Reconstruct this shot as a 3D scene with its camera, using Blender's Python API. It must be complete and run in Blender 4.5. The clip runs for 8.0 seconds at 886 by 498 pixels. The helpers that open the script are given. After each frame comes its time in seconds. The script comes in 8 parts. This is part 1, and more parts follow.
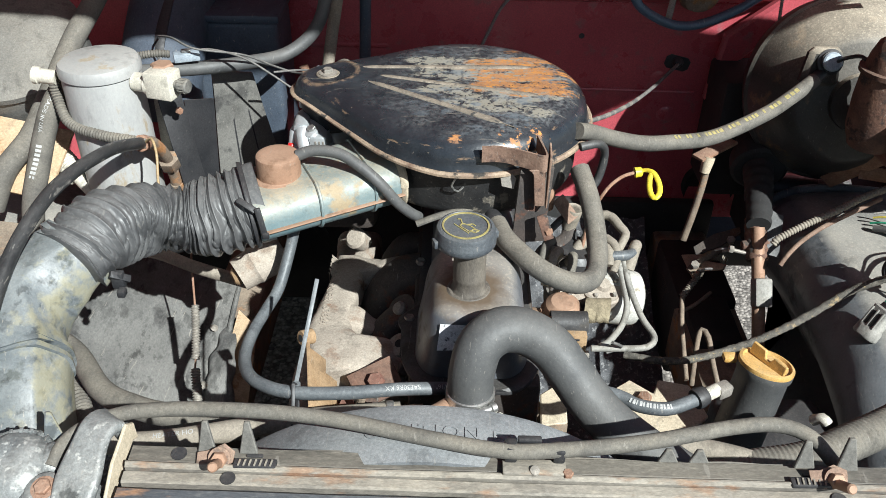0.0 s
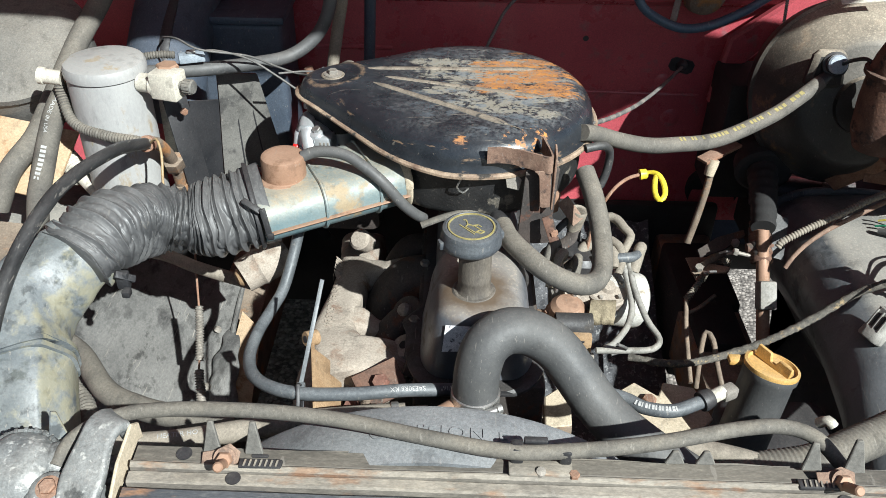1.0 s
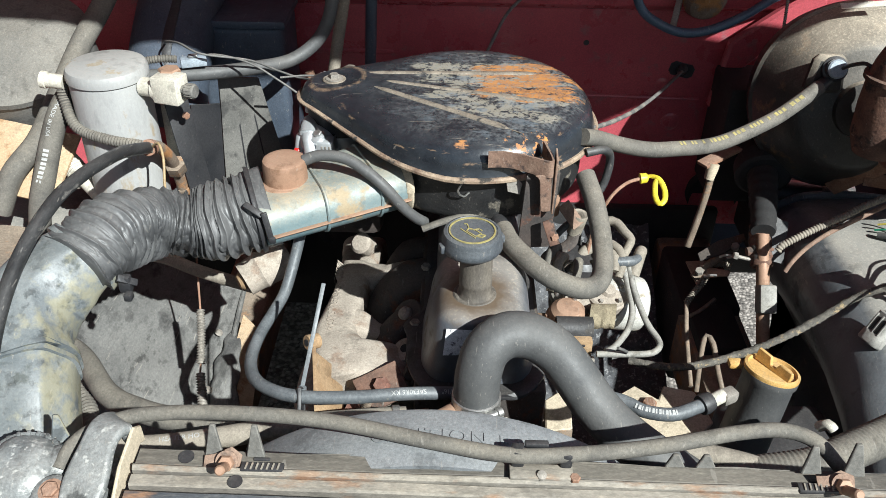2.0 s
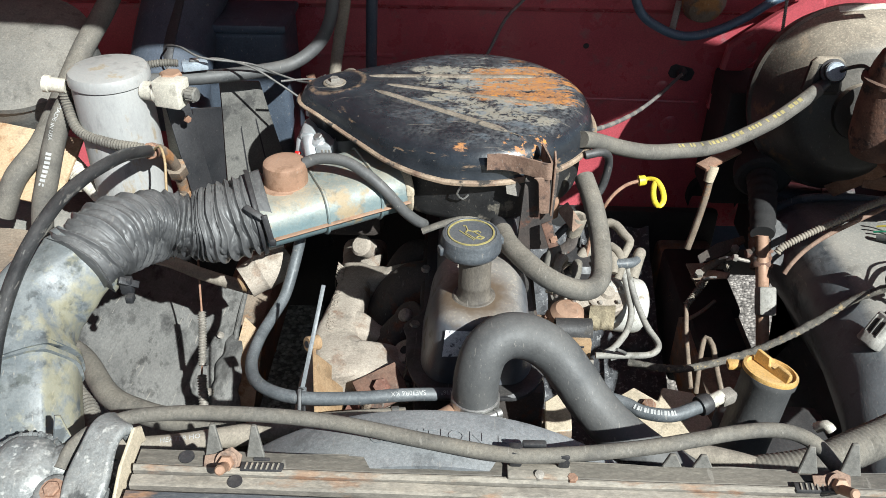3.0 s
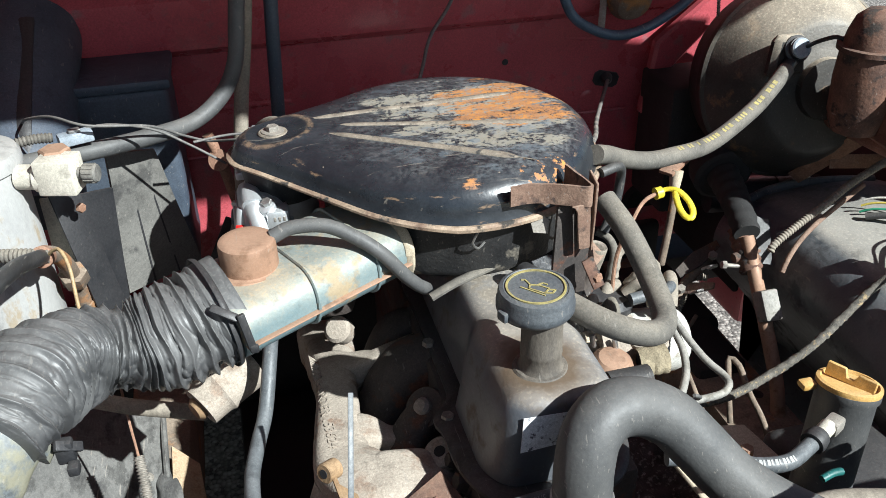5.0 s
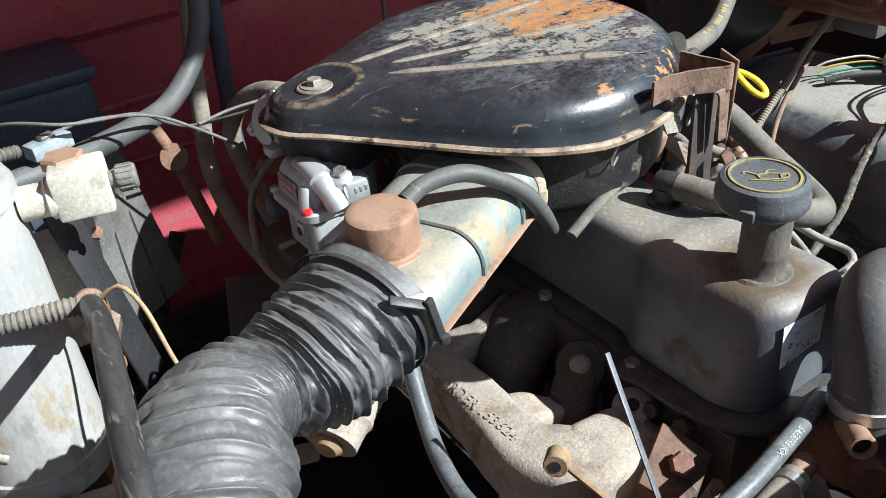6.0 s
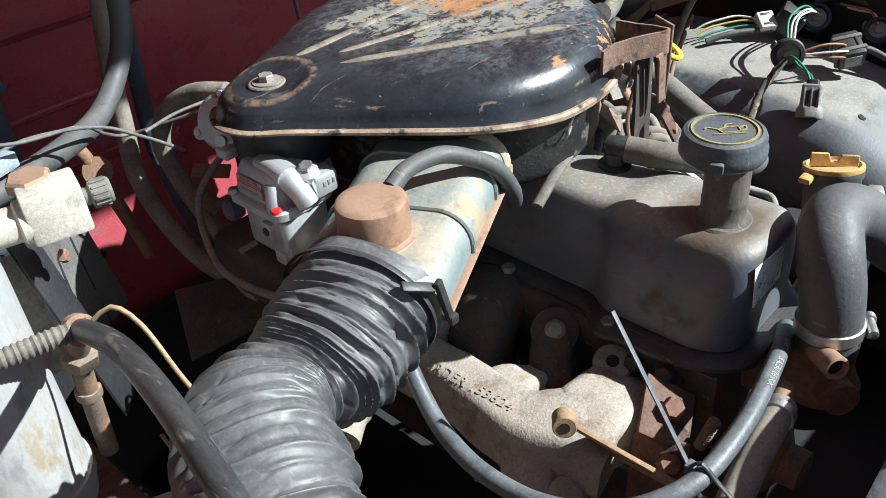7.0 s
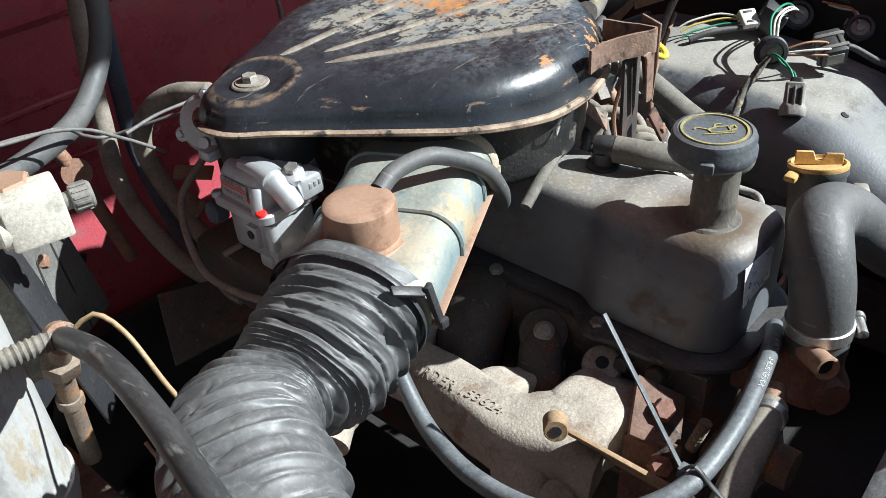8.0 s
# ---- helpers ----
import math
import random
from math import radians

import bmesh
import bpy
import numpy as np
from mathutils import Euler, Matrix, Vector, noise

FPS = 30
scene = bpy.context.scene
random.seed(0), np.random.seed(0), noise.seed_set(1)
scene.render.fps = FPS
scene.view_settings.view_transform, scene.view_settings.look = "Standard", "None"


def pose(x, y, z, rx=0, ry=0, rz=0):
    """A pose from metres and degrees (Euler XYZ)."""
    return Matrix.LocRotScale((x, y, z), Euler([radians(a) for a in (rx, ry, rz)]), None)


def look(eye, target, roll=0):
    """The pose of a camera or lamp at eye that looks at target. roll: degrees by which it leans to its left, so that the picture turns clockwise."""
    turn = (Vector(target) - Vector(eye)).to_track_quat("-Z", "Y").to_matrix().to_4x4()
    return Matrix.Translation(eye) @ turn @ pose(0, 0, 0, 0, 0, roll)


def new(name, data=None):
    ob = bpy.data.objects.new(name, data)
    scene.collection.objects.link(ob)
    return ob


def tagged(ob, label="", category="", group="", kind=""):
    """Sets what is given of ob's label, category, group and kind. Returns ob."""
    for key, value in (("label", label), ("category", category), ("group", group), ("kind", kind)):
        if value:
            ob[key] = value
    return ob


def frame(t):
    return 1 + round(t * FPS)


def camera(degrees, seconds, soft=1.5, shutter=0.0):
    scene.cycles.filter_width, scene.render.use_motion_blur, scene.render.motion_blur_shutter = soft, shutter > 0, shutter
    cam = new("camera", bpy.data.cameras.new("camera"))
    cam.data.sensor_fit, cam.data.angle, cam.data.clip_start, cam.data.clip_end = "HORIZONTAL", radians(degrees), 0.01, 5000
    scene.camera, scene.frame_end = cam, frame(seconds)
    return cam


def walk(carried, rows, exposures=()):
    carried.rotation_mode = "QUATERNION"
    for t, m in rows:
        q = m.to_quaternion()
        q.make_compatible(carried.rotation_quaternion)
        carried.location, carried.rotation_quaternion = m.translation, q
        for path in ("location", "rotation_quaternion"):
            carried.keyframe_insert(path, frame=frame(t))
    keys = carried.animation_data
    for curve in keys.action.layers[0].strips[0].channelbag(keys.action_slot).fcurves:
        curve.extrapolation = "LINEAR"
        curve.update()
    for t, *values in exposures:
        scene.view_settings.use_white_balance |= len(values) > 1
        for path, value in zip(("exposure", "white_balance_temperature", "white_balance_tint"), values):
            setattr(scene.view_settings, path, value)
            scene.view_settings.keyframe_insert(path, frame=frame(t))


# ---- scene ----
cam = camera(55.0, 8.0, soft=0.6)
PATH = [
    (0, (0.017, -0.027, 1.657), (-0.002, 1.602, 0.498), 0.8),
    (0.5, (0.014, -0.028, 1.653), (-0.003, 1.606, 0.5), 0.9),
    (1, (0.012, -0.028, 1.653), (-0.01, 1.606, 0.502), 0.9),
    (1.5, (0.01, -0.028, 1.655), (-0.01, 1.608, 0.505), 1.0),
    (3, (0.016, -0.037, 1.658), (-0.014, 1.607, 0.519), 0.7),
    (3.5, (0.018, -0.036, 1.661), (0.002, 1.611, 0.526), 0.6),
    (4, (0.019, -0.031, 1.66), (0.062, 1.629, 0.545), 0.4),
    (4.2, (0.009, -0.022, 1.656), (0.085, 1.642, 0.549), 0.1),
    (5.3, (-0.298, 0.299, 1.489), (0.261, 1.917, 0.455), -2.6),
    (5.5, (-0.355, 0.354, 1.467), (0.303, 1.916, 0.404), -3.4),
    (6, (-0.498, 0.461, 1.437), (0.409, 1.863, 0.337), -5.0),
    (6.5, (-0.579, 0.513, 1.441), (0.493, 1.766, 0.309), -5.3),
    (7, (-0.585, 0.526, 1.444), (0.56, 1.7, 0.297), -5.1),
    (7.5, (-0.584, 0.534, 1.443), (0.583, 1.679, 0.291), -4.8),
    (8, (-0.582, 0.538, 1.443), (0.589, 1.675, 0.288), -4.6),
]
walk(cam, [(t, look(eye, target, roll)) for t, eye, target, roll in PATH], exposures=[(0.0, 0.78, 6020, 3.0), (4.0, 0.78, 6020, 3.0), (5.5, 1.00, 5900, 3.0), (8.0, 1.02, 5820, 3.0)])
from mathutils.bvhtree import BVHTree


# ---- light ----
SUN = Vector((0.48, -0.60, 0.64)).normalized()
world = bpy.data.worlds.new("sky")
scene.world = world
world.use_nodes = True
wn = world.node_tree
sky = wn.nodes.new("ShaderNodeTexSky")
sky.sky_type, sky.sun_disc = "NISHITA", False
sky.sun_elevation, sky.sun_rotation = math.asin(SUN.z), math.atan2(SUN.x, SUN.y)
wn.nodes["Background"].inputs[1].default_value = 0.040
wn.links.new(sky.outputs[0], wn.nodes["Background"].inputs[0])
sun_data = bpy.data.lights.new("sun", "SUN")
sun_data.energy, sun_data.angle, sun_data.color = 5.0, radians(0.6), (1.0, 0.97, 0.93)
sun = new("sun", sun_data)
sun.matrix_world = look(SUN * 10, (0, 0, 0))


# ---- materials ----
def mk(name, a, b, scale=18.0, rough=0.5, metal=0.0, bump=0.24, fine=220.0, dust=0.0, dcol=(0.36, 0.315, 0.26),
       spots=None, spot_scale=40.0, spot_amount=0.4, coat=0.0, tone=0.5, stretch=(1, 1, 1), grain=0.19, grime=0.5, steep=-0.2):
    """A worn surface: two paints mixed by cloudy noise, dust on what faces up, spots of a third colour, fine relief."""
    m = bpy.data.materials.new(name)
    m.use_nodes = True
    nt = m.node_tree
    N, L = nt.nodes.new, nt.links.new
    bsdf = nt.nodes["Principled BSDF"]
    co = N("ShaderNodeTexCoord").outputs["Object"]
    mp = N("ShaderNodeMapping")
    mp.inputs["Scale"].default_value = stretch
    L(co, mp.inputs[0])
    co = mp.outputs[0]

    def cloud(sc, lo, hi, detail=6.0, w=0.0):
        mo = N("ShaderNodeMapping")
        mo.inputs["Location"].default_value = (w, w * 1.7, w * 0.6)
        L(co, mo.inputs[0])
        n = N("ShaderNodeTexNoise")
        n.inputs["Scale"].default_value, n.inputs["Detail"].default_value, n.inputs["Roughness"].default_value = sc, detail, 0.62
        L(mo.outputs[0], n.inputs["Vector"])
        r = N("ShaderNodeMapRange")
        r.inputs["From Min"].default_value, r.inputs["From Max"].default_value = lo, hi
        L(n.outputs[0], r.inputs[0])
        return r.outputs[0]

    def mix(f, x, y):
        k = N("ShaderNodeMix")
        k.data_type = "RGBA"
        L(f, k.inputs[0])
        for sock, v in ((k.inputs[6], x), (k.inputs[7], y)):
            if isinstance(v, tuple):
                sock.default_value = (*v, 1)
            else:
                L(v, sock)
        return k.outputs[2]

    def mul(x, y, op="MULTIPLY"):
        k = N("ShaderNodeMath")
        k.operation = op
        k.use_clamp = True
        for sock, v in ((k.inputs[0], x), (k.inputs[1], y)):
            if isinstance(v, float):
                sock.default_value = v
            else:
                L(v, sock)
        return k.outputs[0]

    col = mix(cloud(scale, tone - 0.16, tone + 0.16), a, b)
    rg = cloud(scale * 2.3, 0.2, 0.8, w=3.1)
    k = N("ShaderNodeMapRange")
    k.inputs["To Min"].default_value, k.inputs["To Max"].default_value = max(rough - 0.12, 0.03), min(rough + 0.12, 1)
    L(rg, k.inputs[0])
    rgh = k.outputs[0]
    if spots:
        f = cloud(spot_scale, 0.72 - spot_amount * 0.4, 0.80 - spot_amount * 0.4, 8.0, 7.7)
        col = mix(f, col, spots)
        rgh = mul(rgh, mul(f, 0.3), "ADD")
    if dust:
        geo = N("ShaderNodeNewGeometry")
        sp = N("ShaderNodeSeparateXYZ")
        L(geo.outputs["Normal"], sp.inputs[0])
        # a raised steep keeps pale dust to flat tops, so flanks look shaded
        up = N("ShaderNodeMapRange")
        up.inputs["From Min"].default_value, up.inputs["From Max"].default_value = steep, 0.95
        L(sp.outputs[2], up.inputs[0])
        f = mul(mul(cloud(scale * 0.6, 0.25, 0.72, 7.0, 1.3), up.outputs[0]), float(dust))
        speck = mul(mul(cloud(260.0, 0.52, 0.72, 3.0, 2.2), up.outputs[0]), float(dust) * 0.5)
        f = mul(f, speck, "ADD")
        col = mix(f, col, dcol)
        rgh = mul(rgh, mul(f, 0.45), "ADD")
    if grime:
        # sharp-edged dirt blotches, pale flecks and hairline scuffs
        dirt = mul(cloud(46.0, 0.53, 0.60, 9.0, 9.1), cloud(11.0, 0.40, 0.62, 4.0, 6.3))
        dirt = mul(dirt, float(grime))
        dark = N("ShaderNodeVectorMath")
        dark.operation = "SCALE"
        L(col, dark.inputs[0])
        dark.inputs["Scale"].default_value = 0.42
        col = mix(dirt, col, dark.outputs[0])
        fleck = mul(cloud(420.0, 0.66, 0.70, 3.0, 12.4), float(grime) * 0.3)
        col = mix(fleck, col, (0.36, 0.33, 0.28))
        mo = N("ShaderNodeMapping")
        mo.inputs["Rotation"].default_value, mo.inputs["Scale"].default_value = (0.5, 0.3, 0.7), (3.5, 0.3, 1.5)
        L(co, mo.inputs[0])
        n = N("ShaderNodeTexNoise")
        n.inputs["Scale"].default_value, n.inputs["Detail"].default_value = 85.0, 3.0
        L(mo.outputs[0], n.inputs["Vector"])
        r = N("ShaderNodeMapRange")
        r.inputs["From Min"].default_value, r.inputs["From Max"].default_value = 0.67, 0.70
        L(n.outputs[0], r.inputs[0])
        col = mix(mul(r.outputs[0], float(grime) * 0.6), col, (0.34, 0.31, 0.27))
    if grain:
        for sc, amount, w in ((330.0, 1.0, 4.4), (950.0, 0.9, 5.5)):
            g = cloud(sc, 0.30, 0.70, 4.0, w)
            k = N("ShaderNodeMapRange")
            k.inputs["To Min"].default_value, k.inputs["To Max"].default_value = 1 - grain * amount, 1 + grain * amount
            L(g, k.inputs[0])
            j = N("ShaderNodeVectorMath")
            j.operation = "SCALE"
            L(col, j.inputs[0])
            L(k.outputs[0], j.inputs["Scale"])
            col = j.outputs[0]
    L(col, bsdf.inputs["Base Color"])
    L(rgh, bsdf.inputs["Roughness"])
    bsdf.inputs["Metallic"].default_value = metal
    bsdf.inputs["Coat Weight"].default_value = coat
    bsdf.inputs["Coat Roughness"].default_value = 0.2
    if bump:
        fn = N("ShaderNodeTexNoise")
        fn.inputs["Scale"].default_value, fn.inputs["Detail"].default_value = fine, 5.0
        L(co, fn.inputs["Vector"])
        bp = N("ShaderNodeBump")
        bp.inputs["Strength"].default_value, bp.inputs["Distance"].default_value = bump, 0.0015
        L(fn.outputs[0], bp.inputs["Height"])
        L(bp.outputs[0], bsdf.inputs["Normal"])
    return m


M = {
    "rubber": mk("rubber", (0.03, 0.032, 0.035), (0.055, 0.056, 0.058), 25, 0.5, dust=0.28, dcol=(0.26, 0.23, 0.19)),
    "rubber_rad": mk("rubber_matt", (0.062, 0.064, 0.066), (0.095, 0.095, 0.094), 20, 0.55, dust=0.35, dcol=(0.22, 0.205, 0.18), grain=0.07),
    "rubber_black": mk("rubber_black", (0.018, 0.019, 0.021), (0.04, 0.04, 0.041), 30, 0.42, dust=0.2, dcol=(0.2, 0.185, 0.165), spots=(0.17, 0.16, 0.145), spot_scale=55, spot_amount=0.33, stretch=(1, 0.3, 1)),
    "wire_tan": mk("wire_tan", (0.32, 0.22, 0.11), (0.42, 0.31, 0.17), 60, 0.6),
    "rubber_new": mk("rubber_new", (0.06, 0.068, 0.075), (0.10, 0.109, 0.117), 30, 0.42, dust=0.4, dcol=(0.30, 0.31, 0.31)),
    "rubber_old": mk("rubber_old", (0.085, 0.08, 0.072), (0.14, 0.13, 0.112), 30, 0.75, dust=0.45, dcol=(0.3, 0.26, 0.2)),
    "rubber_tan": mk("rubber_tan", (0.19, 0.165, 0.13), (0.28, 0.245, 0.195), 30, 0.8, dust=0.4),
    "vinyl": mk("vinyl", (0.05, 0.051, 0.054), (0.09, 0.09, 0.092), 14, 0.40, bump=0.1, dust=0.5, dcol=(0.26, 0.255, 0.24), grain=0.05, grime=0.3),
    "plastic_black": mk("plastic_black", (0.016, 0.017, 0.02), (0.032, 0.032, 0.035), 14, 0.45, dust=0.22, dcol=(0.2, 0.18, 0.16), grime=0.12),
    "pan_grime": mk("oily_pan", (0.014, 0.014, 0.015), (0.03, 0.03, 0.03), 12, 0.5, bump=0.5, fine=260, dust=0.1, spots=(0.17, 0.15, 0.12), spot_scale=38, spot_amount=0.40, grime=0.3),
    "plastic_navy": mk("plastic_navy", (0.045, 0.06, 0.085), (0.07, 0.088, 0.115), 9, 0.5, dust=0.25, dcol=(0.15, 0.15, 0.16)),
    "plastic_grey": mk("plastic_grey", (0.10, 0.098, 0.092), (0.17, 0.165, 0.152), 9, 0.68, dust=0.45, dcol=(0.32, 0.28, 0.22), spots=(0.05, 0.05, 0.05), spot_scale=14, spot_amount=0.35),
    # dust only on near-flat tops also stands in for shade on the slope
    "liner": mk("liner", (0.075, 0.083, 0.092), (0.155, 0.162, 0.168), 5, 0.52, dust=0.7, dcol=(0.42, 0.385, 0.325), spots=(0.05, 0.056, 0.063), spot_scale=9, spot_amount=0.44, grime=0.6, grain=0.07, steep=0.86),
    "apron": mk("apron_rubber", (0.095, 0.095, 0.093), (0.20, 0.197, 0.188), 9, 0.7, dust=0.35, dcol=(0.28, 0.265, 0.235), spots=(0.055, 0.055, 0.056), spot_scale=22, spot_amount=0.46, stretch=(1, 0.5, 1), bump=0.35, grime=1.0),
    # flange grey darkened for the shade under the cover; also plain dark bracket paint
    "dark_paint_shade": mk("dark_shaded_paint", (0.018, 0.019, 0.022), (0.045, 0.046, 0.05), 12, 0.5, metal=0.1, dust=0.15, spots=(0.05, 0.045, 0.04), spot_scale=20, spot_amount=0.42),
    "white_metal": mk("white_metal", (0.30, 0.302, 0.30), (0.39, 0.388, 0.375), 7, 0.45, dust=0.45, dcol=(0.45, 0.41, 0.34), spots=(0.30, 0.25, 0.18), spot_scale=34, spot_amount=0.36, grain=0.06, grime=0.5, stretch=(1, 1, 0.45)),
    "white_plastic": mk("white_plastic", (0.50, 0.47, 0.39), (0.60, 0.565, 0.48), 30, 0.55, dust=0.2),
    "filter_white": mk("filter_white", (0.48, 0.47, 0.43), (0.60, 0.585, 0.535), 20, 0.42, dust=0.3, dcol=(0.40, 0.35, 0.27), spots=(0.26, 0.22, 0.16), spot_scale=50, spot_amount=0.36),
    "filler": mk("filler", (0.075, 0.065, 0.055), (0.15, 0.13, 0.105), 30, 0.65, dust=0.15, bump=0.4, stretch=(1, 1, 0.4)),
    "cap_plastic": mk("cap_plastic", (0.06, 0.068, 0.08), (0.095, 0.105, 0.115), 22, 0.42, dust=0.3, dcol=(0.24, 0.23, 0.2)),
    "yellow_ink": mk("yellow_ink", (0.40, 0.34, 0.13), (0.26, 0.22, 0.10), 90, 0.6),
    "white_ink": mk("white_ink", (0.50, 0.50, 0.48), (0.34, 0.34, 0.33), 120, 0.6, bump=0, grime=0.3),
    "cast": mk("cast_iron", (0.25, 0.21, 0.17), (0.37, 0.32, 0.265), 16, 0.85, bump=0.5, fine=380, dust=0.5, dcol=(0.5, 0.44, 0.36), spots=(0.20, 0.13, 0.09), spot_scale=20, spot_amount=0.4),
    "block": mk("block_paint", (0.028, 0.026, 0.026), (0.07, 0.055, 0.048), 14, 0.75, bump=0.4, dust=0.35, dcol=(0.2, 0.16, 0.12), spots=(0.12, 0.05, 0.03), spot_scale=22, spot_amount=0.4),
    "rust": mk("rust", (0.20, 0.10, 0.06), (0.30, 0.17, 0.11), 40, 0.85, bump=0.5, fine=300, dust=0.35, dcol=(0.42, 0.33, 0.26)),
    "rust_dark": mk("rust_dark", (0.075, 0.04, 0.03), (0.17, 0.085, 0.055), 30, 0.8, bump=0.5, dust=0.25, dcol=(0.36, 0.27, 0.2), spots=(0.03, 0.028, 0.028), spot_scale=34, spot_amount=0.42),
    "rust_dusty": mk("rust_dusty", (0.15, 0.085, 0.06), (0.27, 0.175, 0.125), 26, 0.8, bump=0.45, fine=320, dust=0.45, dcol=(0.42, 0.32, 0.24), spots=(0.06, 0.04, 0.035), spot_scale=40, spot_amount=0.36),
    "rust_red": mk("rust_red", (0.13, 0.05, 0.035), (0.22, 0.10, 0.07), 40, 0.85, bump=0.5, dust=0.35, dcol=(0.4, 0.3, 0.24)),
    "rust_ochre": mk("rust_ochre", (0.26, 0.16, 0.08), (0.35, 0.235, 0.13), 30, 0.8, bump=0.4, dust=0.25, dcol=(0.42, 0.33, 0.22)),
    "ochre_plate": mk("ochre_plate", (0.40, 0.27, 0.15), (0.52, 0.38, 0.24), 12, 0.8, bump=0.3, dust=0.4, dcol=(0.52, 0.43, 0.31), spots=(0.30, 0.15, 0.06), spot_scale=26, spot_amount=0.4),
    "rust_cap": mk("rust_cap", (0.28, 0.16, 0.10), (0.39, 0.235, 0.155), 14, 0.6, metal=0.2, dust=0.35, dcol=(0.46, 0.34, 0.25), bump=0.12, grain=0.08, spots=(0.22, 0.12, 0.07), spot_scale=24, spot_amount=0.36),
    "rail": mk("rail", (0.10, 0.075, 0.055), (0.22, 0.165, 0.12), 14, 0.9, bump=0.4, dust=0.5, dcol=(0.42, 0.35, 0.27), spots=(0.3, 0.14, 0.05), spot_scale=18, spot_amount=0.45),
    "support": mk("support_paint", (0.14, 0.125, 0.11), (0.29, 0.265, 0.225), 12, 0.7, metal=0.1, dust=0.6, dcol=(0.46, 0.40, 0.31), spots=(0.22, 0.12, 0.07), spot_scale=30, spot_amount=0.42, stretch=(0.35, 1, 1)),
    "support_dark": mk("support_dark_paint", (0.055, 0.05, 0.046), (0.13, 0.115, 0.098), 10, 0.6, metal=0.1, dust=0.55, dcol=(0.27, 0.24, 0.19), spots=(0.17, 0.10, 0.06), spot_scale=30, spot_amount=0.30, stretch=(0.3, 1, 1)),
    "support_blue": mk("support_blue_paint", (0.04, 0.047, 0.06), (0.075, 0.083, 0.095), 10, 0.5, dust=0.35, dcol=(0.25, 0.23, 0.2), spots=(0.30, 0.15, 0.07), spot_scale=24, spot_amount=0.42, stretch=(0.3, 1, 1)),
    "chrome_peel": mk("peeling_paint", (0.13, 0.14, 0.145), (0.30, 0.31, 0.305), 26, 0.45, metal=0.2, dust=0.3, spots=(0.48, 0.48, 0.455), spot_scale=130, spot_amount=0.38, bump=0.6, fine=160, grime=0.9),
    "blue_duct": mk("blue_duct_paint", (0.13, 0.215, 0.245), (0.20, 0.265, 0.275), 16, 0.36, metal=0.1, dust=0.85, dcol=(0.40, 0.33, 0.23), spots=(0.34, 0.27, 0.17), spot_scale=20, spot_amount=0.46, grain=0.07),
    "alloy": mk("alloy", (0.56, 0.58, 0.59), (0.68, 0.70, 0.71), 30, 0.42, metal=0.6, dust=0.08, bump=0.1, fine=500, grain=0.04, grime=0.2),
    "steel": mk("steel", (0.42, 0.42, 0.41), (0.55, 0.54, 0.52), 50, 0.38, metal=0.85, dust=0.25),
    "steel_dull": mk("steel_dull", (0.28, 0.26, 0.23), (0.38, 0.35, 0.31), 40, 0.6, metal=0.5, dust=0.5),
    "line_grey": mk("line_grey", (0.19, 0.185, 0.17), (0.28, 0.27, 0.245), 40, 0.55, dust=0.5, dcol=(0.36, 0.33, 0.27), spots=(0.10, 0.095, 0.085), spot_scale=60, spot_amount=0.36),
    "tan_metal": mk("tan_metal", (0.42, 0.35, 0.25), (0.54, 0.46, 0.34), 14, 0.75, metal=0.1, dust=0.4, dcol=(0.55, 0.47, 0.35)),
    # pale dust on top; the near-black base also carries the shadow over the front
    "booster_tan": mk("booster_dust_shade", (0.028, 0.027, 0.026), (0.055, 0.051, 0.046), 9, 0.45, metal=0.1, dust=1.0, dcol=(0.50, 0.43, 0.33), spots=(0.20, 0.13, 0.07), spot_scale=14, spot_amount=0.30, grime=0.3, steep=0.22),
    "red_paint": mk("red_paint", (0.38, 0.066, 0.084), (0.47, 0.092, 0.108), 6, 0.30, dust=0.14, dcol=(0.30, 0.15, 0.13), coat=0.2, bump=0.05, grime=0.2, spots=(0.32, 0.11, 0.12), spot_scale=26, spot_amount=0.32),
    "yellow": mk("yellow_plastic", (0.82, 0.66, 0.03), (0.74, 0.58, 0.04), 60, 0.45, dust=0.1, grime=0.15),
    "amber": mk("amber_plastic", (0.50, 0.28, 0.065), (0.60, 0.37, 0.12), 40, 0.55, dust=0.3, dcol=(0.52, 0.44, 0.3)),
    "red_dot": mk("red_seal", (0.75, 0.02, 0.02), (0.65, 0.03, 0.02), 80, 0.4, bump=0, grime=0),
    "paper": mk("paper", (0.72, 0.73, 0.74), (0.80, 0.80, 0.80), 30, 0.7, bump=0.05, spots=(0.12, 0.12, 0.14), spot_scale=120, spot_amount=0.35),
    "wire_grey": mk("wire_grey", (0.09, 0.09, 0.088), (0.15, 0.145, 0.14), 60, 0.6, dust=0.3),
    "wire_white": mk("wire_white", (0.6, 0.57, 0.5), (0.68, 0.65, 0.58), 60, 0.6),
    "wire_yellow": mk("wire_yellow", (0.55, 0.44, 0.08), (0.48, 0.37, 0.08), 60, 0.5, bump=0),
    "wire_green": mk("wire_green", (0.03, 0.20, 0.11), (0.04, 0.25, 0.14), 60, 0.5, bump=0),
    "wire_brown": mk("wire_brown", (0.30, 0.13, 0.06), (0.36, 0.18, 0.09), 60, 0.5, bump=0),
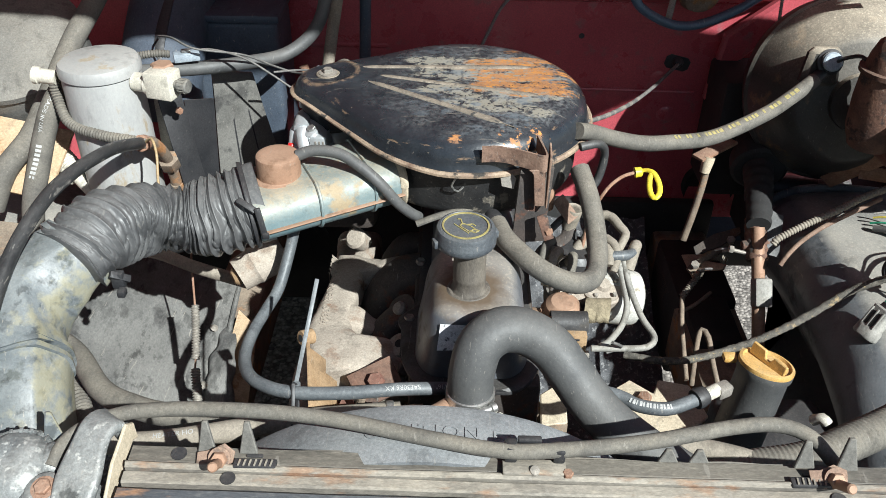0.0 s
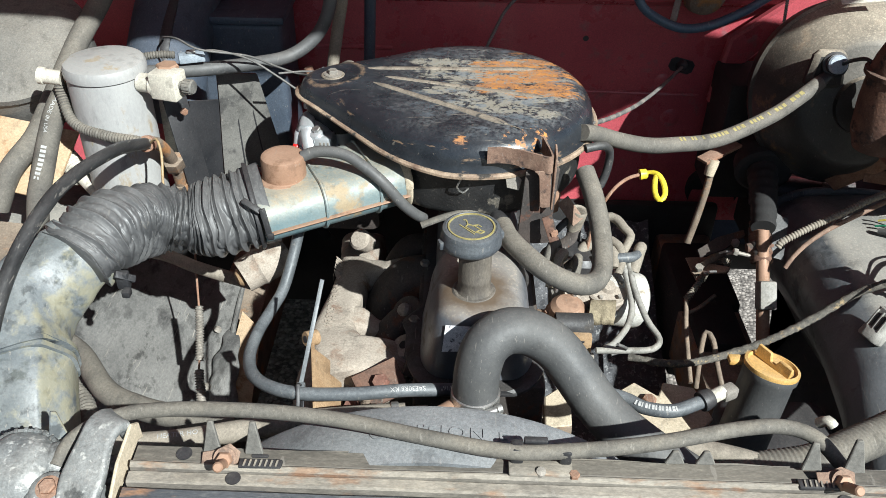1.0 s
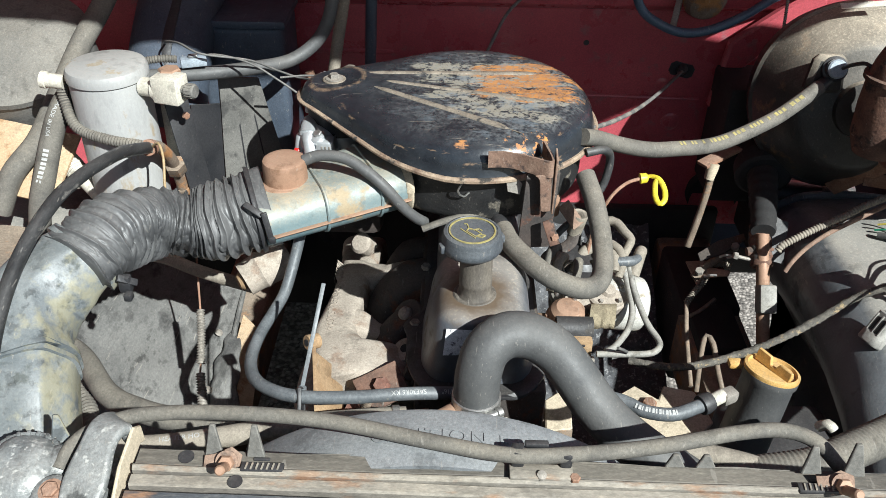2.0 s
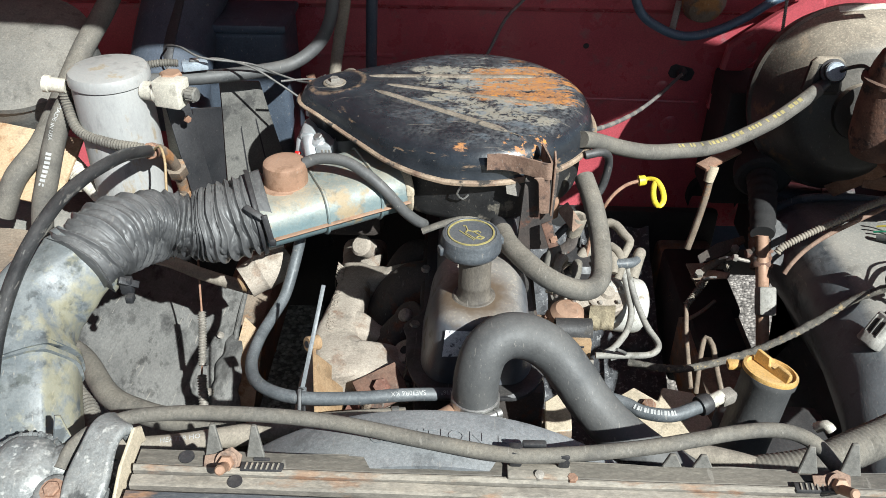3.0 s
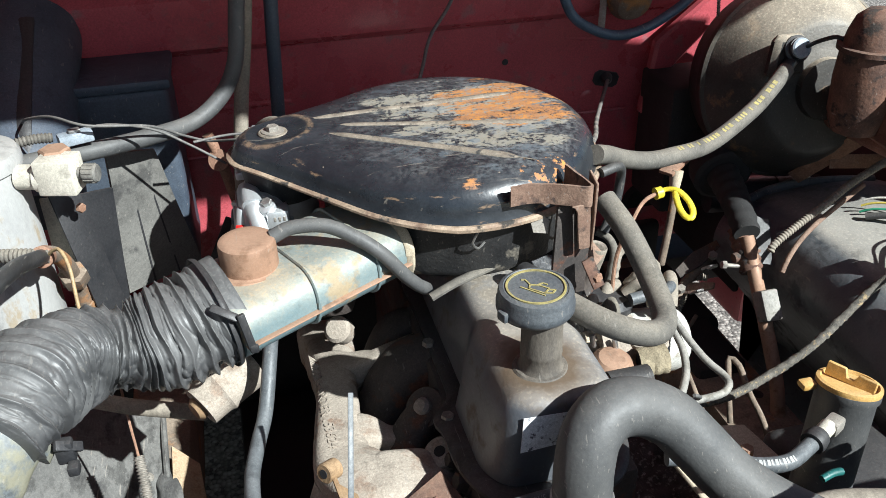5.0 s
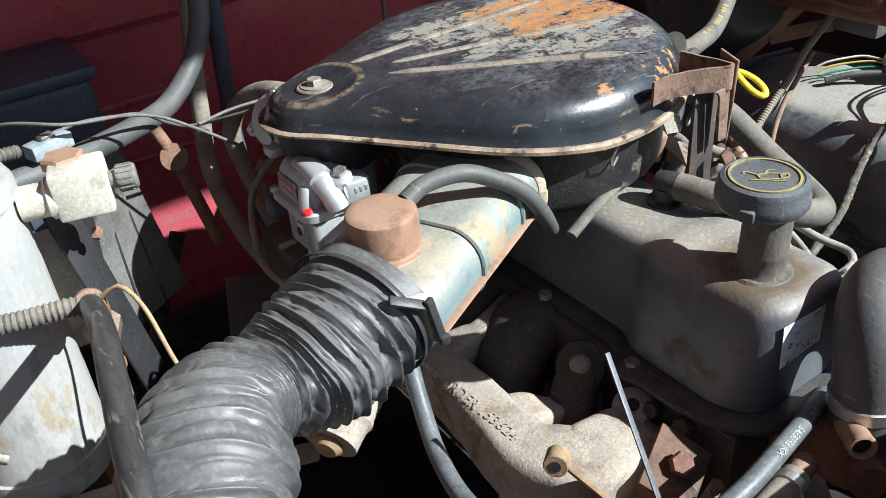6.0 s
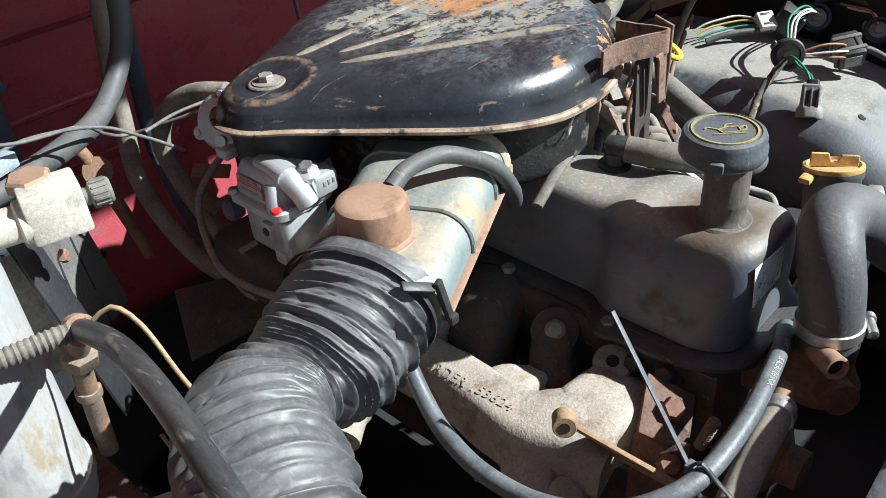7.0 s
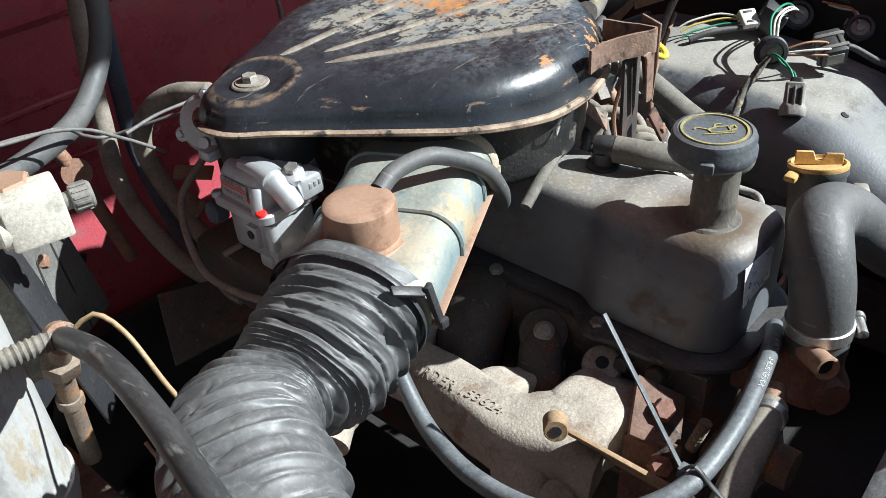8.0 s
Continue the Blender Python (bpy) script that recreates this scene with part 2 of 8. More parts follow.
    "cloth": mk("cloth_tape", (0.065, 0.06, 0.052), (0.16, 0.145, 0.12), 110, 0.9, bump=0.7, fine=600, spots=(0.34, 0.26, 0.15), spot_scale=90, spot_amount=0.34),
    "rim": mk("worn_rim", (0.20, 0.13, 0.09), (0.40, 0.31, 0.22), 38, 0.7, metal=0.1, bump=0.4, spots=(0.05, 0.045, 0.04), spot_scale=46, spot_amount=0.42),
    "rib": mk("worn_rib", (0.14, 0.115, 0.09), (0.27, 0.23, 0.18), 60, 0.75, bump=0.3, spots=(0.05, 0.048, 0.046), spot_scale=90, spot_amount=0.36),
    "connector_grey": mk("connector_plastic", (0.24, 0.23, 0.21), (0.33, 0.32, 0.29), 40, 0.55, dust=0.3),
    "canvas": mk("canvas", (0.24, 0.20, 0.13), (0.34, 0.285, 0.19), 40, 0.9, bump=0.6, fine=500),
    "teal": mk("teal_plastic", (0.015, 0.10, 0.095), (0.02, 0.13, 0.12), 30, 0.5),
    "grey_clip": mk("grey_blue_plastic", (0.25, 0.29, 0.33), (0.34, 0.38, 0.42), 40, 0.5),
    "blue_tube": mk("blue_tube", (0.04, 0.075, 0.12), (0.06, 0.10, 0.15), 40, 0.45, dust=0.1),
    # dark and speckled to look like gravel lying in shade
    "gravel_shade": mk("shaded_gravel", (0.03, 0.032, 0.036), (0.07, 0.072, 0.078), 40, 0.6, bump=0.9, fine=200, dust=0.15, dcol=(0.14, 0.14, 0.14), spots=(0.26, 0.26, 0.26), spot_scale=110, spot_amount=0.42, grain=0.2),
    # near black: rubber and holes, also panels standing in for deep shade
    "black_void": mk("black_and_shade", (0.012, 0.012, 0.013), (0.024, 0.023, 0.022), 8, 0.85, dust=0.12, dcol=(0.10, 0.09, 0.08), grime=0.1),
    "shroud": mk("shroud_plastic", (0.14, 0.15, 0.16), (0.20, 0.21, 0.22), 9, 0.6, dust=0.45, dcol=(0.36, 0.35, 0.33)),
}


def lid_material():
    """Black enamel with chalky bare patches and orange rust over the round end."""
    m = mk("lid_paint", (0.012, 0.014, 0.018), (0.03, 0.034, 0.04), 16, 0.30, dust=0.0, bump=0.12, coat=0.4, grime=0.0)
    nt = m.node_tree
    N, L = nt.nodes.new, nt.links.new
    bsdf = nt.nodes["Principled BSDF"]
    base = bsdf.inputs["Base Color"].links[0].from_socket
    rgh = bsdf.inputs["Roughness"].links[0].from_socket
    co = N("ShaderNodeTexCoord").outputs["Object"]
    geo = N("ShaderNodeNewGeometry")
    sp = N("ShaderNodeSeparateXYZ")
    L(geo.outputs["Normal"], sp.inputs[0])
    flat = N("ShaderNodeMapRange")
    flat.inputs["From Min"].default_value, flat.inputs["From Max"].default_value = 0.75, 0.99
    L(sp.outputs[2], flat.inputs[0])

    def noise_mask(sc, lo, hi, off, stretch=(1, 1, 1)):
        mp = N("ShaderNodeMapping")
        mp.inputs["Location"].default_value, mp.inputs["Scale"].default_value = (off, off, 0), stretch
        L(co, mp.inputs[0])
        n = N("ShaderNodeTexNoise")
        n.inputs["Scale"].default_value, n.inputs["Detail"].default_value, n.inputs["Roughness"].default_value = sc, 9.0, 0.68
        L(mp.outputs[0], n.inputs["Vector"])
        r = N("ShaderNodeMapRange")
        r.inputs["From Min"].default_value, r.inputs["From Max"].default_value = lo, hi
        L(n.outputs[0], r.inputs[0])
        return r.outputs[0]

    def near(cx, cy, r0, r1):
        d = N("ShaderNodeVectorMath")
        d.operation = "DISTANCE"
        L(co, d.inputs[0])
        d.inputs[1].default_value = (cx, cy, 0.045)
        r = N("ShaderNodeMapRange")
        r.inputs["From Min"].default_value, r.inputs["From Max"].default_value = r1, r0
        L(d.outputs["Value"], r.inputs[0])
        return r.outputs[0]

    def op(x, y, kind="MULTIPLY"):
        k = N("ShaderNodeMath")
        k.operation, k.use_clamp = kind, True
        for sock, v in ((k.inputs[0], x), (k.inputs[1], y)):
            if isinstance(v, float):
                sock.default_value = v
            else:
                L(v, sock)
        return k.outputs[0]

    def over(f, under, colour):
        k = N("ShaderNodeMix")
        k.data_type = "RGBA"
        L(f, k.inputs[0])
        L(under, k.inputs[6])
        k.inputs[7].default_value = (*colour, 1)
        return k.outputs[2]

    def crisp(x, lo, hi):
        r = N("ShaderNodeMapRange")
        r.inputs["From Min"].default_value, r.inputs["From Max"].default_value = lo, hi
        L(x, r.inputs[0])
        return r.outputs[0]

    chalk = op(noise_mask(14, 0.34, 0.64, 0.4, (0.42, 1.8, 1)), flat.outputs[0])
    chalk = crisp(op(chalk, near(0.030, 0.005, 0.085, 0.20)), 0.42, 0.50)
    chalk = op(chalk, crisp(op(noise_mask(48, 0.25, 0.75, 6.0), noise_mask(210, 0.20, 0.55, 16.0)), 0.30, 0.42))
    # rust: streaks along the lid over the round end, broken up by fine specks
    body = op(noise_mask(30, 0.34, 0.66, 2.0, (0.6, 1.5, 1)), near(0.080, 0.030, 0.035, 0.13))
    rust1 = op(crisp(body, 0.24, 0.36), crisp(op(noise_mask(95, 0.20, 0.80, 4.0), noise_mask(320, 0.28, 0.50, 9.0)), 0.20, 0.44))
    rust2 = crisp(op(noise_mask(60, 0.28, 0.62, 5.3, (0.5, 1.5, 1)), near(-0.014, -0.168, 0.004, 0.026)), 0.32, 0.42)
    rust2 = op(rust2, noise_mask(130, 0.34, 0.52, 6.6))
    edge = crisp(op(noise_mask(80, 0.36, 0.70, 8.0), near(0.085, -0.17, 0.02, 0.11)), 0.46, 0.56)
    film = op(noise_mask(22, 0.36, 0.62, 1.0, (0.6, 1.3, 1)), flat.outputs[0])
    film = op(op(film, noise_mask(170, 0.40, 0.60, 23.0)), near(0.070, 0.0, 0.10, 0.24))
    col = over(op(chalk, 0.74), base, (0.33, 0.30, 0.235))
    col = over(op(film, 0.68), col, (0.285, 0.295, 0.295))
    blue = op(op(op(noise_mask(40, 0.54, 0.60, 21.0, (0.7, 1.2, 1)), flat.outputs[0]), near(0.070, 0.0, 0.10, 0.24)), 0.6)
    col = over(blue, col, (0.16, 0.19, 0.215))
    # fine scratches along the lid and scattered bare flecks
    scr = op(noise_mask(38, 0.63, 0.68, 11.0, (0.25, 3.2, 1)), 0.55)
    col = over(scr, col, (0.26, 0.23, 0.19))
    fleck = op(noise_mask(120, 0.66, 0.71, 13.0), 0.7)
    col = over(fleck, col, (0.36, 0.30, 0.23))
    # scuffed ring round the bolt dish and brown flecks along the lower shoulder
    ring = op(near(-0.204, 0.030, 0.043, 0.046), op(1.0, near(-0.204, 0.030, 0.036, 0.040), "SUBTRACT"))
    col = over(op(op(ring, noise_mask(75, 0.42, 0.56, 15.0)), 0.85), col, (0.22, 0.155, 0.105))
    side = op(op(1.0, flat.outputs[0], "SUBTRACT"), noise_mask(48, 0.60, 0.66, 17.0, (0.5, 0.5, 2.0)))
    col = over(op(side, 0.75), col, (0.24, 0.16, 0.10))
    rust = op(op(rust1, rust2, "MAXIMUM"), edge, "MAXIMUM")
    col = over(op(rust, 0.9), col, (0.36, 0.17, 0.07))
    col = over(op(rust, noise_mask(70, 0.46, 0.66, 3.0, (0.6, 1.4, 1))), col, (0.55, 0.235, 0.05))
    L(col, bsdf.inputs["Base Color"])
    L(op(rgh, op(op(chalk, rust, "MAXIMUM"), 0.45), "ADD"), bsdf.inputs["Roughness"])
    return m


M["lid"] = lid_material()


def duct_material():
    """Blue-grey plastic that the sun has yellowed on one flank, with green-grey scuffs."""
    m = mk("duct", (0.10, 0.115, 0.125), (0.215, 0.23, 0.235), 13, 0.45, dust=0.25, dcol=(0.30, 0.285, 0.23), spots=(0.07, 0.08, 0.08), spot_scale=26, spot_amount=0.42, grain=0.12, grime=0.9)
    N, L = m.node_tree.nodes.new, m.node_tree.links.new
    bsdf = m.node_tree.nodes["Principled BSDF"]
    base = bsdf.inputs["Base Color"].links[0].from_socket
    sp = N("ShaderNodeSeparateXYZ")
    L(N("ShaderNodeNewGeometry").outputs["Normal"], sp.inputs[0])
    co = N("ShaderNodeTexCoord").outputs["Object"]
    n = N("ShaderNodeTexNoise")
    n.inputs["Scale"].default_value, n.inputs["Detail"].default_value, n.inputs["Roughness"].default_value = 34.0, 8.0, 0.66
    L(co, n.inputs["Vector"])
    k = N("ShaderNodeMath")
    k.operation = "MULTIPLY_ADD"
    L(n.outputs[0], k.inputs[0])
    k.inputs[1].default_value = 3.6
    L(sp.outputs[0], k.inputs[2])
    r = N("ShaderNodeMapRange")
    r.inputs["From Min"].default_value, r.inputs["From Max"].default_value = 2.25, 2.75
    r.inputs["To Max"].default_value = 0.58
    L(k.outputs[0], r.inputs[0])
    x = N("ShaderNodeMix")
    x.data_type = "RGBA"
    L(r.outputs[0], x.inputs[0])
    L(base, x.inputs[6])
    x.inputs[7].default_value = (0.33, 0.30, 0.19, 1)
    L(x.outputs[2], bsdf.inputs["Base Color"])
    return m


M["duct"] = duct_material()


def gravel_material():
    """Small grey and tan stones, each with its own tone."""
    m = bpy.data.materials.new("gravel")
    m.use_nodes = True
    N, L = m.node_tree.nodes.new, m.node_tree.links.new
    bsdf = m.node_tree.nodes["Principled BSDF"]
    co = N("ShaderNodeTexCoord").outputs["Object"]
    v = N("ShaderNodeTexVoronoi")
    v.inputs["Scale"].default_value = 95.0
    L(co, v.inputs["Vector"])
    sp = N("ShaderNodeSeparateColor")
    L(v.outputs["Color"], sp.inputs[0])
    ramp = N("ShaderNodeValToRGB")
    ramp.color_ramp.elements[0].color = (0.12, 0.105, 0.095, 1)
    ramp.color_ramp.elements[1].color = (0.50, 0.45, 0.40, 1)
    L(sp.outputs[0], ramp.inputs[0])
    gap = N("ShaderNodeMapRange")
    gap.inputs["From Min"].default_value, gap.inputs["From Max"].default_value = 0.15, 0.85
    gap.inputs["To Min"].default_value, gap.inputs["To Max"].default_value = 1.0, 0.45
    L(v.outputs["Distance"], gap.inputs[0])
    k = N("ShaderNodeVectorMath")
    k.operation = "SCALE"
    L(ramp.outputs[0], k.inputs[0])
    L(gap.outputs[0], k.inputs["Scale"])
    L(k.outputs[0], bsdf.inputs["Base Color"])
    bsdf.inputs["Roughness"].default_value = 0.95
    bp = N("ShaderNodeBump")
    bp.inputs["Strength"].default_value, bp.inputs["Distance"].default_value = 1.0, 0.006
    L(gap.outputs[0], bp.inputs["Height"])
    L(bp.outputs[0], bsdf.inputs["Normal"])
    return m


M["ground"] = gravel_material()


def cover_material():
    """The cover's grey paint with a brown oil ring round the filler neck."""
    # dark base with dust kept to the top also carries the sides' shade
    m = mk("stained_cover_paint", (0.085, 0.092, 0.106), (0.145, 0.152, 0.168), 8, 0.42, metal=0.1, dust=0.8, dcol=(0.46, 0.405, 0.325), spots=(0.10, 0.085, 0.07), spot_scale=16, spot_amount=0.36, grain=0.05, grime=0.3, steep=0.45)
    N, L = m.node_tree.nodes.new, m.node_tree.links.new
    bsdf = m.node_tree.nodes["Principled BSDF"]
    base = bsdf.inputs["Base Color"].links[0].from_socket
    co = N("ShaderNodeTexCoord").outputs["Object"]
    d = N("ShaderNodeVectorMath")
    d.operation = "DISTANCE"
    L(co, d.inputs[0])
    d.inputs[1].default_value = (-0.010, -0.147, 0.104)
    n = N("ShaderNodeTexNoise")
    n.inputs["Scale"].default_value, n.inputs["Detail"].default_value = 45.0, 6.0
    L(co, n.inputs["Vector"])
    k = N("ShaderNodeMath")
    k.operation = "MULTIPLY_ADD"
    L(n.outputs[0], k.inputs[0])
    k.inputs[1].default_value = 0.034
    L(d.outputs["Value"], k.inputs[2])
    r = N("ShaderNodeMapRange")
    r.inputs["From Min"].default_value, r.inputs["From Max"].default_value = 0.074, 0.048
    r.inputs["To Max"].default_value = 0.85
    L(k.outputs[0], r.inputs[0])
    x = N("ShaderNodeMix")
    x.data_type = "RGBA"
    L(r.outputs[0], x.inputs[0])
    L(base, x.inputs[6])
    x.inputs[7].default_value = (0.115, 0.075, 0.042, 1)
    L(x.outputs[2], bsdf.inputs["Base Color"])
    return m


M["cover_stained"] = cover_material()


# ---- building blocks ----
BASE = {}
HOME = Matrix()


def thing(name, at, label, category, group="", kind=""):
    at = HOME @ Vector(at)
    ob = tagged(new(name), label, category, group, kind)
    ob.empty_display_size = 0.02
    ob.location = at
    BASE[ob] = Vector(at)
    return ob


def mesh_from(bm, name, origin, smooth=35.0):
    bm.transform(HOME)
    bm.transform(Matrix.Translation(-Vector(origin)))
    bmesh.ops.recalc_face_normals(bm, faces=bm.faces)
    lim = radians(smooth)
    for f in bm.faces:
        f.smooth = True
    for e in bm.edges:
        if len(e.link_faces) == 2 and e.calc_face_angle(0.0) > lim:
            e.smooth = False
    me = bpy.data.meshes.new(name)
    bm.to_mesh(me)
    bm.free()
    return me


def part(name, bm, material, parent, label="", smooth=35.0):
    me = mesh_from(bm, name, BASE[parent], smooth)
    me.materials.append(M[material])
    ob = new(name, me)
    ob.parent = parent
    BASE[ob] = BASE[parent]
    if label:
        ob["label"] = label
    return ob


def solo(name, bm, material, at, label, category, group="", kind="", smooth=35.0):
    at = HOME @ Vector(at)
    me = mesh_from(bm, name, at, smooth)
    me.materials.append(M[material])
    ob = tagged(new(name, me), label, category, group, kind)
    ob.location = at
    BASE[ob] = Vector(at)
    return ob


def spline(pts, step=0.006):
    """Points along a smooth curve through pts, about a step apart."""
    P = [Vector(p) for p in pts]
    P = [P[0] * 2 - P[1]] + P + [P[-1] * 2 - P[-2]]
    out = []
    for i in range(1, len(P) - 2):
        a, b, c, d = P[i - 1:i + 3]
        n = max(2, int((c - b).length / step))
        for k in range(n):
            t = k / n
            out.append(0.5 * (2 * b + (c - a) * t + (2 * a - 5 * b + 4 * c - d) * t * t + (3 * b - a - 3 * c + d) * t ** 3))
    out.append(P[-2])
    return out


def loft(rings, caps=True, closed=False):
    bm = bmesh.new()
    rows = [[bm.verts.new(p) for p in ring] for ring in rings]
    n = len(rows[0])
    pairs = list(zip(rows, rows[1:]))
    if closed:
        pairs.append((rows[-1], rows[0]))
    for a, b in pairs:
        for i in range(n):
            bm.faces.new((a[i], a[(i + 1) % n], b[(i + 1) % n], b[i]))
    if caps and not closed:
        bm.faces.new(rows[0][::-1])
        bm.faces.new(rows[-1])
    return bm


def tube(pts, r, n=14, step=0.006, relief=None, hollow=False, squash=None):
    """A round bar along a smooth curve. r: one radius or two, for the ends; relief(s, angle) is added to it."""
    C = spline(pts, step)
    r0, r1 = r if isinstance(r, tuple) else (r, r)
    total = sum((b - a).length for a, b in zip(C, C[1:]))
    t0 = (C[1] - C[0]).normalized()
    nrm = t0.cross(Vector((0, 0, 1)))
    if nrm.length < 0.2:
        nrm = t0.cross(Vector((0, 1, 0)))
    nrm = nrm.normalized().cross(t0).normalized()
    rings, s = [], 0.0
    for i, p in enumerate(C):
        t = (C[min(i + 1, len(C) - 1)] - C[max(i - 1, 0)]).normalized()
        nrm = (nrm - t * nrm.dot(t)).normalized()
        bi = t.cross(nrm)
        rad = r0 + (r1 - r0) * s / total
        ring = []
        for k in range(n):
            a = 2 * math.pi * k / n
            q = rad + (relief(s, a) if relief else 0)
            w, h = squash if squash else (1, 1)
            ring.append(p + nrm * (q * h * math.cos(a)) + bi * (q * w * math.sin(a)))
        rings.append(ring)
        if i + 1 < len(C):
            s += (C[i + 1] - p).length
    if hollow:
        def inner(p, ring, k, push):
            return [p + (q - p) * k + push for q in ring]
        e, t = C[-1], (C[-1] - C[-2]).normalized()
        b, u = C[0], (C[1] - C[0]).normalized()
        rings = [inner(b, rings[0], 0.62, u * 0.02), inner(b, rings[0], 0.66, u * 0)] + rings + [inner(e, rings[-1], 0.66, t * 0), inner(e, rings[-1], 0.62, -t * 0.02)]
    return loft(rings)


def corrugated(pitch, depth):
    return lambda s, a: depth * (0.5 + 0.5 * math.cos(2 * math.pi * s / pitch))


def coiled(pitch, depth):
    return lambda s, a: depth * (0.5 + 0.5 * math.cos(2 * math.pi * s / pitch + a))


def lathe(profile, at, axis=(0, 0, 1), n=32, bulge=None):
    """A turned form: profile of (radius, height) along the axis from the point at."""
    q = Vector((0, 0, 1)).rotation_difference(Vector(axis).normalized())
    rings = []
    for r, h in profile:
        rings.append([Vector(at) + q @ Vector((r * math.cos(2 * math.pi * k / n), r * math.sin(2 * math.pi * k / n), h)) for k in range(n)])
    return loft(rings)


def box(lo, hi, bevel=0.003, m=None, seg=2):
    bm = bmesh.new()
    bmesh.ops.create_cube(bm, size=1)
    c = (Vector(lo) + Vector(hi)) / 2
    d = Vector(hi) - Vector(lo)
    bm.transform(Matrix.Translation(c) @ Matrix.Diagonal((*d, 1)))
    if bevel:
        bmesh.ops.bevel(bm, geom=bm.edges[:], offset=bevel, segments=seg, affect="EDGES", profile=0.5)
    if m is not None:
        bm.transform(Matrix.Translation(c) @ m @ Matrix.Translation(-c))
    return bm


def slab(a, b, width, thick, up=(0, 0, 1), bevel=0.001):
    """A flat bar from a to b, its broad face towards up."""
    a, b = Vector(a), Vector(b)
    x = (b - a).normalized()
    y = Vector(up).cross(x).normalized()
    z = x.cross(y)
    bm = box((0, -width / 2, -thick / 2), ((b - a).length, width / 2, thick / 2), bevel)
    m = Matrix((x, y, z)).transposed().to_4x4()
    bm.transform(Matrix.Translation(a) @ m)
    return bm


def plate(outline, thick, m, bevel=0.0012, bend=None):
    """A sheet of the given 2D outline, thick along local z, placed by m."""
    bm = bmesh.new()
    f = bm.faces.new([bm.verts.new((x, y, 0)) for x, y in outline])
    ext = bmesh.ops.extrude_face_region(bm, geom=[f])
    bmesh.ops.translate(bm, vec=(0, 0, thick), verts=[v for v in ext["geom"] if isinstance(v, bmesh.types.BMVert)])
    if bevel:
        rim = [e for e in bm.edges if len(e.link_faces) == 2 and e.calc_face_angle(0) > 1.0]
        bmesh.ops.bevel(bm, geom=rim, offset=bevel, segments=1, affect="EDGES")
    bm.transform(m)
    return bm


def strip(outline, d0, d1, axis="x"):
    """A profile of (y, z) points drawn out along x, from d0 to d1."""
    rings = [[Vector((d, y, z)) for y, z in outline] for d in (d0, d1)]
    return loft(rings)


def frame_at(at, x, up):
    """A pose whose local x runs along x and whose local z is near up."""
    x = Vector(x).normalized()
    y = Vector(up).cross(x).normalized()
    return Matrix.Translation(at) @ Matrix((x, y, x.cross(y))).transposed().to_4x4()


def hexagon(at, r, h, axis=(0, 0, 1)):
    return lathe([(r * 0.86, 0), (r, 0.0008), (r, h * 0.8), (r * 0.86, h)], at, axis, 6)


def join(*bms):
    out = bms[0]
    for b in bms[1:]:
        me = bpy.data.meshes.new("tmp")
        b.to_mesh(me)
        b.free()
        out.from_mesh(me)
        bpy.data.meshes.remove(me)
    return out


def letters(body, size, m, extrude=0.0006, align="CENTER", spacing=1.0):
    cu = bpy.data.curves.new("letters", "FONT")
    cu.body, cu.size, cu.extrude, cu.align_x = body, size, extrude, align
    cu.resolution_u, cu.space_character = 3, spacing
    ob = new("letters", cu)
    me = bpy.data.meshes.new_from_object(ob.evaluated_get(bpy.context.evaluated_depsgraph_get()))
    bm = bmesh.new()
    bm.from_mesh(me)
    bpy.data.objects.remove(ob)
    bpy.data.meshes.remove(me)
    bm.transform(m)
    return bm


def print_on(bm, pts, r, s0, turn, flip=1):
    """Wraps flat lettering round a hose: its x runs along the curve from s0, its y round the bar, turned by degrees from the top."""
    C = spline(pts, 0.004)
    S = [0.0]
    for a, b in zip(C, C[1:]):
        S.append(S[-1] + (b - a).length)
    for v in bm.verts:
        s = s0 + flip * v.co.x
        i = min(max(int(np.searchsorted(S, s)) - 1, 0), len(C) - 2)
        t = (C[i + 1] - C[i]).normalized()
        p = C[i] + t * (s - S[i])
        nrm = (Vector((0, 0, 1)) - t * t.z).normalized()
        bi = t.cross(nrm)
        a = -flip * v.co.y / r + radians(turn)
        v.co = p + (nrm * math.cos(a) + bi * math.sin(a)) * (r + 0.0004 + v.co.z)
    return bm


def clamp_band(at, axis, r, parent, screw_angle=0.0, width=0.012):
    """A worm-drive hose clamp: the band and its screw."""
    part("clamp_band", lathe([(r, -width / 2), (r + 0.0016, -width / 2 + 0.001), (r + 0.0016, width / 2 - 0.001), (r, width / 2)], at, axis, 36), "steel", parent, "worm-drive steel clamp band")
    q = Vector((0, 0, 1)).rotation_difference(Vector(axis).normalized())
    d = q @ Vector((math.cos(radians(screw_angle)), math.sin(radians(screw_angle)), 0))
    t = Vector(axis).normalized().cross(d)
    c = Vector(at) + d * (r + 0.006)
    part("clamp_screw", lathe([(0.002, -0.014), (0.0045, -0.013), (0.0045, 0.007), (0.0062, 0.008), (0.0062, 0.014), (0.005, 0.015)], c, t, 12), "steel", parent, "clamp screw with slotted head")


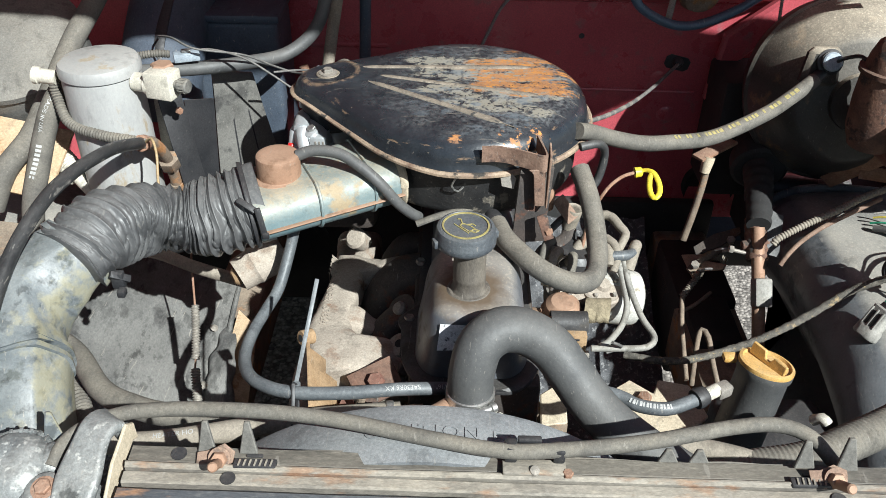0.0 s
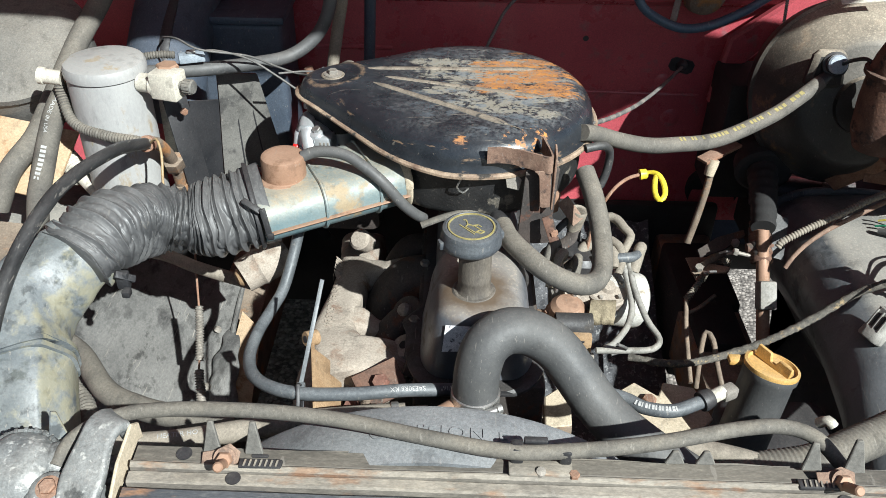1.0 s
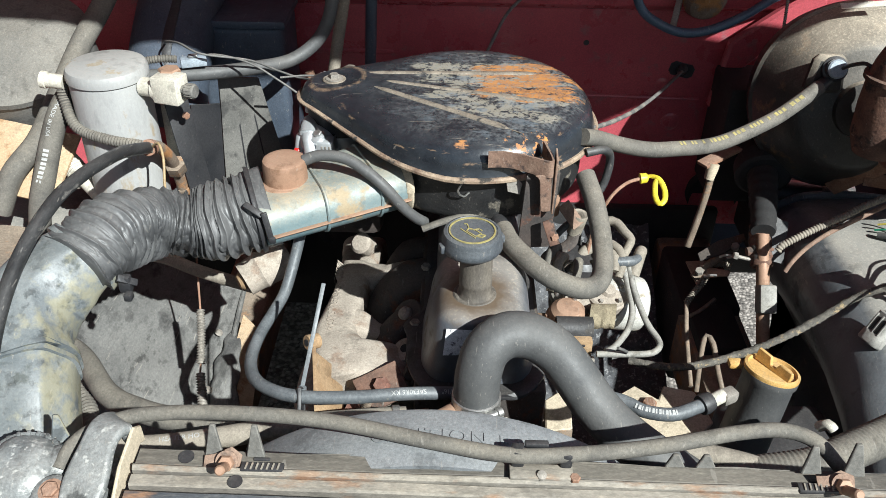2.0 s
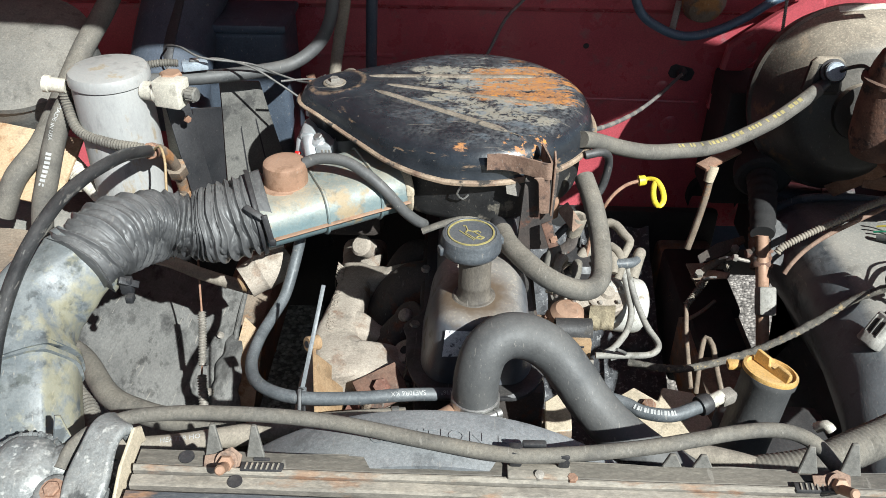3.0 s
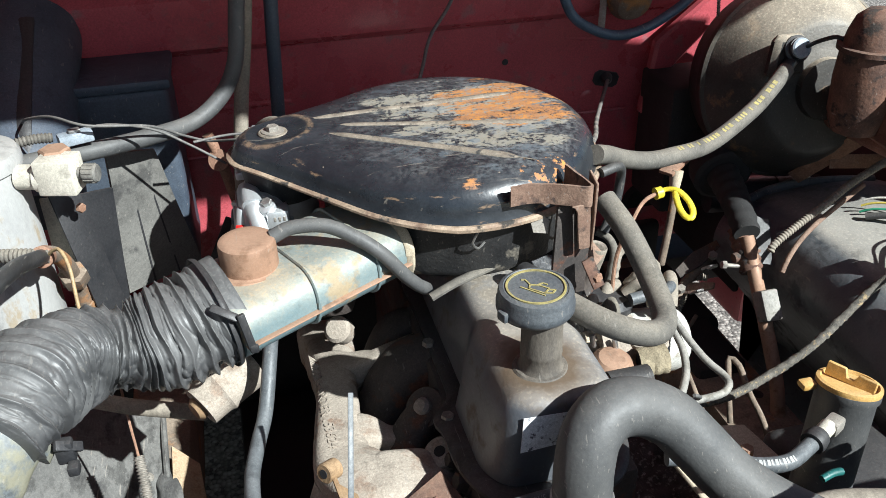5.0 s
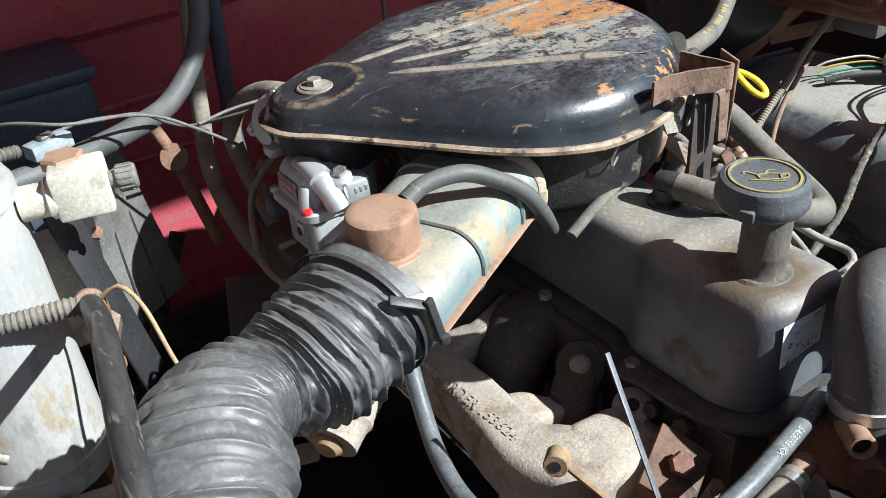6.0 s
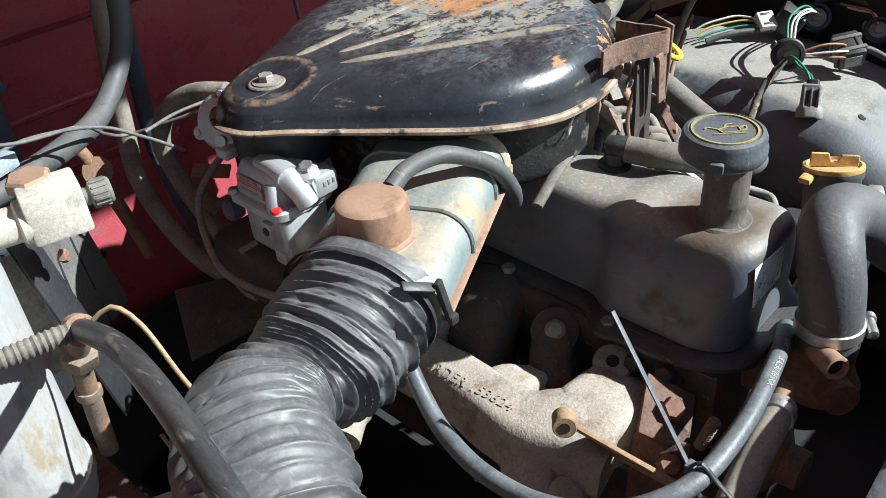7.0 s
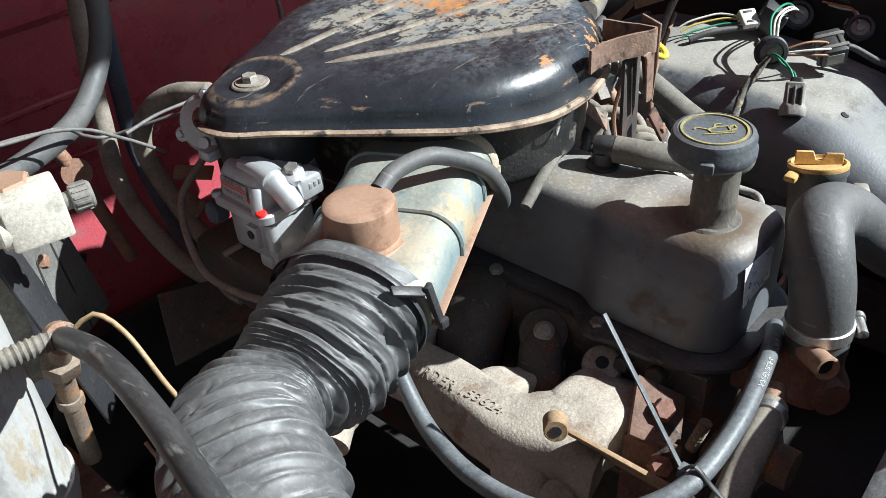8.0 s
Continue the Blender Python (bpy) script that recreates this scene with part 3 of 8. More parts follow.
# ---- the setting ----
def setting():
    bm = bmesh.new()
    bmesh.ops.create_grid(bm, x_segments=40, y_segments=40, size=1)
    for v in bm.verts:
        v.co = Vector((math.copysign(abs(v.co.x) ** 3, v.co.x) * 600, math.copysign(abs(v.co.y) ** 3, v.co.y) * 600, 0))
    solo("ground", bm, "ground", (0, 0, 0), "pale dusty gravel yard under the vehicle", "ground", kind="structure")
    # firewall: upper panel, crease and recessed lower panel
    # near-black board stands in for the shaded lower firewall and hides a lit patch
    solo("toe_board", box((-0.9, 1.575, 0.36), (0.60, 1.603, 0.655), 0.01), "black_void", (0, 1.59, 0.42), "near-black board standing in for shade below the firewall", "toe board", kind="structure")
    prof = [(1.70, 1.22), (1.60, 1.20), (1.585, 1.185), (1.588, 1.125), (1.594, 1.104), (1.612, 1.092), (1.624, 1.086), (1.63, 1.02), (1.635, 0.80),
            (1.632, 0.70), (1.612, 0.62), (1.608, 0.60), (1.66, 0.60), (1.66, 0.80), (1.66, 1.10), (1.70, 1.16)]
    fw = solo("firewall", strip(prof, -0.90, 0.92), "red_paint", (0, 1.62, 0.5), "dark red painted steel firewall, dusty and scratched", "firewall", kind="structure", smooth=25)
    part("grommet", lathe([(0.001, 0.002), (0.0055, 0.002), (0.0070, 0), (0.006, -0.004), (0.001, -0.004)], (0.272, 1.6315, 1.014), (0, -1, 0), 16), "plastic_black", fw, "dark hole with rubber plug")
    for x, z, r in ((0.44, 0.925, 0.018), (0.36, 0.88, 0.024), (0.47, 0.84, 0.02), (-0.05, 0.9, 0.02)):
        part("plug", lathe([(0.001, 0.003), (r * 0.7, 0.004), (r, 0.001), (r, -0.002), (0.001, -0.002)], (x, 1.634, z), (0, -1, 0), 20), "red_paint", fw, "round painted plug")
    # flat disc drawn near black for a dark round hole
    part("column_hole", lathe([(0.001, 0.004), (0.045, 0.004), (0.056, 0.009), (0.062, 0.004), (0.064, -0.002), (0.001, -0.002)], (0.592, 1.628, 0.665), (0, -1, 0.05), 36), "black_void", fw, "near-black disc for a dark round hole in the firewall")
    for x0, z0, x1, z1 in ((-0.28, 0.985, -0.12, 0.985), (0.02, 1.062, 0.24, 1.058), (0.34, 1.05, 0.50, 1.035)):
        part("swage", tube([(x0, 1.634, z0), ((x0 + x1) / 2, 1.632, (z0 + z1) / 2 + 0.002), (x1, 1.634, z1)], 0.006, 10, 0.02), "red_paint", fw, "pressed swage line")
    part("flange_seam", tube([(-0.88, 1.630, 0.895), (-0.3, 1.630, 0.90), (0.2, 1.630, 0.90), (0.52, 1.630, 0.895)], 0.0035, 8, 0.03), "red_paint", fw, "sealed sheet seam")
    # dark bars cross low beside the heater box; sunlit cowl corner by the booster
    solo("cowl_gusset", join(plate([(0, 0), (0.02, 0.14), (0.17, 0.26), (0.19, 0.22), (0.05, 0.08), (0.05, 0)], 0.025, frame_at((0.525, 1.60, 0.90), (1, 0, 0), (0, -1, 0)) @ Matrix.Rotation(0, 4, "Z"), 0.006)),
         "red_paint", (0.53, 1.6, 0.9), "bright red painted cowl gusset with spot-welded edge", "gusset", kind="structure")
    # unseen floor and sill, added so the gravel behind the firewall lies in shade
    solo("cab_floor", box((-0.9, 1.66, 0.42), (0.92, 3.2, 0.50), 0.01), "black_void", (0, 2.4, 0.42), "unseen cab floor added to shade the gravel", "cab floor", kind="structure")
    solo("body_sill", box((0.86, 1.62, 0.30), (0.94, 3.2, 0.52), 0.02), "red_paint", (0.9, 2.4, 0.3), "unseen red sill added to shade the gravel", "sill", kind="structure")
    # unseen dark wall added on the left to cut skylight on the engine's side
    solo("backdrop", box((-3.2, -6.0, 0.0), (-2.9, 9.0, 4.5), 0.05), "black_void", (-3.0, 1.5, 0), "unseen dark wall added to block skylight", "wall", kind="structure")
    # fenders and the raised bonnet close the bay above and at the sides
    for sx, nm in ((-1, "fender_left"), (1, "fender_right")):
        x = 0.98 * sx
        prof = [(x, 0.70), (x, 0.96), (x - 0.015 * sx, 0.985), (x - 0.05 * sx, 0.99), (x - 0.06 * sx, 0.96), (x - 0.052 * sx, 0.96), (x - 0.046 * sx, 0.982), (x - 0.02 * sx, 0.976), (x - 0.008 * sx, 0.955), (x - 0.008 * sx, 0.70)]
        rings = [[Vector((px, y, pz)) for px, pz in prof] for y in (0.2, 1.6)]
        solo(nm, loft(rings), "red_paint", (x, 0.9, 0.7), "red painted outer fender with a folded inner lip", "fender", kind="structure")
    a, b = Vector((0, 1.72, 1.20)), Vector((0, 0.70, 1.84))
    # unseen bonnet: narrow beside the hinges, wide in front, shaped to place its shadow
    outline = [(0.0, -0.90), (0.80, -0.90), (0.86, -1.10), (1.30, -1.10), (1.30, 1.10), (0.86, 1.10), (0.80, 0.90), (0.0, 0.90)]
    hood = solo("bonnet", plate(outline, 0.03, frame_at(a, b - a, (0, 0.6, 0.8)), 0.004), "red_paint", (0, 1.72, 1.2), "raised red bonnet over the engine bay", "bonnet", kind="structure")
    # unseen lower fenders, added to stop sun from reaching the gravel under the body
    for sx in (-1, 1):
        solo("fender_rear", box((min(0.955 * sx, 0.985 * sx), 1.33, 0.32), (max(0.955 * sx, 0.985 * sx), 1.64, 0.70), 0.008), "red_paint", (0.97 * sx, 1.48, 0.32), "unseen red lower fender added to shade the gravel", "fender", kind="structure")
    # frame rails and crossmember
    for sx, nm in ((-1, "frame_rail_left"), (1, "frame_rail_right")):
        xa, xb = (0.47, 0.592) if sx > 0 else (-0.46, -0.36)
        solo(nm, box((xa, 0.80, 0.44), (xb, 1.66, 0.58), 0.012), "rail", ((xa + xb) / 2, 1, 0.44), "dusty rust-stained steel frame rail", "frame rail", kind="structure")
    # near-black sheet added where the gaps under the engine are only deep shade
    solo("under_tray", box((-0.30, 0.40, 0.34), (0.20, 1.58, 0.38), 0.01), "black_void", (0, 1.0, 0.36), "near-black tray added below the engine to hide lit ground", "under tray", kind="structure")
    # unseen panel added to keep low sun off the ground below
    solo("grille_panel", box((-0.9, 0.30, 0.30), (0.92, 0.36, 0.86), 0.02), "black_void", (0, 0.33, 0.3), "unseen dark panel added ahead of the radiator", "front panel", kind="structure")
    # dark box added to hide lit gravel; it carries the tan plate
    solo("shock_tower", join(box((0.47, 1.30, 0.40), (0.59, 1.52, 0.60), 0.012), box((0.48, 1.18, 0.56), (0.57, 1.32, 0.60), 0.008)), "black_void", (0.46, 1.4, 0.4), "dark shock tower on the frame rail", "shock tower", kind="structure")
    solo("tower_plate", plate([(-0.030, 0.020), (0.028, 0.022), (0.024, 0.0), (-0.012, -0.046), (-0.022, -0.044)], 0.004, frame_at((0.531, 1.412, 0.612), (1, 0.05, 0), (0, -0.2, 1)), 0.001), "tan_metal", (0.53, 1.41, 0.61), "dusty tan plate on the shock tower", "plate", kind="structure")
    # added near-black sheet; covers sunlit gravel where only darkness belongs
    solo("splash_pan", box((0.19, 0.36, 0.36), (0.93, 1.06, 0.39), 0.01), "black_void", (0.56, 0.7, 0.36), "near-black pan added to hide sunlit gravel", "splash pan", kind="structure")
    # bumpy sheet added in place of the shaded gravel, its shade in the colour
    shield = [[Vector((x, y, z + 0.010 * noise.noise(Vector((x * 30, y * 30, 3))) + 0.004 * noise.noise(Vector((x * 110, y * 110, 7))))) for x in [x0 + (x1 - x0) * k / 50 for k in range(51)]] for x0, x1, y, z in [(0.17, 0.475 - 0.030 * q, 1.04 + 0.525 * q, 0.375 + 0.245 * q * q) for q in [j / 80 for j in range(81)]]]
    bm = bmesh.new()
    rows = [[bm.verts.new(p) for p in row] for row in shield]
    under = [[bm.verts.new(p - Vector((0, 0, 0.012))) for p in (row[0], row[-1])] for row in shield]
    for j in range(80):
        for k in range(50):
            bm.faces.new((rows[j][k], rows[j][k + 1], rows[j + 1][k + 1], rows[j + 1][k]))
        bm.faces.new((rows[j][0], rows[j + 1][0], under[j + 1][0], under[j][0]))
        bm.faces.new((rows[j][-1], under[j][1], under[j + 1][1], rows[j + 1][-1]))
        bm.faces.new((under[j][0], under[j + 1][0], under[j + 1][1], under[j][1]))
    solo("tunnel_shield", bm, "gravel_shade", (0.32, 1.3, 0.4), "rough black sheet standing in for shaded gravel", "shield", kind="structure", smooth=30)
    # wall added behind the housing to keep sun off the lower firewall
    solo("inner_fender", join(box((0.645, 1.36, 0.61), (0.657, 1.605, 0.745), 0.004), box((0.657, 1.36, 0.72), (0.93, 1.605, 0.735), 0.004)), "black_void", (0.65, 1.48, 0.4), "near-black inner fender wall added to block sun", "inner fender", kind="structure")
    solo("fender_apron", box((0.925, 0.32, 0.60), (0.94, 1.60, 0.955), 0.004), "black_void", (0.93, 0.96, 0.6), "near-black panel over the fender's inner face", "fender apron", kind="structure")
    rail_right = bpy.data.objects["frame_rail_right"]
    for x, y in ((0.555, 1.12), (0.55, 1.19), (0.555, 0.98)):
        part("hole", lathe([(0.001, 0), (0.009, 0), (0.009, 0.0015), (0.001, 0.0015)], (x, y, 0.5805), (0, 0, 1), 16), "plastic_black", rail_right, "round hole")
    mounts = thing("engine_mount", (0.33, 0.9, 0.66), "dusty tan stamped steel engine mount plate", "engine mount")
    part("top_plate", plate([(-0.065, -0.05), (0.02, -0.065), (0.07, -0.03), (0.06, 0.03), (0.015, 0.045), (0.0, 0.02), (-0.03, 0.05), (-0.07, 0.03)], 0.006, frame_at((0.335, 0.895, 0.716), (1, 0.15, 0), (0, -0.15, 1)), 0.002), "tan_metal", mounts)
    part("side_plate", plate([(-0.06, 0), (0.06, 0), (0.05, -0.12), (-0.05, -0.12)], 0.006, frame_at((0.335, 0.835, 0.712), (1, 0.1, 0), (0, -1, 0.1))), "rail", mounts, "folded front of the plate")
    part("bolt", hexagon((0.315, 0.90, 0.722), 0.011, 0.012), "rust", mounts, "rusty mount bolt")
    part("bolt", hexagon((0.365, 0.885, 0.722), 0.009, 0.012), "rust", mounts, "rusty mount bolt")
    small = thing("mount_bracket", (0.175, 0.88, 0.70), "small dusty tan mount bracket on the block", "bracket")
    part("lug", box((0.135, 0.87, 0.70), (0.165, 0.90, 0.717), 0.004), "rail", small)
    part("plate", plate([(-0.02, -0.035), (0.02, -0.03), (0.022, 0.03), (0.004, 0.036), (-0.018, 0.02)], 0.006, frame_at((0.175, 0.885, 0.718), (1, 0, 0), (0, -0.2, 1)), 0.002), "tan_metal", small)
    part("stay", slab((0.175, 0.855, 0.716), (0.175, 0.85, 0.60), 0.04, 0.006, (0, -1, 0)), "rail", small)


def fender_liner(sx):
    """Moulded wheel housing beside the engine."""
    def section(y):
        q = min(max((y - 0.62) / 0.75, 0), 1)
        top = float(np.interp(y, (0.62, 0.75, 0.9, 1.0, 1.1, 1.2, 1.3, 1.37), (0.66, 0.735, 0.812, 0.832, 0.843, 0.848, 0.842, 0.82)))
        inn = 0.590 + 0.022 * math.sin(math.pi * q)
        pts = [(inn + 0.20, 0.42), (inn + 0.10, 0.58), (inn + 0.01, top - 0.13)]
        for k in range(13):
            a = math.pi / 2 * k / 12
            pts.append((inn + 0.085 * (1 - math.cos(a)), top - 0.085 + 0.085 * math.sin(a)))
        pts += [(0.74, top + 0.006), (0.82, top + 0.006), (0.90, top - 0.01), (0.90, top - 0.02), (0.70, 0.38)]
        return [Vector((sx * x, y, z + 0.004 * noise.noise(Vector((x * 9, y * 9, sx * 3))))) for x, z in pts]
    ys = [0.62 + 0.75 * k / 36 for k in range(37)]
    return loft([section(y) for y in ys])


def sheet(corners, nu, nv, thick, bumpy=0.004, seed=0.0, ragged=0.0):
    """A slightly buckled sheet between four corners."""
    a, b, c, d = [Vector(p) for p in corners]
    n = (b - a).cross(d - a).normalized()
    bm = bmesh.new()
    lay = []
    for side in (0, 1):
        rows = []
        for i in range(nu + 1):
            row = []
            for j in range(nv + 1):
                u, v = i / nu, j / nv
                p = (a * (1 - u) + b * u) * (1 - v) + (d * (1 - u) + c * u) * v
                h = bumpy * noise.noise(p * 9 + Vector((seed, 0, 0)))
                if j in (0, nv) and ragged:
                    p += (d - a).normalized() * ragged * noise.noise(p * 40 + Vector((seed, 3, 0)))
                row.append(bm.verts.new(p + n * (h - thick * side)))
            rows.append(row)
        lay.append(rows)
    for i in range(nu):
        for j in range(nv):
            bm.faces.new((lay[0][i][j], lay[0][i + 1][j], lay[0][i + 1][j + 1], lay[0][i][j + 1]))
            bm.faces.new((lay[1][i][j + 1], lay[1][i + 1][j + 1], lay[1][i + 1][j], lay[1][i][j]))
    for i in range(nu):
        for j in (0, nv):
            bm.faces.new((lay[0][i][j], lay[0][i + 1][j], lay[1][i + 1][j], lay[1][i][j]))
    for j in range(nv):
        for i in (0, nu):
            bm.faces.new((lay[0][i][j], lay[0][i][j + 1], lay[1][i][j + 1], lay[1][i][j]))
    return bm


setting()
solo("splash_plate", sheet(((-0.368, 0.955, 0.628), (-0.318, 0.962, 0.604), (-0.346, 1.19, 0.598), (-0.384, 1.21, 0.622)), 8, 14, 0.004, 0.006, 5.0), "ochre_plate", (-0.35, 1.08, 0.6), "ochre dusty steel splash plate on the frame", "splash plate", kind="structure")
flap = tube([(-0.366, 0.965, 0.618), (-0.372, 1.01, 0.626), (-0.378, 1.06, 0.628), (-0.386, 1.12, 0.622), (-0.396, 1.17, 0.614)], (0.026, 0.014), 24, 0.005, lambda s, a: 0.007 * noise.noise(Vector((math.cos(a) * 1.3, math.sin(a) * 1.3, s * 26))), squash=(1, 0.45))
solo("rubber_flap", flap, "apron", (-0.378, 1.06, 0.62), "curled dusty rubber flap beside the splash apron", "flap", smooth=60)
wh = thing("wheel_housing", (0.75, 1.0, 0.4), "dusty grey moulded plastic wheel housing with scuffed top", "fender liner", "wheel housings")
part("shell", fender_liner(1), "liner", wh)
part("hole", lathe([(0.001, 0), (0.0065, 0), (0.0065, 0.0015), (0.001, 0.0015)], (0.700, 0.894, 0.8085), (0, -0.45, 1), 16), "black_void", wh, "small drilled hole")
part("rear_bead", tube([(0.60, 1.345, 0.80), (0.66, 1.345, 0.832), (0.75, 1.345, 0.838), (0.88, 1.345, 0.825)], 0.008, 10), "liner", wh, "rolled rear edge")
solo("wheel_housing", fender_liner(-1), "liner", (-0.75, 1.0, 0.4), "dusty grey plastic wheel housing in the shade of the hoses", "fender liner", "wheel housings")
apron = thing("splash_apron", (-0.5, 1.05, 0.65), "grey rubbery splash apron with scuffs beside the engine", "splash apron")
part("sheet", sheet(((-0.62, 0.80, 0.80), (-0.36, 0.83, 0.60), (-0.40, 1.30, 0.62), (-0.66, 1.28, 0.76)), 14, 18, 0.004, 0.012, 2.0, 0.006), "apron", apron)
part("edge_bead", tube([(-0.362, 0.835, 0.606), (-0.372, 0.95, 0.612), (-0.385, 1.10, 0.618), (-0.398, 1.29, 0.624)], 0.005, 8, 0.02), "apron", apron, "rolled rubber edge")
for x, y, z in ((-0.385, 0.87, 0.628), (-0.395, 1.0, 0.634), (-0.41, 1.14, 0.640)):
    part("rivet", lathe([(0.001, 0), (0.008, 0), (0.0065, 0.003), (0.001, 0.0045)], (x, y, z), (0.55, 0, 0.8), 14), "steel_dull", apron, "dull round rivet")


# ---- air cleaner ----
C1, R1 = Vector((-0.173, 1.162, 0)), 0.052
C2, R2 = Vector((0.035, 1.132, 0)), 0.182


def teardrop(inset, z, n=96):
    """The outline round a small and a large circle, moved inwards."""
    r1, r2 = max(R1 - inset, 0.003), max(R2 - inset, 0.003)
    pts = []
    for k in range(n):
        a = 2 * math.pi * k / n
        d = Vector((math.cos(a), math.sin(a), 0))
        pts.append((C1 + d * r1) if (C1.dot(d) + r1) > (C2.dot(d) + r2) else (C2 + d * r2))
    return [p + Vector((0, 0, z)) for p in even(pts, n)]


def even(pts, n):
    """The same closed line with its points evenly spread."""
    P = pts + [pts[0]]
    S = [0.0]
    for a, b in zip(P, P[1:]):
        S.append(S[-1] + (b - a).length)
    out, i = [], 0
    for k in range(n):
        s = S[-1] * k / n
        while S[i + 1] < s:
            i += 1
        f = (s - S[i]) / max(S[i + 1] - S[i], 1e-9)
        out.append(P[i].lerp(P[i + 1], f))
    return out


def air_cleaner():
    t = thing("air_cleaner", (0.035, 1.132, 1.09), "teardrop black steel air cleaner lid with chalky and orange rust patches", "air cleaner")
    def lift(ring):
        return [Vector((p.x, p.y, 1.134 - (1.134 - p.z) * (1 - 0.42 * min(max((0.0 - p.x) / 0.2, 0), 1)))) for p in ring]
    rings = [lift(teardrop(o, z)) for o, z in ((0.004, 1.084), (-0.0015, 1.086), (0.002, 1.094), (0.003, 1.100), (0.005, 1.108), (0.010, 1.117), (0.017, 1.124),
                                         (0.026, 1.1295), (0.038, 1.1325), (0.05, 1.1335))]
    top = [[Vector((0.02, 1.134, 1.1345)).lerp(p, f) for p in rings[-1]] for f in (0.75, 0.5, 0.25, 0.05)]
    bm = loft(rings + [[Vector((p.x, p.y, 1.134)) for p in r] for r in top])
    bmesh.ops.subdivide_edges(bm, edges=[e for e in bm.edges if e.verts[0].co.x < -0.09 and e.verts[1].co.x < -0.09 and e.calc_length() > 0.006], cuts=3, use_grid_fill=True)
    for v in bm.verts:
        r = math.hypot(v.co.x - C1.x - 0.004, v.co.y - C1.y)
        if v.co.z > 1.12:
            # a raised crease round a shallow dish, open towards the narrow end
            turn = math.atan2(v.co.y - C1.y, v.co.x - C1.x)
            v.co.z += 0.0030 * math.exp(-((r - 0.041) / 0.006) ** 2) * (0.5 + 0.5 * math.cos(turn)) - 0.0042 * max(0.0, min(1.0, (0.037 - r) / 0.010))
        v.co.z += 0.0006 * noise.noise(v.co * 16)
    lid = part("lid", bm, "lid", t, smooth=60)
    rim = [lift(teardrop(o, z)) for o, z in ((0.003, 1.087), (-0.004, 1.087), (-0.0065, 1.0845), (-0.0065, 1.081), (-0.004, 1.079), (0.004, 1.079))]
    part("rim", loft(rim, closed=True), "rim", t, "worn bare metal rolled rim")
    for a, b, w in (((-0.118, 1.180), (0.150, 1.189), 0.0062), ((-0.092, 1.150), (0.155, 1.085), 0.0055), ((-0.104, 1.126), (0.094, 0.996), 0.0066)):
        a, b = Vector((*a, 1.1325)), Vector((*b, 1.1325))
        part("rib", tube([a, a.lerp(b, 0.05) + Vector((0, 0, 0.0008)), a.lerp(b, 0.95) + Vector((0, 0, 0.0008)), b], (w * 0.8, w), 16, 0.004, lambda s, k, w=w, n=(b - a).length: -w * 0.85 * min(1, max(max(0, 1 - s / 0.03) ** 2, max(0, 1 - (n - s) / 0.02) ** 2)), squash=(1, 0.5)), "rib", lid, "pressed rib with paint worn off")
    bolt = part("bolt", join(hexagon((-0.173, 1.162, 1.131), 0.0078, 0.007), lathe([(0.001, 0), (0.0135, 0), (0.0135, 0.0018), (0.009, 0.0022), (0.001, 0.0022)], (-0.173, 1.162, 1.1300), n=24)), "steel_dull", t, "hex bolt on a worn washer")
    part("washer_scuff", lathe([(0.001, 0), (0.0165, 0), (0.0178, -0.001), (0.0178, -0.003), (0.001, -0.003)], (-0.173, 1.162, 1.1306), n=28), "rib", t, "paint rubbed off round the bolt")
    pan = part("pan", lathe([(0.001, -0.085), (0.155, -0.085), (0.160, -0.080), (0.162, -0.074), (0.164, -0.014), (0.170, -0.012), (0.172, -0.007)], (0.040, 1.132, 1.09), n=72), "pan_grime", t, "black oily sheet-metal pan with dirt crust")
    part("boot", lathe([(0.001, -0.055), (0.036, -0.055), (0.038, -0.045), (0.046, -0.04), (0.047, -0.02), (0.05, -0.002), (0.05, 0.008), (0.001, 0.008)], (-0.168, 1.160, 1.095), n=36), "plastic_black", t, "black rubber boot under the narrow end")
    # spring clips on the pan
    for x, y in ((0.135, 0.978), (0.02, 0.968)):
        part("clip", tube([(x, y - 0.004, 1.092), (x + 0.003, y - 0.014, 1.08), (x - 0.004, y - 0.012, 1.062), (x + 0.004, y - 0.006, 1.05), (x + 0.012, y - 0.004, 1.056)], 0.0014, 6), "steel", t, "bent wire clip")


air_cleaner()


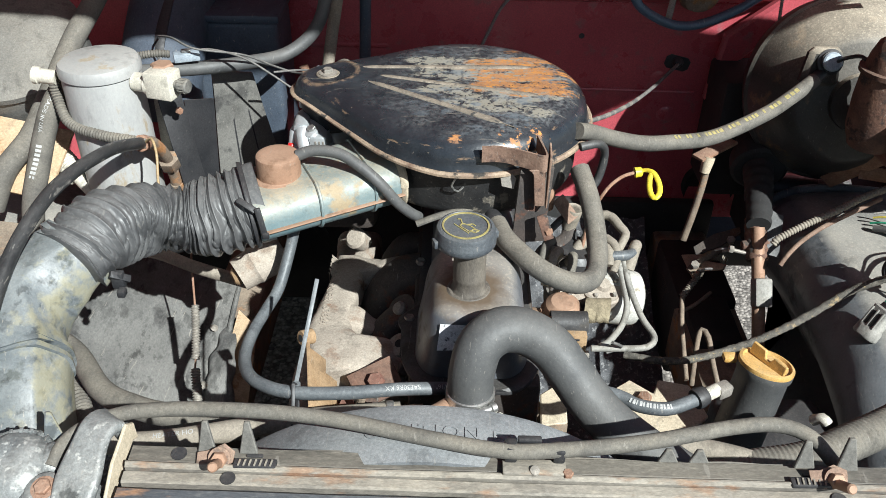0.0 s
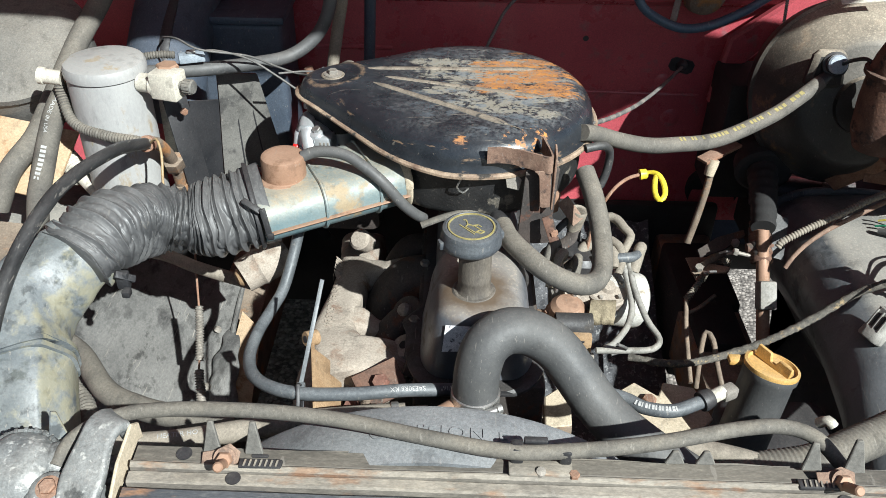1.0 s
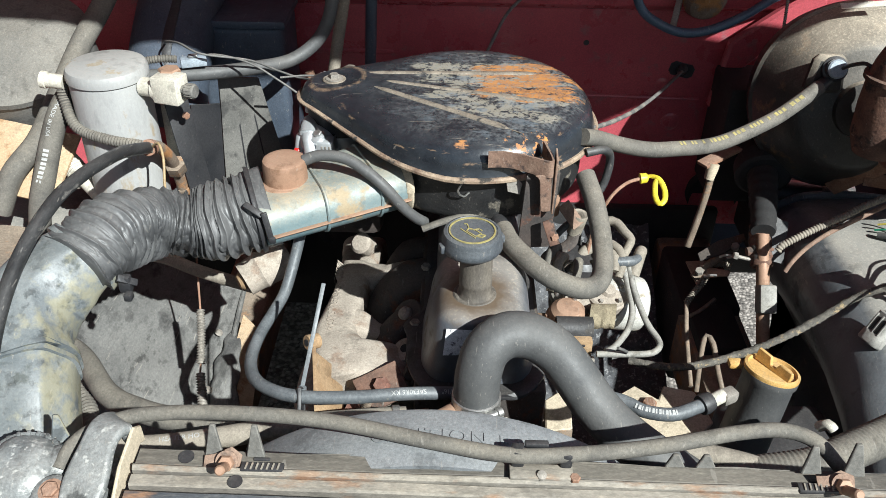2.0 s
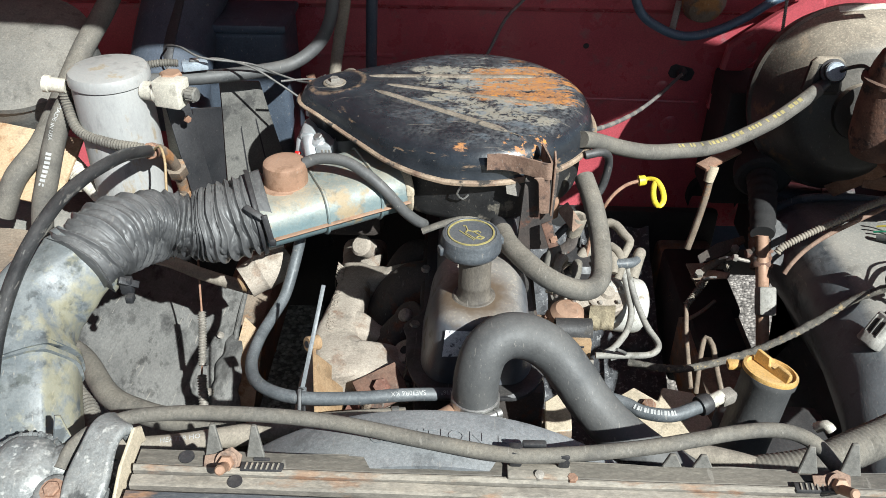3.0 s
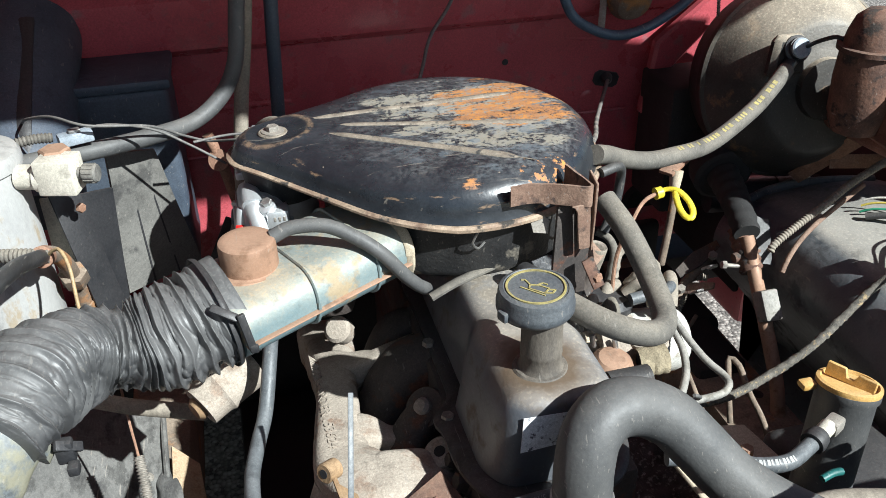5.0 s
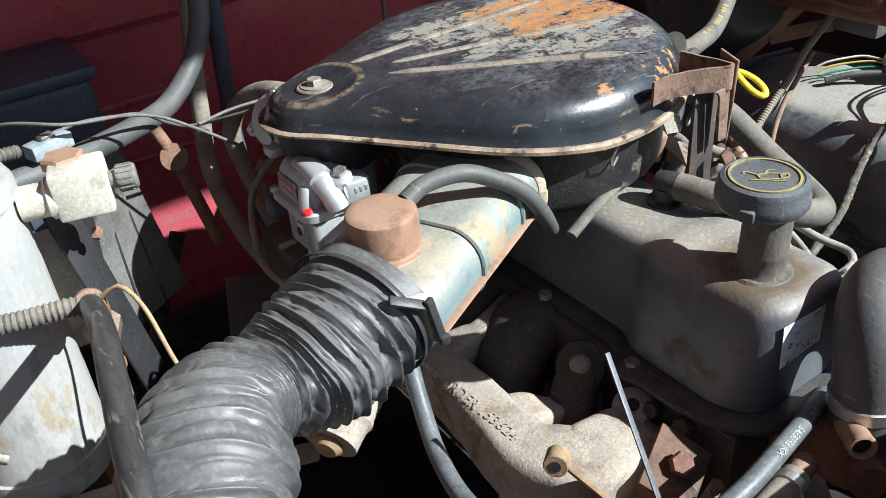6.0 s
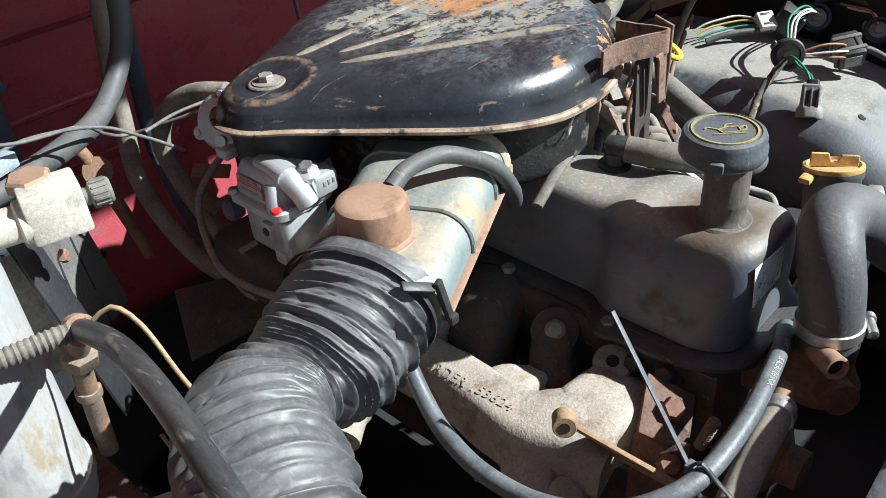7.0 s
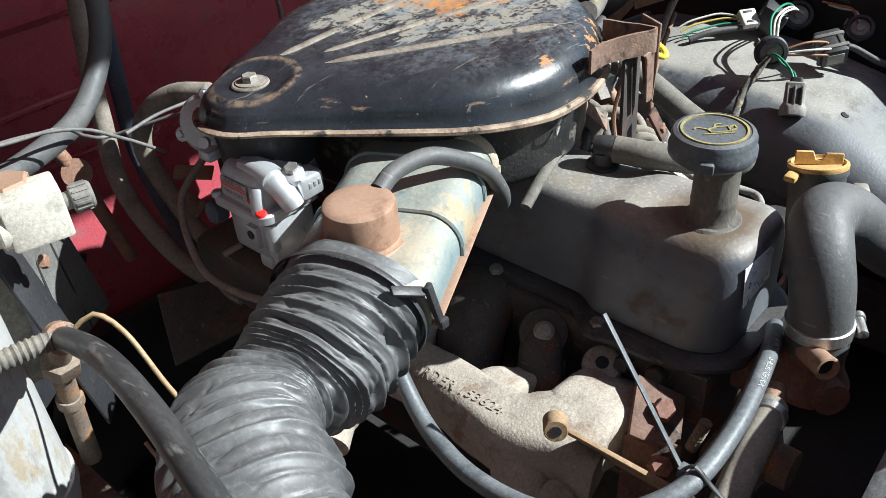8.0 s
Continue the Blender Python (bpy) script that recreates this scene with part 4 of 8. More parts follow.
def air_cleaner_bracket():
    t = thing("bracket", (0.13, 0.925, 1.03), "rusty flat steel bracket bolted to the air cleaner", "bracket")
    # one band: along the lid, out to a rounded corner and back to the lid
    line = spline([(0.0545, 0.9462, 0), (0.070, 0.9468, 0), (0.085, 0.9450, 0), (0.102, 0.9385, 0), (0.122, 0.9290, 0), (0.132, 0.9242, 0), (0.1362, 0.9246, 0), (0.1372, 0.9290, 0), (0.1355, 0.9450, 0), (0.1320, 0.9640, 0), (0.1290, 0.9800, 0)], 0.003)
    rings = []
    for i, p in enumerate(line):
        d = (line[min(i + 1, len(line) - 1)] - line[max(i - 1, 0)]).normalized()
        n = Vector((-d.y, d.x, 0)) * 0.0014
        f = i / (len(line) - 1)
        lo, hi = 1.1055 + 0.0008 * math.sin(f * 9), 1.1288 + 0.0008 * noise.noise(p * 60)
        rings.append([p + n + Vector((0, 0, lo)), p + n + Vector((0, 0, hi)), p - n + Vector((0, 0, hi)), p - n + Vector((0, 0, lo))])
    arm = part("arm", loft(rings), "rust_dusty", t, "rust-brown band with a rounded corner", smooth=45)
    m = frame_at((0.1310, 0.9268, 1.1180), (1, 0.03, 0.0), (-0.03, -1, 0.0))
    part("leg", plate([(-0.016, -0.0115), (-0.0125, -0.0140), (-0.0100, -0.0180), (-0.0090, -0.024), (-0.0082, -0.035), (-0.0055, -0.0645), (-0.0020, -0.0660), (0.0080, -0.0650), (0.0065, -0.030), (0.0052, -0.0130), (0.0050, -0.0105), (-0.010, -0.0108)], 0.0026, m, 0.0007), "rust_dusty", arm, "leg hanging from the corner")
    part("outer_plate", plate([(0.9225, 1.1310), (0.9440, 1.1375), (0.9435, 1.1050), (0.9350, 1.0480), (0.9260, 1.0480), (0.9235, 1.090)], 0.0026, frame_at((0.1405, 0, 0), (0, 1, 0), (1, 0, 0)), 0.0006), "rust_dusty", t, "second plate beside the leg")
    part("back_plate", slab((0.128, 0.945, 1.10), (0.122, 0.940, 0.985), 0.046, 0.004, (0.2, -1, 0)), "block", t, "dark back plate")
    part("tab", plate([(0, 0), (0.016, -0.004), (0.020, 0.010), (0.010, 0.022), (-0.002, 0.018)], 0.002, frame_at((0.083, 0.952, 1.066), (1, -0.1, 0.1), (0, -1, 0.35)), 0.0004), "steel_dull", t, "bent bright tab")
    part("foot", slab((0.136, 0.923, 1.04), (0.148, 0.912, 1.008), 0.014, 0.004, (0, -1, 0.3)), "rust_dark", t, "dark foot of the bracket")
    part("bolt", hexagon((0.146, 0.918, 1.018), 0.006, 0.006, (0.3, -1, 0.2)), "rust", t)


air_cleaner_bracket()


# ---- intake duct, flexible hose and moulded duct ----
def rounded(w, h, r, n=6):
    pts = []
    for cx, cy, a0 in ((w / 2 - r, h / 2 - r, 0), (-w / 2 + r, h / 2 - r, 90), (-w / 2 + r, -h / 2 + r, 180), (w / 2 - r, -h / 2 + r, 270)):
        for k in range(n + 1):
            a = radians(a0 + 90 * k / n)
            pts.append((cx + r * math.cos(a), cy + r * math.sin(a)))
    return pts


def sweep_box(path, sizes, up=(0, 0, 1), n=6, soft=0.45):
    """A duct of rounded rectangular section along path; sizes gives (width, height) at each point."""
    P = [Vector(p) for p in path]
    rings = []
    for i, p in enumerate(P):
        t = (P[min(i + 1, len(P) - 1)] - P[max(i - 1, 0)]).normalized()
        side = t.cross(Vector(up)).normalized()
        u = side.cross(t)
        w, h = sizes[i]
        rings.append([p + side * x + u * y for x, y in rounded(w, h, min(w, h) * soft, n)])
    return loft(rings)


def intake_duct():
    t = thing("intake_duct", (-0.17, 1.0, 1.0), "faded blue steel air intake duct with rust and dust", "intake duct")
    a, b = Vector((-0.262, 0.952, 1.026)), Vector((-0.078, 1.040, 1.040))
    n = 16
    path = [a.lerp(b, k / n) for k in range(n + 1)]
    sizes = [(0.128 + 0.004 * (k / n), 0.066) for k in range(n + 1)]
    body = part("body", sweep_box(path, sizes, n=8), "blue_duct", t)
    d = (b - a).normalized()
    side = d.cross(Vector((0, 0, 1))).normalized()
    part("seam", slab(a + side * 0.066 - Vector((0, 0, 0.006)), b + side * 0.068 - Vector((0, 0, 0.006)), 0.009, 0.002, (0, 0, 1)), "rust_cap", t, "rusty folded seam along the side")
    for f in (0.42, 0.80):
        p = a.lerp(b, f)
        ring = [p + side * x * 1.012 + Vector((0, 0, 1.02 * y)) for x, y in rounded(0.131, 0.067, 0.030, 8)]
        part("bead", tube(ring + ring[:1], 0.0024, 6, 0.004), "blue_duct", body, "pressed bead round the duct")
    end = a.lerp(b, 1.0)
    ring = [end + side * x * 1.02 + Vector((0, 0, 1.03 * y)) for x, y in rounded(0.131, 0.067, 0.030, 8)]
    part("end_collar", tube(ring + ring[:1], 0.006, 8, 0.004, squash=(1, 0.5)), "tan_metal", t, "rusty end collar")
    v = (-0.220, 0.977, 1.0605)
    part("valve_cap", lathe([(0.001, -0.006), (0.0362, -0.006), (0.0368, 0.000), (0.0352, 0.0018), (0.0318, 0.002), (0.0302, 0.0032), (0.0298, 0.029), (0.0288, 0.0325), (0.0262, 0.0342), (0.020, 0.0348), (0.001, 0.0348)], v, n=48), "rust_cap", t, "round rust-brown metal valve cap")
    # rubber vacuum hose from the cap over the duct
    part("vacuum_hose", tube([(-0.194, 0.981, 1.090), (-0.172, 0.983, 1.097), (-0.137, 0.978, 1.096), (-0.106, 0.968, 1.081), (-0.082, 0.962, 1.061), (-0.060, 0.965, 1.030), (-0.043, 0.976, 1.006), (-0.030, 0.988, 0.990)], 0.0078, 14, 0.005, None, True), "rubber_rad", t, "short black rubber vacuum hose")


intake_duct()


def flexible_hose():
    path = [(-0.242, 0.964, 1.028), (-0.294, 0.946, 1.018), (-0.341, 0.936, 1.011), (-0.380, 0.921, 1.021), (-0.409, 0.886, 1.037), (-0.431, 0.847, 1.045), (-0.453, 0.808, 1.035)]
    rnd = random.Random(11)
    # where the wire ribs lie: none under the cuff, crowded in the bend, wide apart after it
    marks, s = [(0.0, 0.001), (0.026, 0.002)], 0.026
    while s < 0.37:
        s += rnd.choice((0.0062, 0.0075, 0.009, 0.0115, 0.013)) if s < 0.165 else rnd.uniform(0.0150, 0.0235)
        marks.append((s, rnd.uniform(0.0014, 0.0042)))

    def fold(v, sharp):
        """Narrow valleys with soft ground between them."""
        return -max(0.0, 1 - abs(noise.noise(v)) * sharp) ** 2

    def relief(s, a):
        x, y = math.cos(a), math.sin(a)
        lean = 0.0065 * noise.noise(Vector((x * 1.0, y * 1.0, s * 13 + 2))) + 0.0012 * noise.noise(Vector((x * 2.2, y * 2.2, s * 34)))
        w = s + lean * min(1, s / 0.03)
        i = 0
        while i + 2 < len(marks) and marks[i + 1][0] < w:
            i += 1
        m0, amp = marks[i]
        gap = marks[i + 1][0] - m0
        u = min(max((w - m0) / gap, 0), 1)
        d = min(u, 1 - u) * gap
        late = float(np.interp(s, (0.15, 0.20), (0, 1)))
        cuff = float(np.interp(s, (0.018, 0.034), (0, 1)))
        # cloth sags between ribs, unevenly round the hose
        amp *= cuff * max(1.0 + 2.2 * noise.noise(Vector((x * 1.6, y * 1.6, m0 * 61))), 0.05) * (1 - 0.45 * late)
        sag = math.sin(math.pi * u) ** (1.4 - 0.7 * late)
        # a rib is a thin bead over the wire with a crease beside it
        rib = 0.0019 * math.exp(-(d / 0.0013) ** 2) - 0.0009 * math.exp(-((d - 0.0042) / 0.0014) ** 2)
        # folds run mostly round the hose, tilted, and die out at the ribs
        room = min(1, d / 0.0024)
        tilt = w + 0.007 * x - 0.004 * y
        f = 0.0046 * fold(Vector((x * 1.3 + 3, y * 1.3, tilt * 105)), 4.2) * max(0.0, 0.35 + 1.4 * noise.noise(Vector((x * 1.3, y * 1.3, s * 40 + 9))))
        f += 0.0016 * fold(Vector((x * 1.9, y * 1.9 + 5, tilt * 150)), 4.5) + 0.0003 * noise.noise(Vector((x * 4, y * 4, w * 200)))
        soft = 0.0030 * noise.noise(Vector((x * 1.1 + 1, y * 1.1, w * 110))) * (0.5 + 0.4 * late)
        base = float(np.interp(s, (0.0, 0.024, 0.034, 0.075, 0.118, 0.150, 0.22, 0.30), (-0.001, -0.0005, 0.0015, 0.003, -0.006, 0.0025, 0.005, 0.001)))
        f *= 1 - 0.30 * late
        rib *= 1 - 0.35 * math.exp(-((s - 0.155) / 0.028) ** 2)
        return base - amp * sag + cuff * (1 + 0.5 * late) * rib + (0.25 + 0.75 * cuff) * room * (f + soft) + 0.0024 * noise.noise(Vector((x * 1.6 + 5, y * 1.6, s * 16)))
    t = thing("flexible_hose", (-0.35, 0.92, 0.97), "black wrinkled vinyl flexible air hose with wire ribs", "air hose")
    bm = tube(path, (0.0655, 0.0465), 150, 0.0006, relief, squash=(0.98, 0.82))
    # the deep fold on the inner side of the bend
    for heart, pull, at in ((Vector((-0.380, 0.928, 1.022)), 0.26, Vector((-0.352, 0.885, 0.985))), (Vector((-0.394, 0.912, 1.030)), 0.36, Vector((-0.368, 0.866, 1.028)))):
        for v in bm.verts:
            v.co = v.co.lerp(heart, pull * math.exp(-((v.co - at).length / 0.026) ** 2))
    part("hose", bm, "vinyl", t, smooth=80)
    # cable-tie clamp round the cuff: band, ratchet head and hanging tail
    d = Vector((-0.94, -0.33, -0.10)).normalized()
    side = d.cross(Vector((0, 0, 1))).normalized()
    ring = [Vector((-0.262, 0.958, 1.0245)) + side * (0.0668 * math.cos(2 * math.pi * k / 40)) + side.cross(d) * (0.0562 * math.sin(2 * math.pi * k / 40)) for k in range(40)]
    part("clamp_strap", tube(ring + ring[:1], 0.0024, 8, 0.004, squash=(1.5, 0.5)), "plastic_black", t, "black plastic clamp strap")
    part("clamp_head", slab((-0.262, 0.905, 1.066), (-0.237, 0.8955, 1.054), 0.009, 0.0045, (0.1, -0.55, 0.85), 0.002), "plastic_black", t, "black ratchet head of the clamp")
    part("clamp_lug", slab((-0.235, 0.894, 1.060), (-0.2275, 0.890, 1.018), 0.008, 0.005, (0.3, -1, 0.2), 0.0015), "plastic_black", t, "hanging black clamp tail")
    part("clamp_tooth", box((-0.231, 0.886, 1.016), (-0.222, 0.892, 1.025), 0.002), "plastic_black", t, "square end of the tail")


flexible_hose()


def moulded_duct():
    t = thing("moulded_duct", (-0.46, 0.66, 0.9), "grey moulded plastic air duct stained yellow with age", "air duct")

    def section(w, h, r=0.2, n=5):
        """Boxy channel with one bevelled upper edge on its inner side; corners rounded."""
        P = [Vector((w / 2, h * 0.46)), Vector((0.02 * w, h / 2)), Vector((-w * 0.20, h * 0.46)), Vector((-w / 2, h * 0.05)), Vector((-w * 0.47, -h / 2)), Vector((w * 0.47, -h / 2))]
        out = []
        for i, p in enumerate(P):
            a, b = P[i - 1], P[(i + 1) % len(P)]
            q = r * min(w, h) * (0.3 if i == 2 else 0.55 if i == 1 else 1.0)
            s, e = p + (a - p).normalized() * min(q, (a - p).length * 0.45), p + (b - p).normalized() * min(q, (b - p).length * 0.45)
            for k in range(n + 1):
                u = k / n
                out.append(s * (1 - u) ** 2 + p * 2 * u * (1 - u) + e * u * u)
        return out

    def channel(pts, sizes, step=0.006):
        P = spline(pts, step)
        rings = []
        for i, p in enumerate(P):
            d = (P[min(i + 1, len(P) - 1)] - P[max(i - 1, 0)]).normalized()
            side = d.cross(Vector((0, 0, 1))).normalized()
            up = side.cross(d)
            u = i / (len(P) - 1) * (len(sizes) - 1)
            k = min(int(u), len(sizes) - 2)
            w = sizes[k][0] + (sizes[k + 1][0] - sizes[k][0]) * (u - k)
            h = sizes[k][1] + (sizes[k + 1][1] - sizes[k][1]) * (u - k)
            rings.append([p + side * q.x + up * q.y for q in section(w, h)])
        bm = loft(rings)
        for v in bm.verts:
            v.co += Vector((0.4, 0.2, 1)) * 0.0018 * noise.noise(v.co * 22)
        return bm
    elbow = channel([(-0.446, 0.826, 1.036), (-0.470, 0.799, 1.024), (-0.490, 0.768, 1.006), (-0.490, 0.736, 0.986), (-0.476, 0.707, 0.968)], [(0.078, 0.070), (0.092, 0.086), (0.094, 0.096), (0.090, 0.098), (0.086, 0.096)])
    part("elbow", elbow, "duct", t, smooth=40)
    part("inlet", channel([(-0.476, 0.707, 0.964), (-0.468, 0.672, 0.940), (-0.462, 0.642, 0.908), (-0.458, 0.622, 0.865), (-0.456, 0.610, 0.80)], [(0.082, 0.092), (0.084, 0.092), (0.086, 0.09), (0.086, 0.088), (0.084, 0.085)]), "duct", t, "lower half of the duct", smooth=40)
    for c, g in ((Vector((-0.4765, 0.709, 0.968)), 0.094), (Vector((-0.4735, 0.6985, 0.9615)), 0.091)):
        part("flange", channel([c + Vector((-0.0012, 0.003, 0.001)), c, c + Vector((0.0012, -0.003, -0.001))], [(g, g + 0.004), (g, g + 0.004)], 0.003), "duct", t, "raised joint flange")
    part("latch", join(box((-0.405, 0.802, 0.994), (-0.389, 0.814, 1.018), 0.003), slab((-0.402, 0.80, 1.020), (-0.384, 0.812, 1.004), 0.009, 0.005, (0, -0.6, 0.8), 0.001), box((-0.396, 0.790, 0.990), (-0.386, 0.802, 1.0), 0.002)), "plastic_black", t, "black clamp latch")
    part("mouth_rib", channel([(-0.4445, 0.8275, 1.037), (-0.448, 0.823, 1.035), (-0.4515, 0.8185, 1.033)], [(0.090, 0.082), (0.094, 0.086)], 0.003), "duct", t, "raised rib at the mouth")


moulded_duct()


# ---- canister and its fittings ----
def canister():
    t = thing("canister", (-0.507, 1.142, 0.86), "white painted steel canister with a domed lid", "canister")
    part("body", lathe([(0.001, 0.0), (0.045, 0.0), (0.056, 0.006), (0.0585, 0.02), (0.0575, 0.03), (0.0570, 0.272), (0.0560, 0.276)], (-0.507, 1.142, 0.86), n=56), "white_metal", t)
    part("lid", lathe([(0.0575, 0.0), (0.0595, 0.001), (0.0595, 0.011), (0.0565, 0.017), (0.050, 0.0195), (0.001, 0.021)], (-0.507, 1.142, 1.137), n=56), "white_metal", t, "domed off-white lid")
    part("base_band", lathe([(0.058, 0.0), (0.0602, 0.001), (0.0602, 0.014), (0.058, 0.015)], (-0.507, 1.142, 0.884), n=56), "white_metal", t)
    d = Vector((1, -0.28, 0)).normalized()
    a = Vector((-0.452, 1.125, 1.128))
    part("neck", lathe([(0.001, 0), (0.014, 0), (0.014, 0.02), (0.017, 0.022), (0.017, 0.028), (0.001, 0.03)], a, d, 24), "white_plastic", t)
    c = a + d * 0.047 + Vector((0, 0, 0.004))
    part("valve_block", box(c - Vector((0.021, 0.017, 0.020)), c + Vector((0.021, 0.017, 0.020)), 0.0025, Matrix.Rotation(math.atan2(d.y, d.x), 4, "Z")), "white_plastic", t, "cream plastic valve block")
    part("knob", lathe([(0.001, 0), (0.007, 0), (0.007, 0.005), (0.0105, 0.006), (0.0105, 0.019), (0.009, 0.021), (0.001, 0.021)], c + d * 0.021, d, 18), "plastic_grey", t, "grey ribbed knob")
    for k in range(14):
        a_ = 2 * math.pi * k / 14
        side = d.cross(Vector((0, 0, 1)))
        o = (side * math.cos(a_) + Vector((0, 0, math.sin(a_)))) * 0.0105
        part("rib", slab(c + d * 0.028 + o, c + d * 0.039 + o, 0.0018, 0.0016, o, 0), "plastic_grey", t)
    part("top_nut", hexagon(c + Vector((-0.004, 0.020, 0.012)), 0.017, 0.010), "rust_cap", t, "brown hex nut")
    # fitting with white end at the far side, and the elbow on the near side
    part("sensor", lathe([(0.001, 0), (0.011, 0), (0.011, 0.026), (0.013, 0.027), (0.013, 0.034), (0.001, 0.034)], (-0.568, 1.128, 1.13), (-1, 0.05, 0.1), 16), "white_plastic", t, "white plastic fitting")
    part("union", hexagon((-0.4265, 1.124, 1.000), 0.0165, 0.022, (0, 0.42, -0.9)), "rail", t, "rusty brass union nut")
    part("collar", lathe([(0.001, 0), (0.011, 0), (0.0115, 0.002), (0.0115, 0.010), (0.001, 0.011)], (-0.427, 1.144, 0.945), (0, 0.2, -1), 18), "rail", t, "rusty pipe collar")
    part("pipe", tube([(-0.436, 1.070, 1.056), (-0.431, 1.086, 1.049), (-0.4265, 1.110, 1.020), (-0.427, 1.134, 0.978), (-0.427, 1.148, 0.92), (-0.428, 1.154, 0.86)], 0.0088, 16), "rail", t, "rusty elbow pipe")


canister()


def canister_bracket():
    t = thing("canister_bracket", (-0.41, 1.15, 0.88), "black flat steel strap bracket behind the canister", "bracket")
    part("strap", slab((-0.425, 1.172, 1.10), (-0.395, 1.150, 0.90), 0.040, 0.003, (0.75, -0.65, 0)), "plastic_black", t)
    part("tab", slab((-0.437, 1.19, 1.068), (-0.440, 1.19, 0.940), 0.036, 0.003, (0, -1, 0)), "white_plastic", t, "dusty cream tab")
    part("bolt", hexagon((-0.405, 1.15, 1.07), 0.006, 0.006, (0.75, -0.65, 0)), "rust", t)


canister_bracket()


# ---- engine ----
def valve_cover():
    t = thing("valve_cover", (0.05, 0.95, 0.90), "grey painted valve cover, dusty and oil stained, with an oil filler", "valve cover")

    def half(y):
        f = min(max((y - 0.875) / 0.035, 0), 1)
        f = f * f * (3 - 2 * f)
        return f

    def nose(y, length, power=2.0):
        q = min(max((y - 0.751) / length, 0), 1)
        return max(1 - (1 - q) ** power, 0) ** (1 / power)

    def ring(y):
        f = half(y)
        et, eb = nose(y, 0.030), nose(y, 0.050)
        xc_t, hw_t = 0.049 + 0.003 * f, (0.061 - 0.006 * f) * (0.62 + 0.38 * et)
        xc_b, hw_b = 0.046 + 0.004 * f, (0.073 - 0.011 * f) * (0.52 + 0.48 * eb)
        zt = 1.008 - 0.006 * f - 0.016 * (1 - nose(y, 0.022))
        out = []
        for k in range(33):
            a = math.pi * k / 32
            c, s = math.cos(a), math.sin(a)
            zf = abs(s) ** 0.42
            mixed = zf ** 0.7
            hw = hw_b + (hw_t - hw_b) * mixed
            xc = xc_b + (xc_t - xc_b) * mixed
            out.append(Vector((xc + hw * math.copysign(abs(c) ** 0.36, c), y, 0.905 + (zt - 0.905) * zf)))
        return out
    rings = [ring(0.751 + 0.08 * (k / 26) ** 1.6) for k in range(27)]
    y = 0.84
    while y < 1.5:
        rings.append(ring(y))
        y += 0.008 if y < 0.93 else 0.04
    part("cover", loft(rings), "cover_stained", t, smooth=50)

    def flange(z, grow):
        pts = []
        for y in [0.734, 0.736, 0.739] + [0.743 + 0.01 * k for k in range(18)] + [0.93 + 0.05 * k for k in range(12)]:
            f = half(y)
            bolt = sum(math.exp(-((y - b) / 0.012) ** 2) for b in (0.868, 1.0, 1.12))
            pts.append((0.046 + 0.004 * f, (0.092 - 0.016 * f) * (0.40 + 0.60 * max(1 - (1 - min((y - 0.733) / 0.09, 1)) ** 2, 0) ** 0.5) + grow + 0.006 * bolt, y))
        left = [Vector((c - h, y, z)) for c, h, y in pts]
        right = [Vector((c + h, y, z)) for c, h, y in pts[::-1]]
        return left + right
    part("flange", loft([flange(0.8935, 0.0), flange(0.894, 0.002), flange(0.8985, 0.002), flange(0.8995, 0.0), flange(0.903, -0.008)]), "dark_paint_shade", t, "bolted cover flange")
    for y in (0.868, 1.0):
        f = half(y)
        part("bolt", hexagon((0.046 - 0.084 + 0.010 * f, y, 0.899), 0.0075, 0.007), "steel_dull", t)
        part("bolt", hexagon((0.046 + 0.090 - 0.010 * f, y, 0.899), 0.0075, 0.007), "steel_dull", t)
    # oil filler neck and cap
    n = (0.040, 0.803, 1.004)
    part("filler_neck", lathe([(0.028, 0.0), (0.0275, 0.003), (0.0255, 0.005), (0.0225, 0.0055), (0.0205, 0.009), (0.0200, 0.022), (0.0206, 0.024), (0.0200, 0.026), (0.0196, 0.074)], n, n=36), "filler", t, "dusty steel filler neck")
    c = Vector((0.034, 0.808, 1.071))
    cap = part("filler_cap", lathe([(0.001, 0), (0.031, 0), (0.0345, 0.002), (0.037, 0.006), (0.037, 0.013), (0.0355, 0.016), (0.0355, 0.022), (0.034, 0.0255), (0.0305, 0.027), (0.030, 0.0262), (0.001, 0.0262)], c, n=56), "cap_plastic", t, "grey-black plastic oil filler cap")
    part("ring", lathe([(0.0262, 0.0255), (0.0262, 0.0274), (0.0282, 0.0274), (0.0282, 0.0255)], c, n=56), "yellow_ink", cap, "faded yellow ring")
    for a in (20, 200):
        d = Vector((math.cos(radians(a)), math.sin(radians(a)), 0))
        part("grip", box(c + d * 0.035 + Vector((-0.006, -0.006, 0.004)), c + d * 0.035 + Vector((0.006, 0.006, 0.014)), 0.002, Matrix.Rotation(radians(a), 4, "Z")), "cap_plastic", cap)
    # raised oil-can symbol
    sym = [((-0.017, 0.003), (-0.014, 0.005), (-0.006, 0.0), (0.002, 0.003), (0.012, 0.003), (0.012, -0.006), (-0.004, -0.006), (-0.006, 0.0)), ((0.012, 0.001), (0.018, 0.004), (0.018, -0.002), (0.012, -0.005)), ((0.0, 0.003), (0.003, 0.008), (0.008, 0.008)), ((-0.012, -0.008), (0.014, -0.009))]
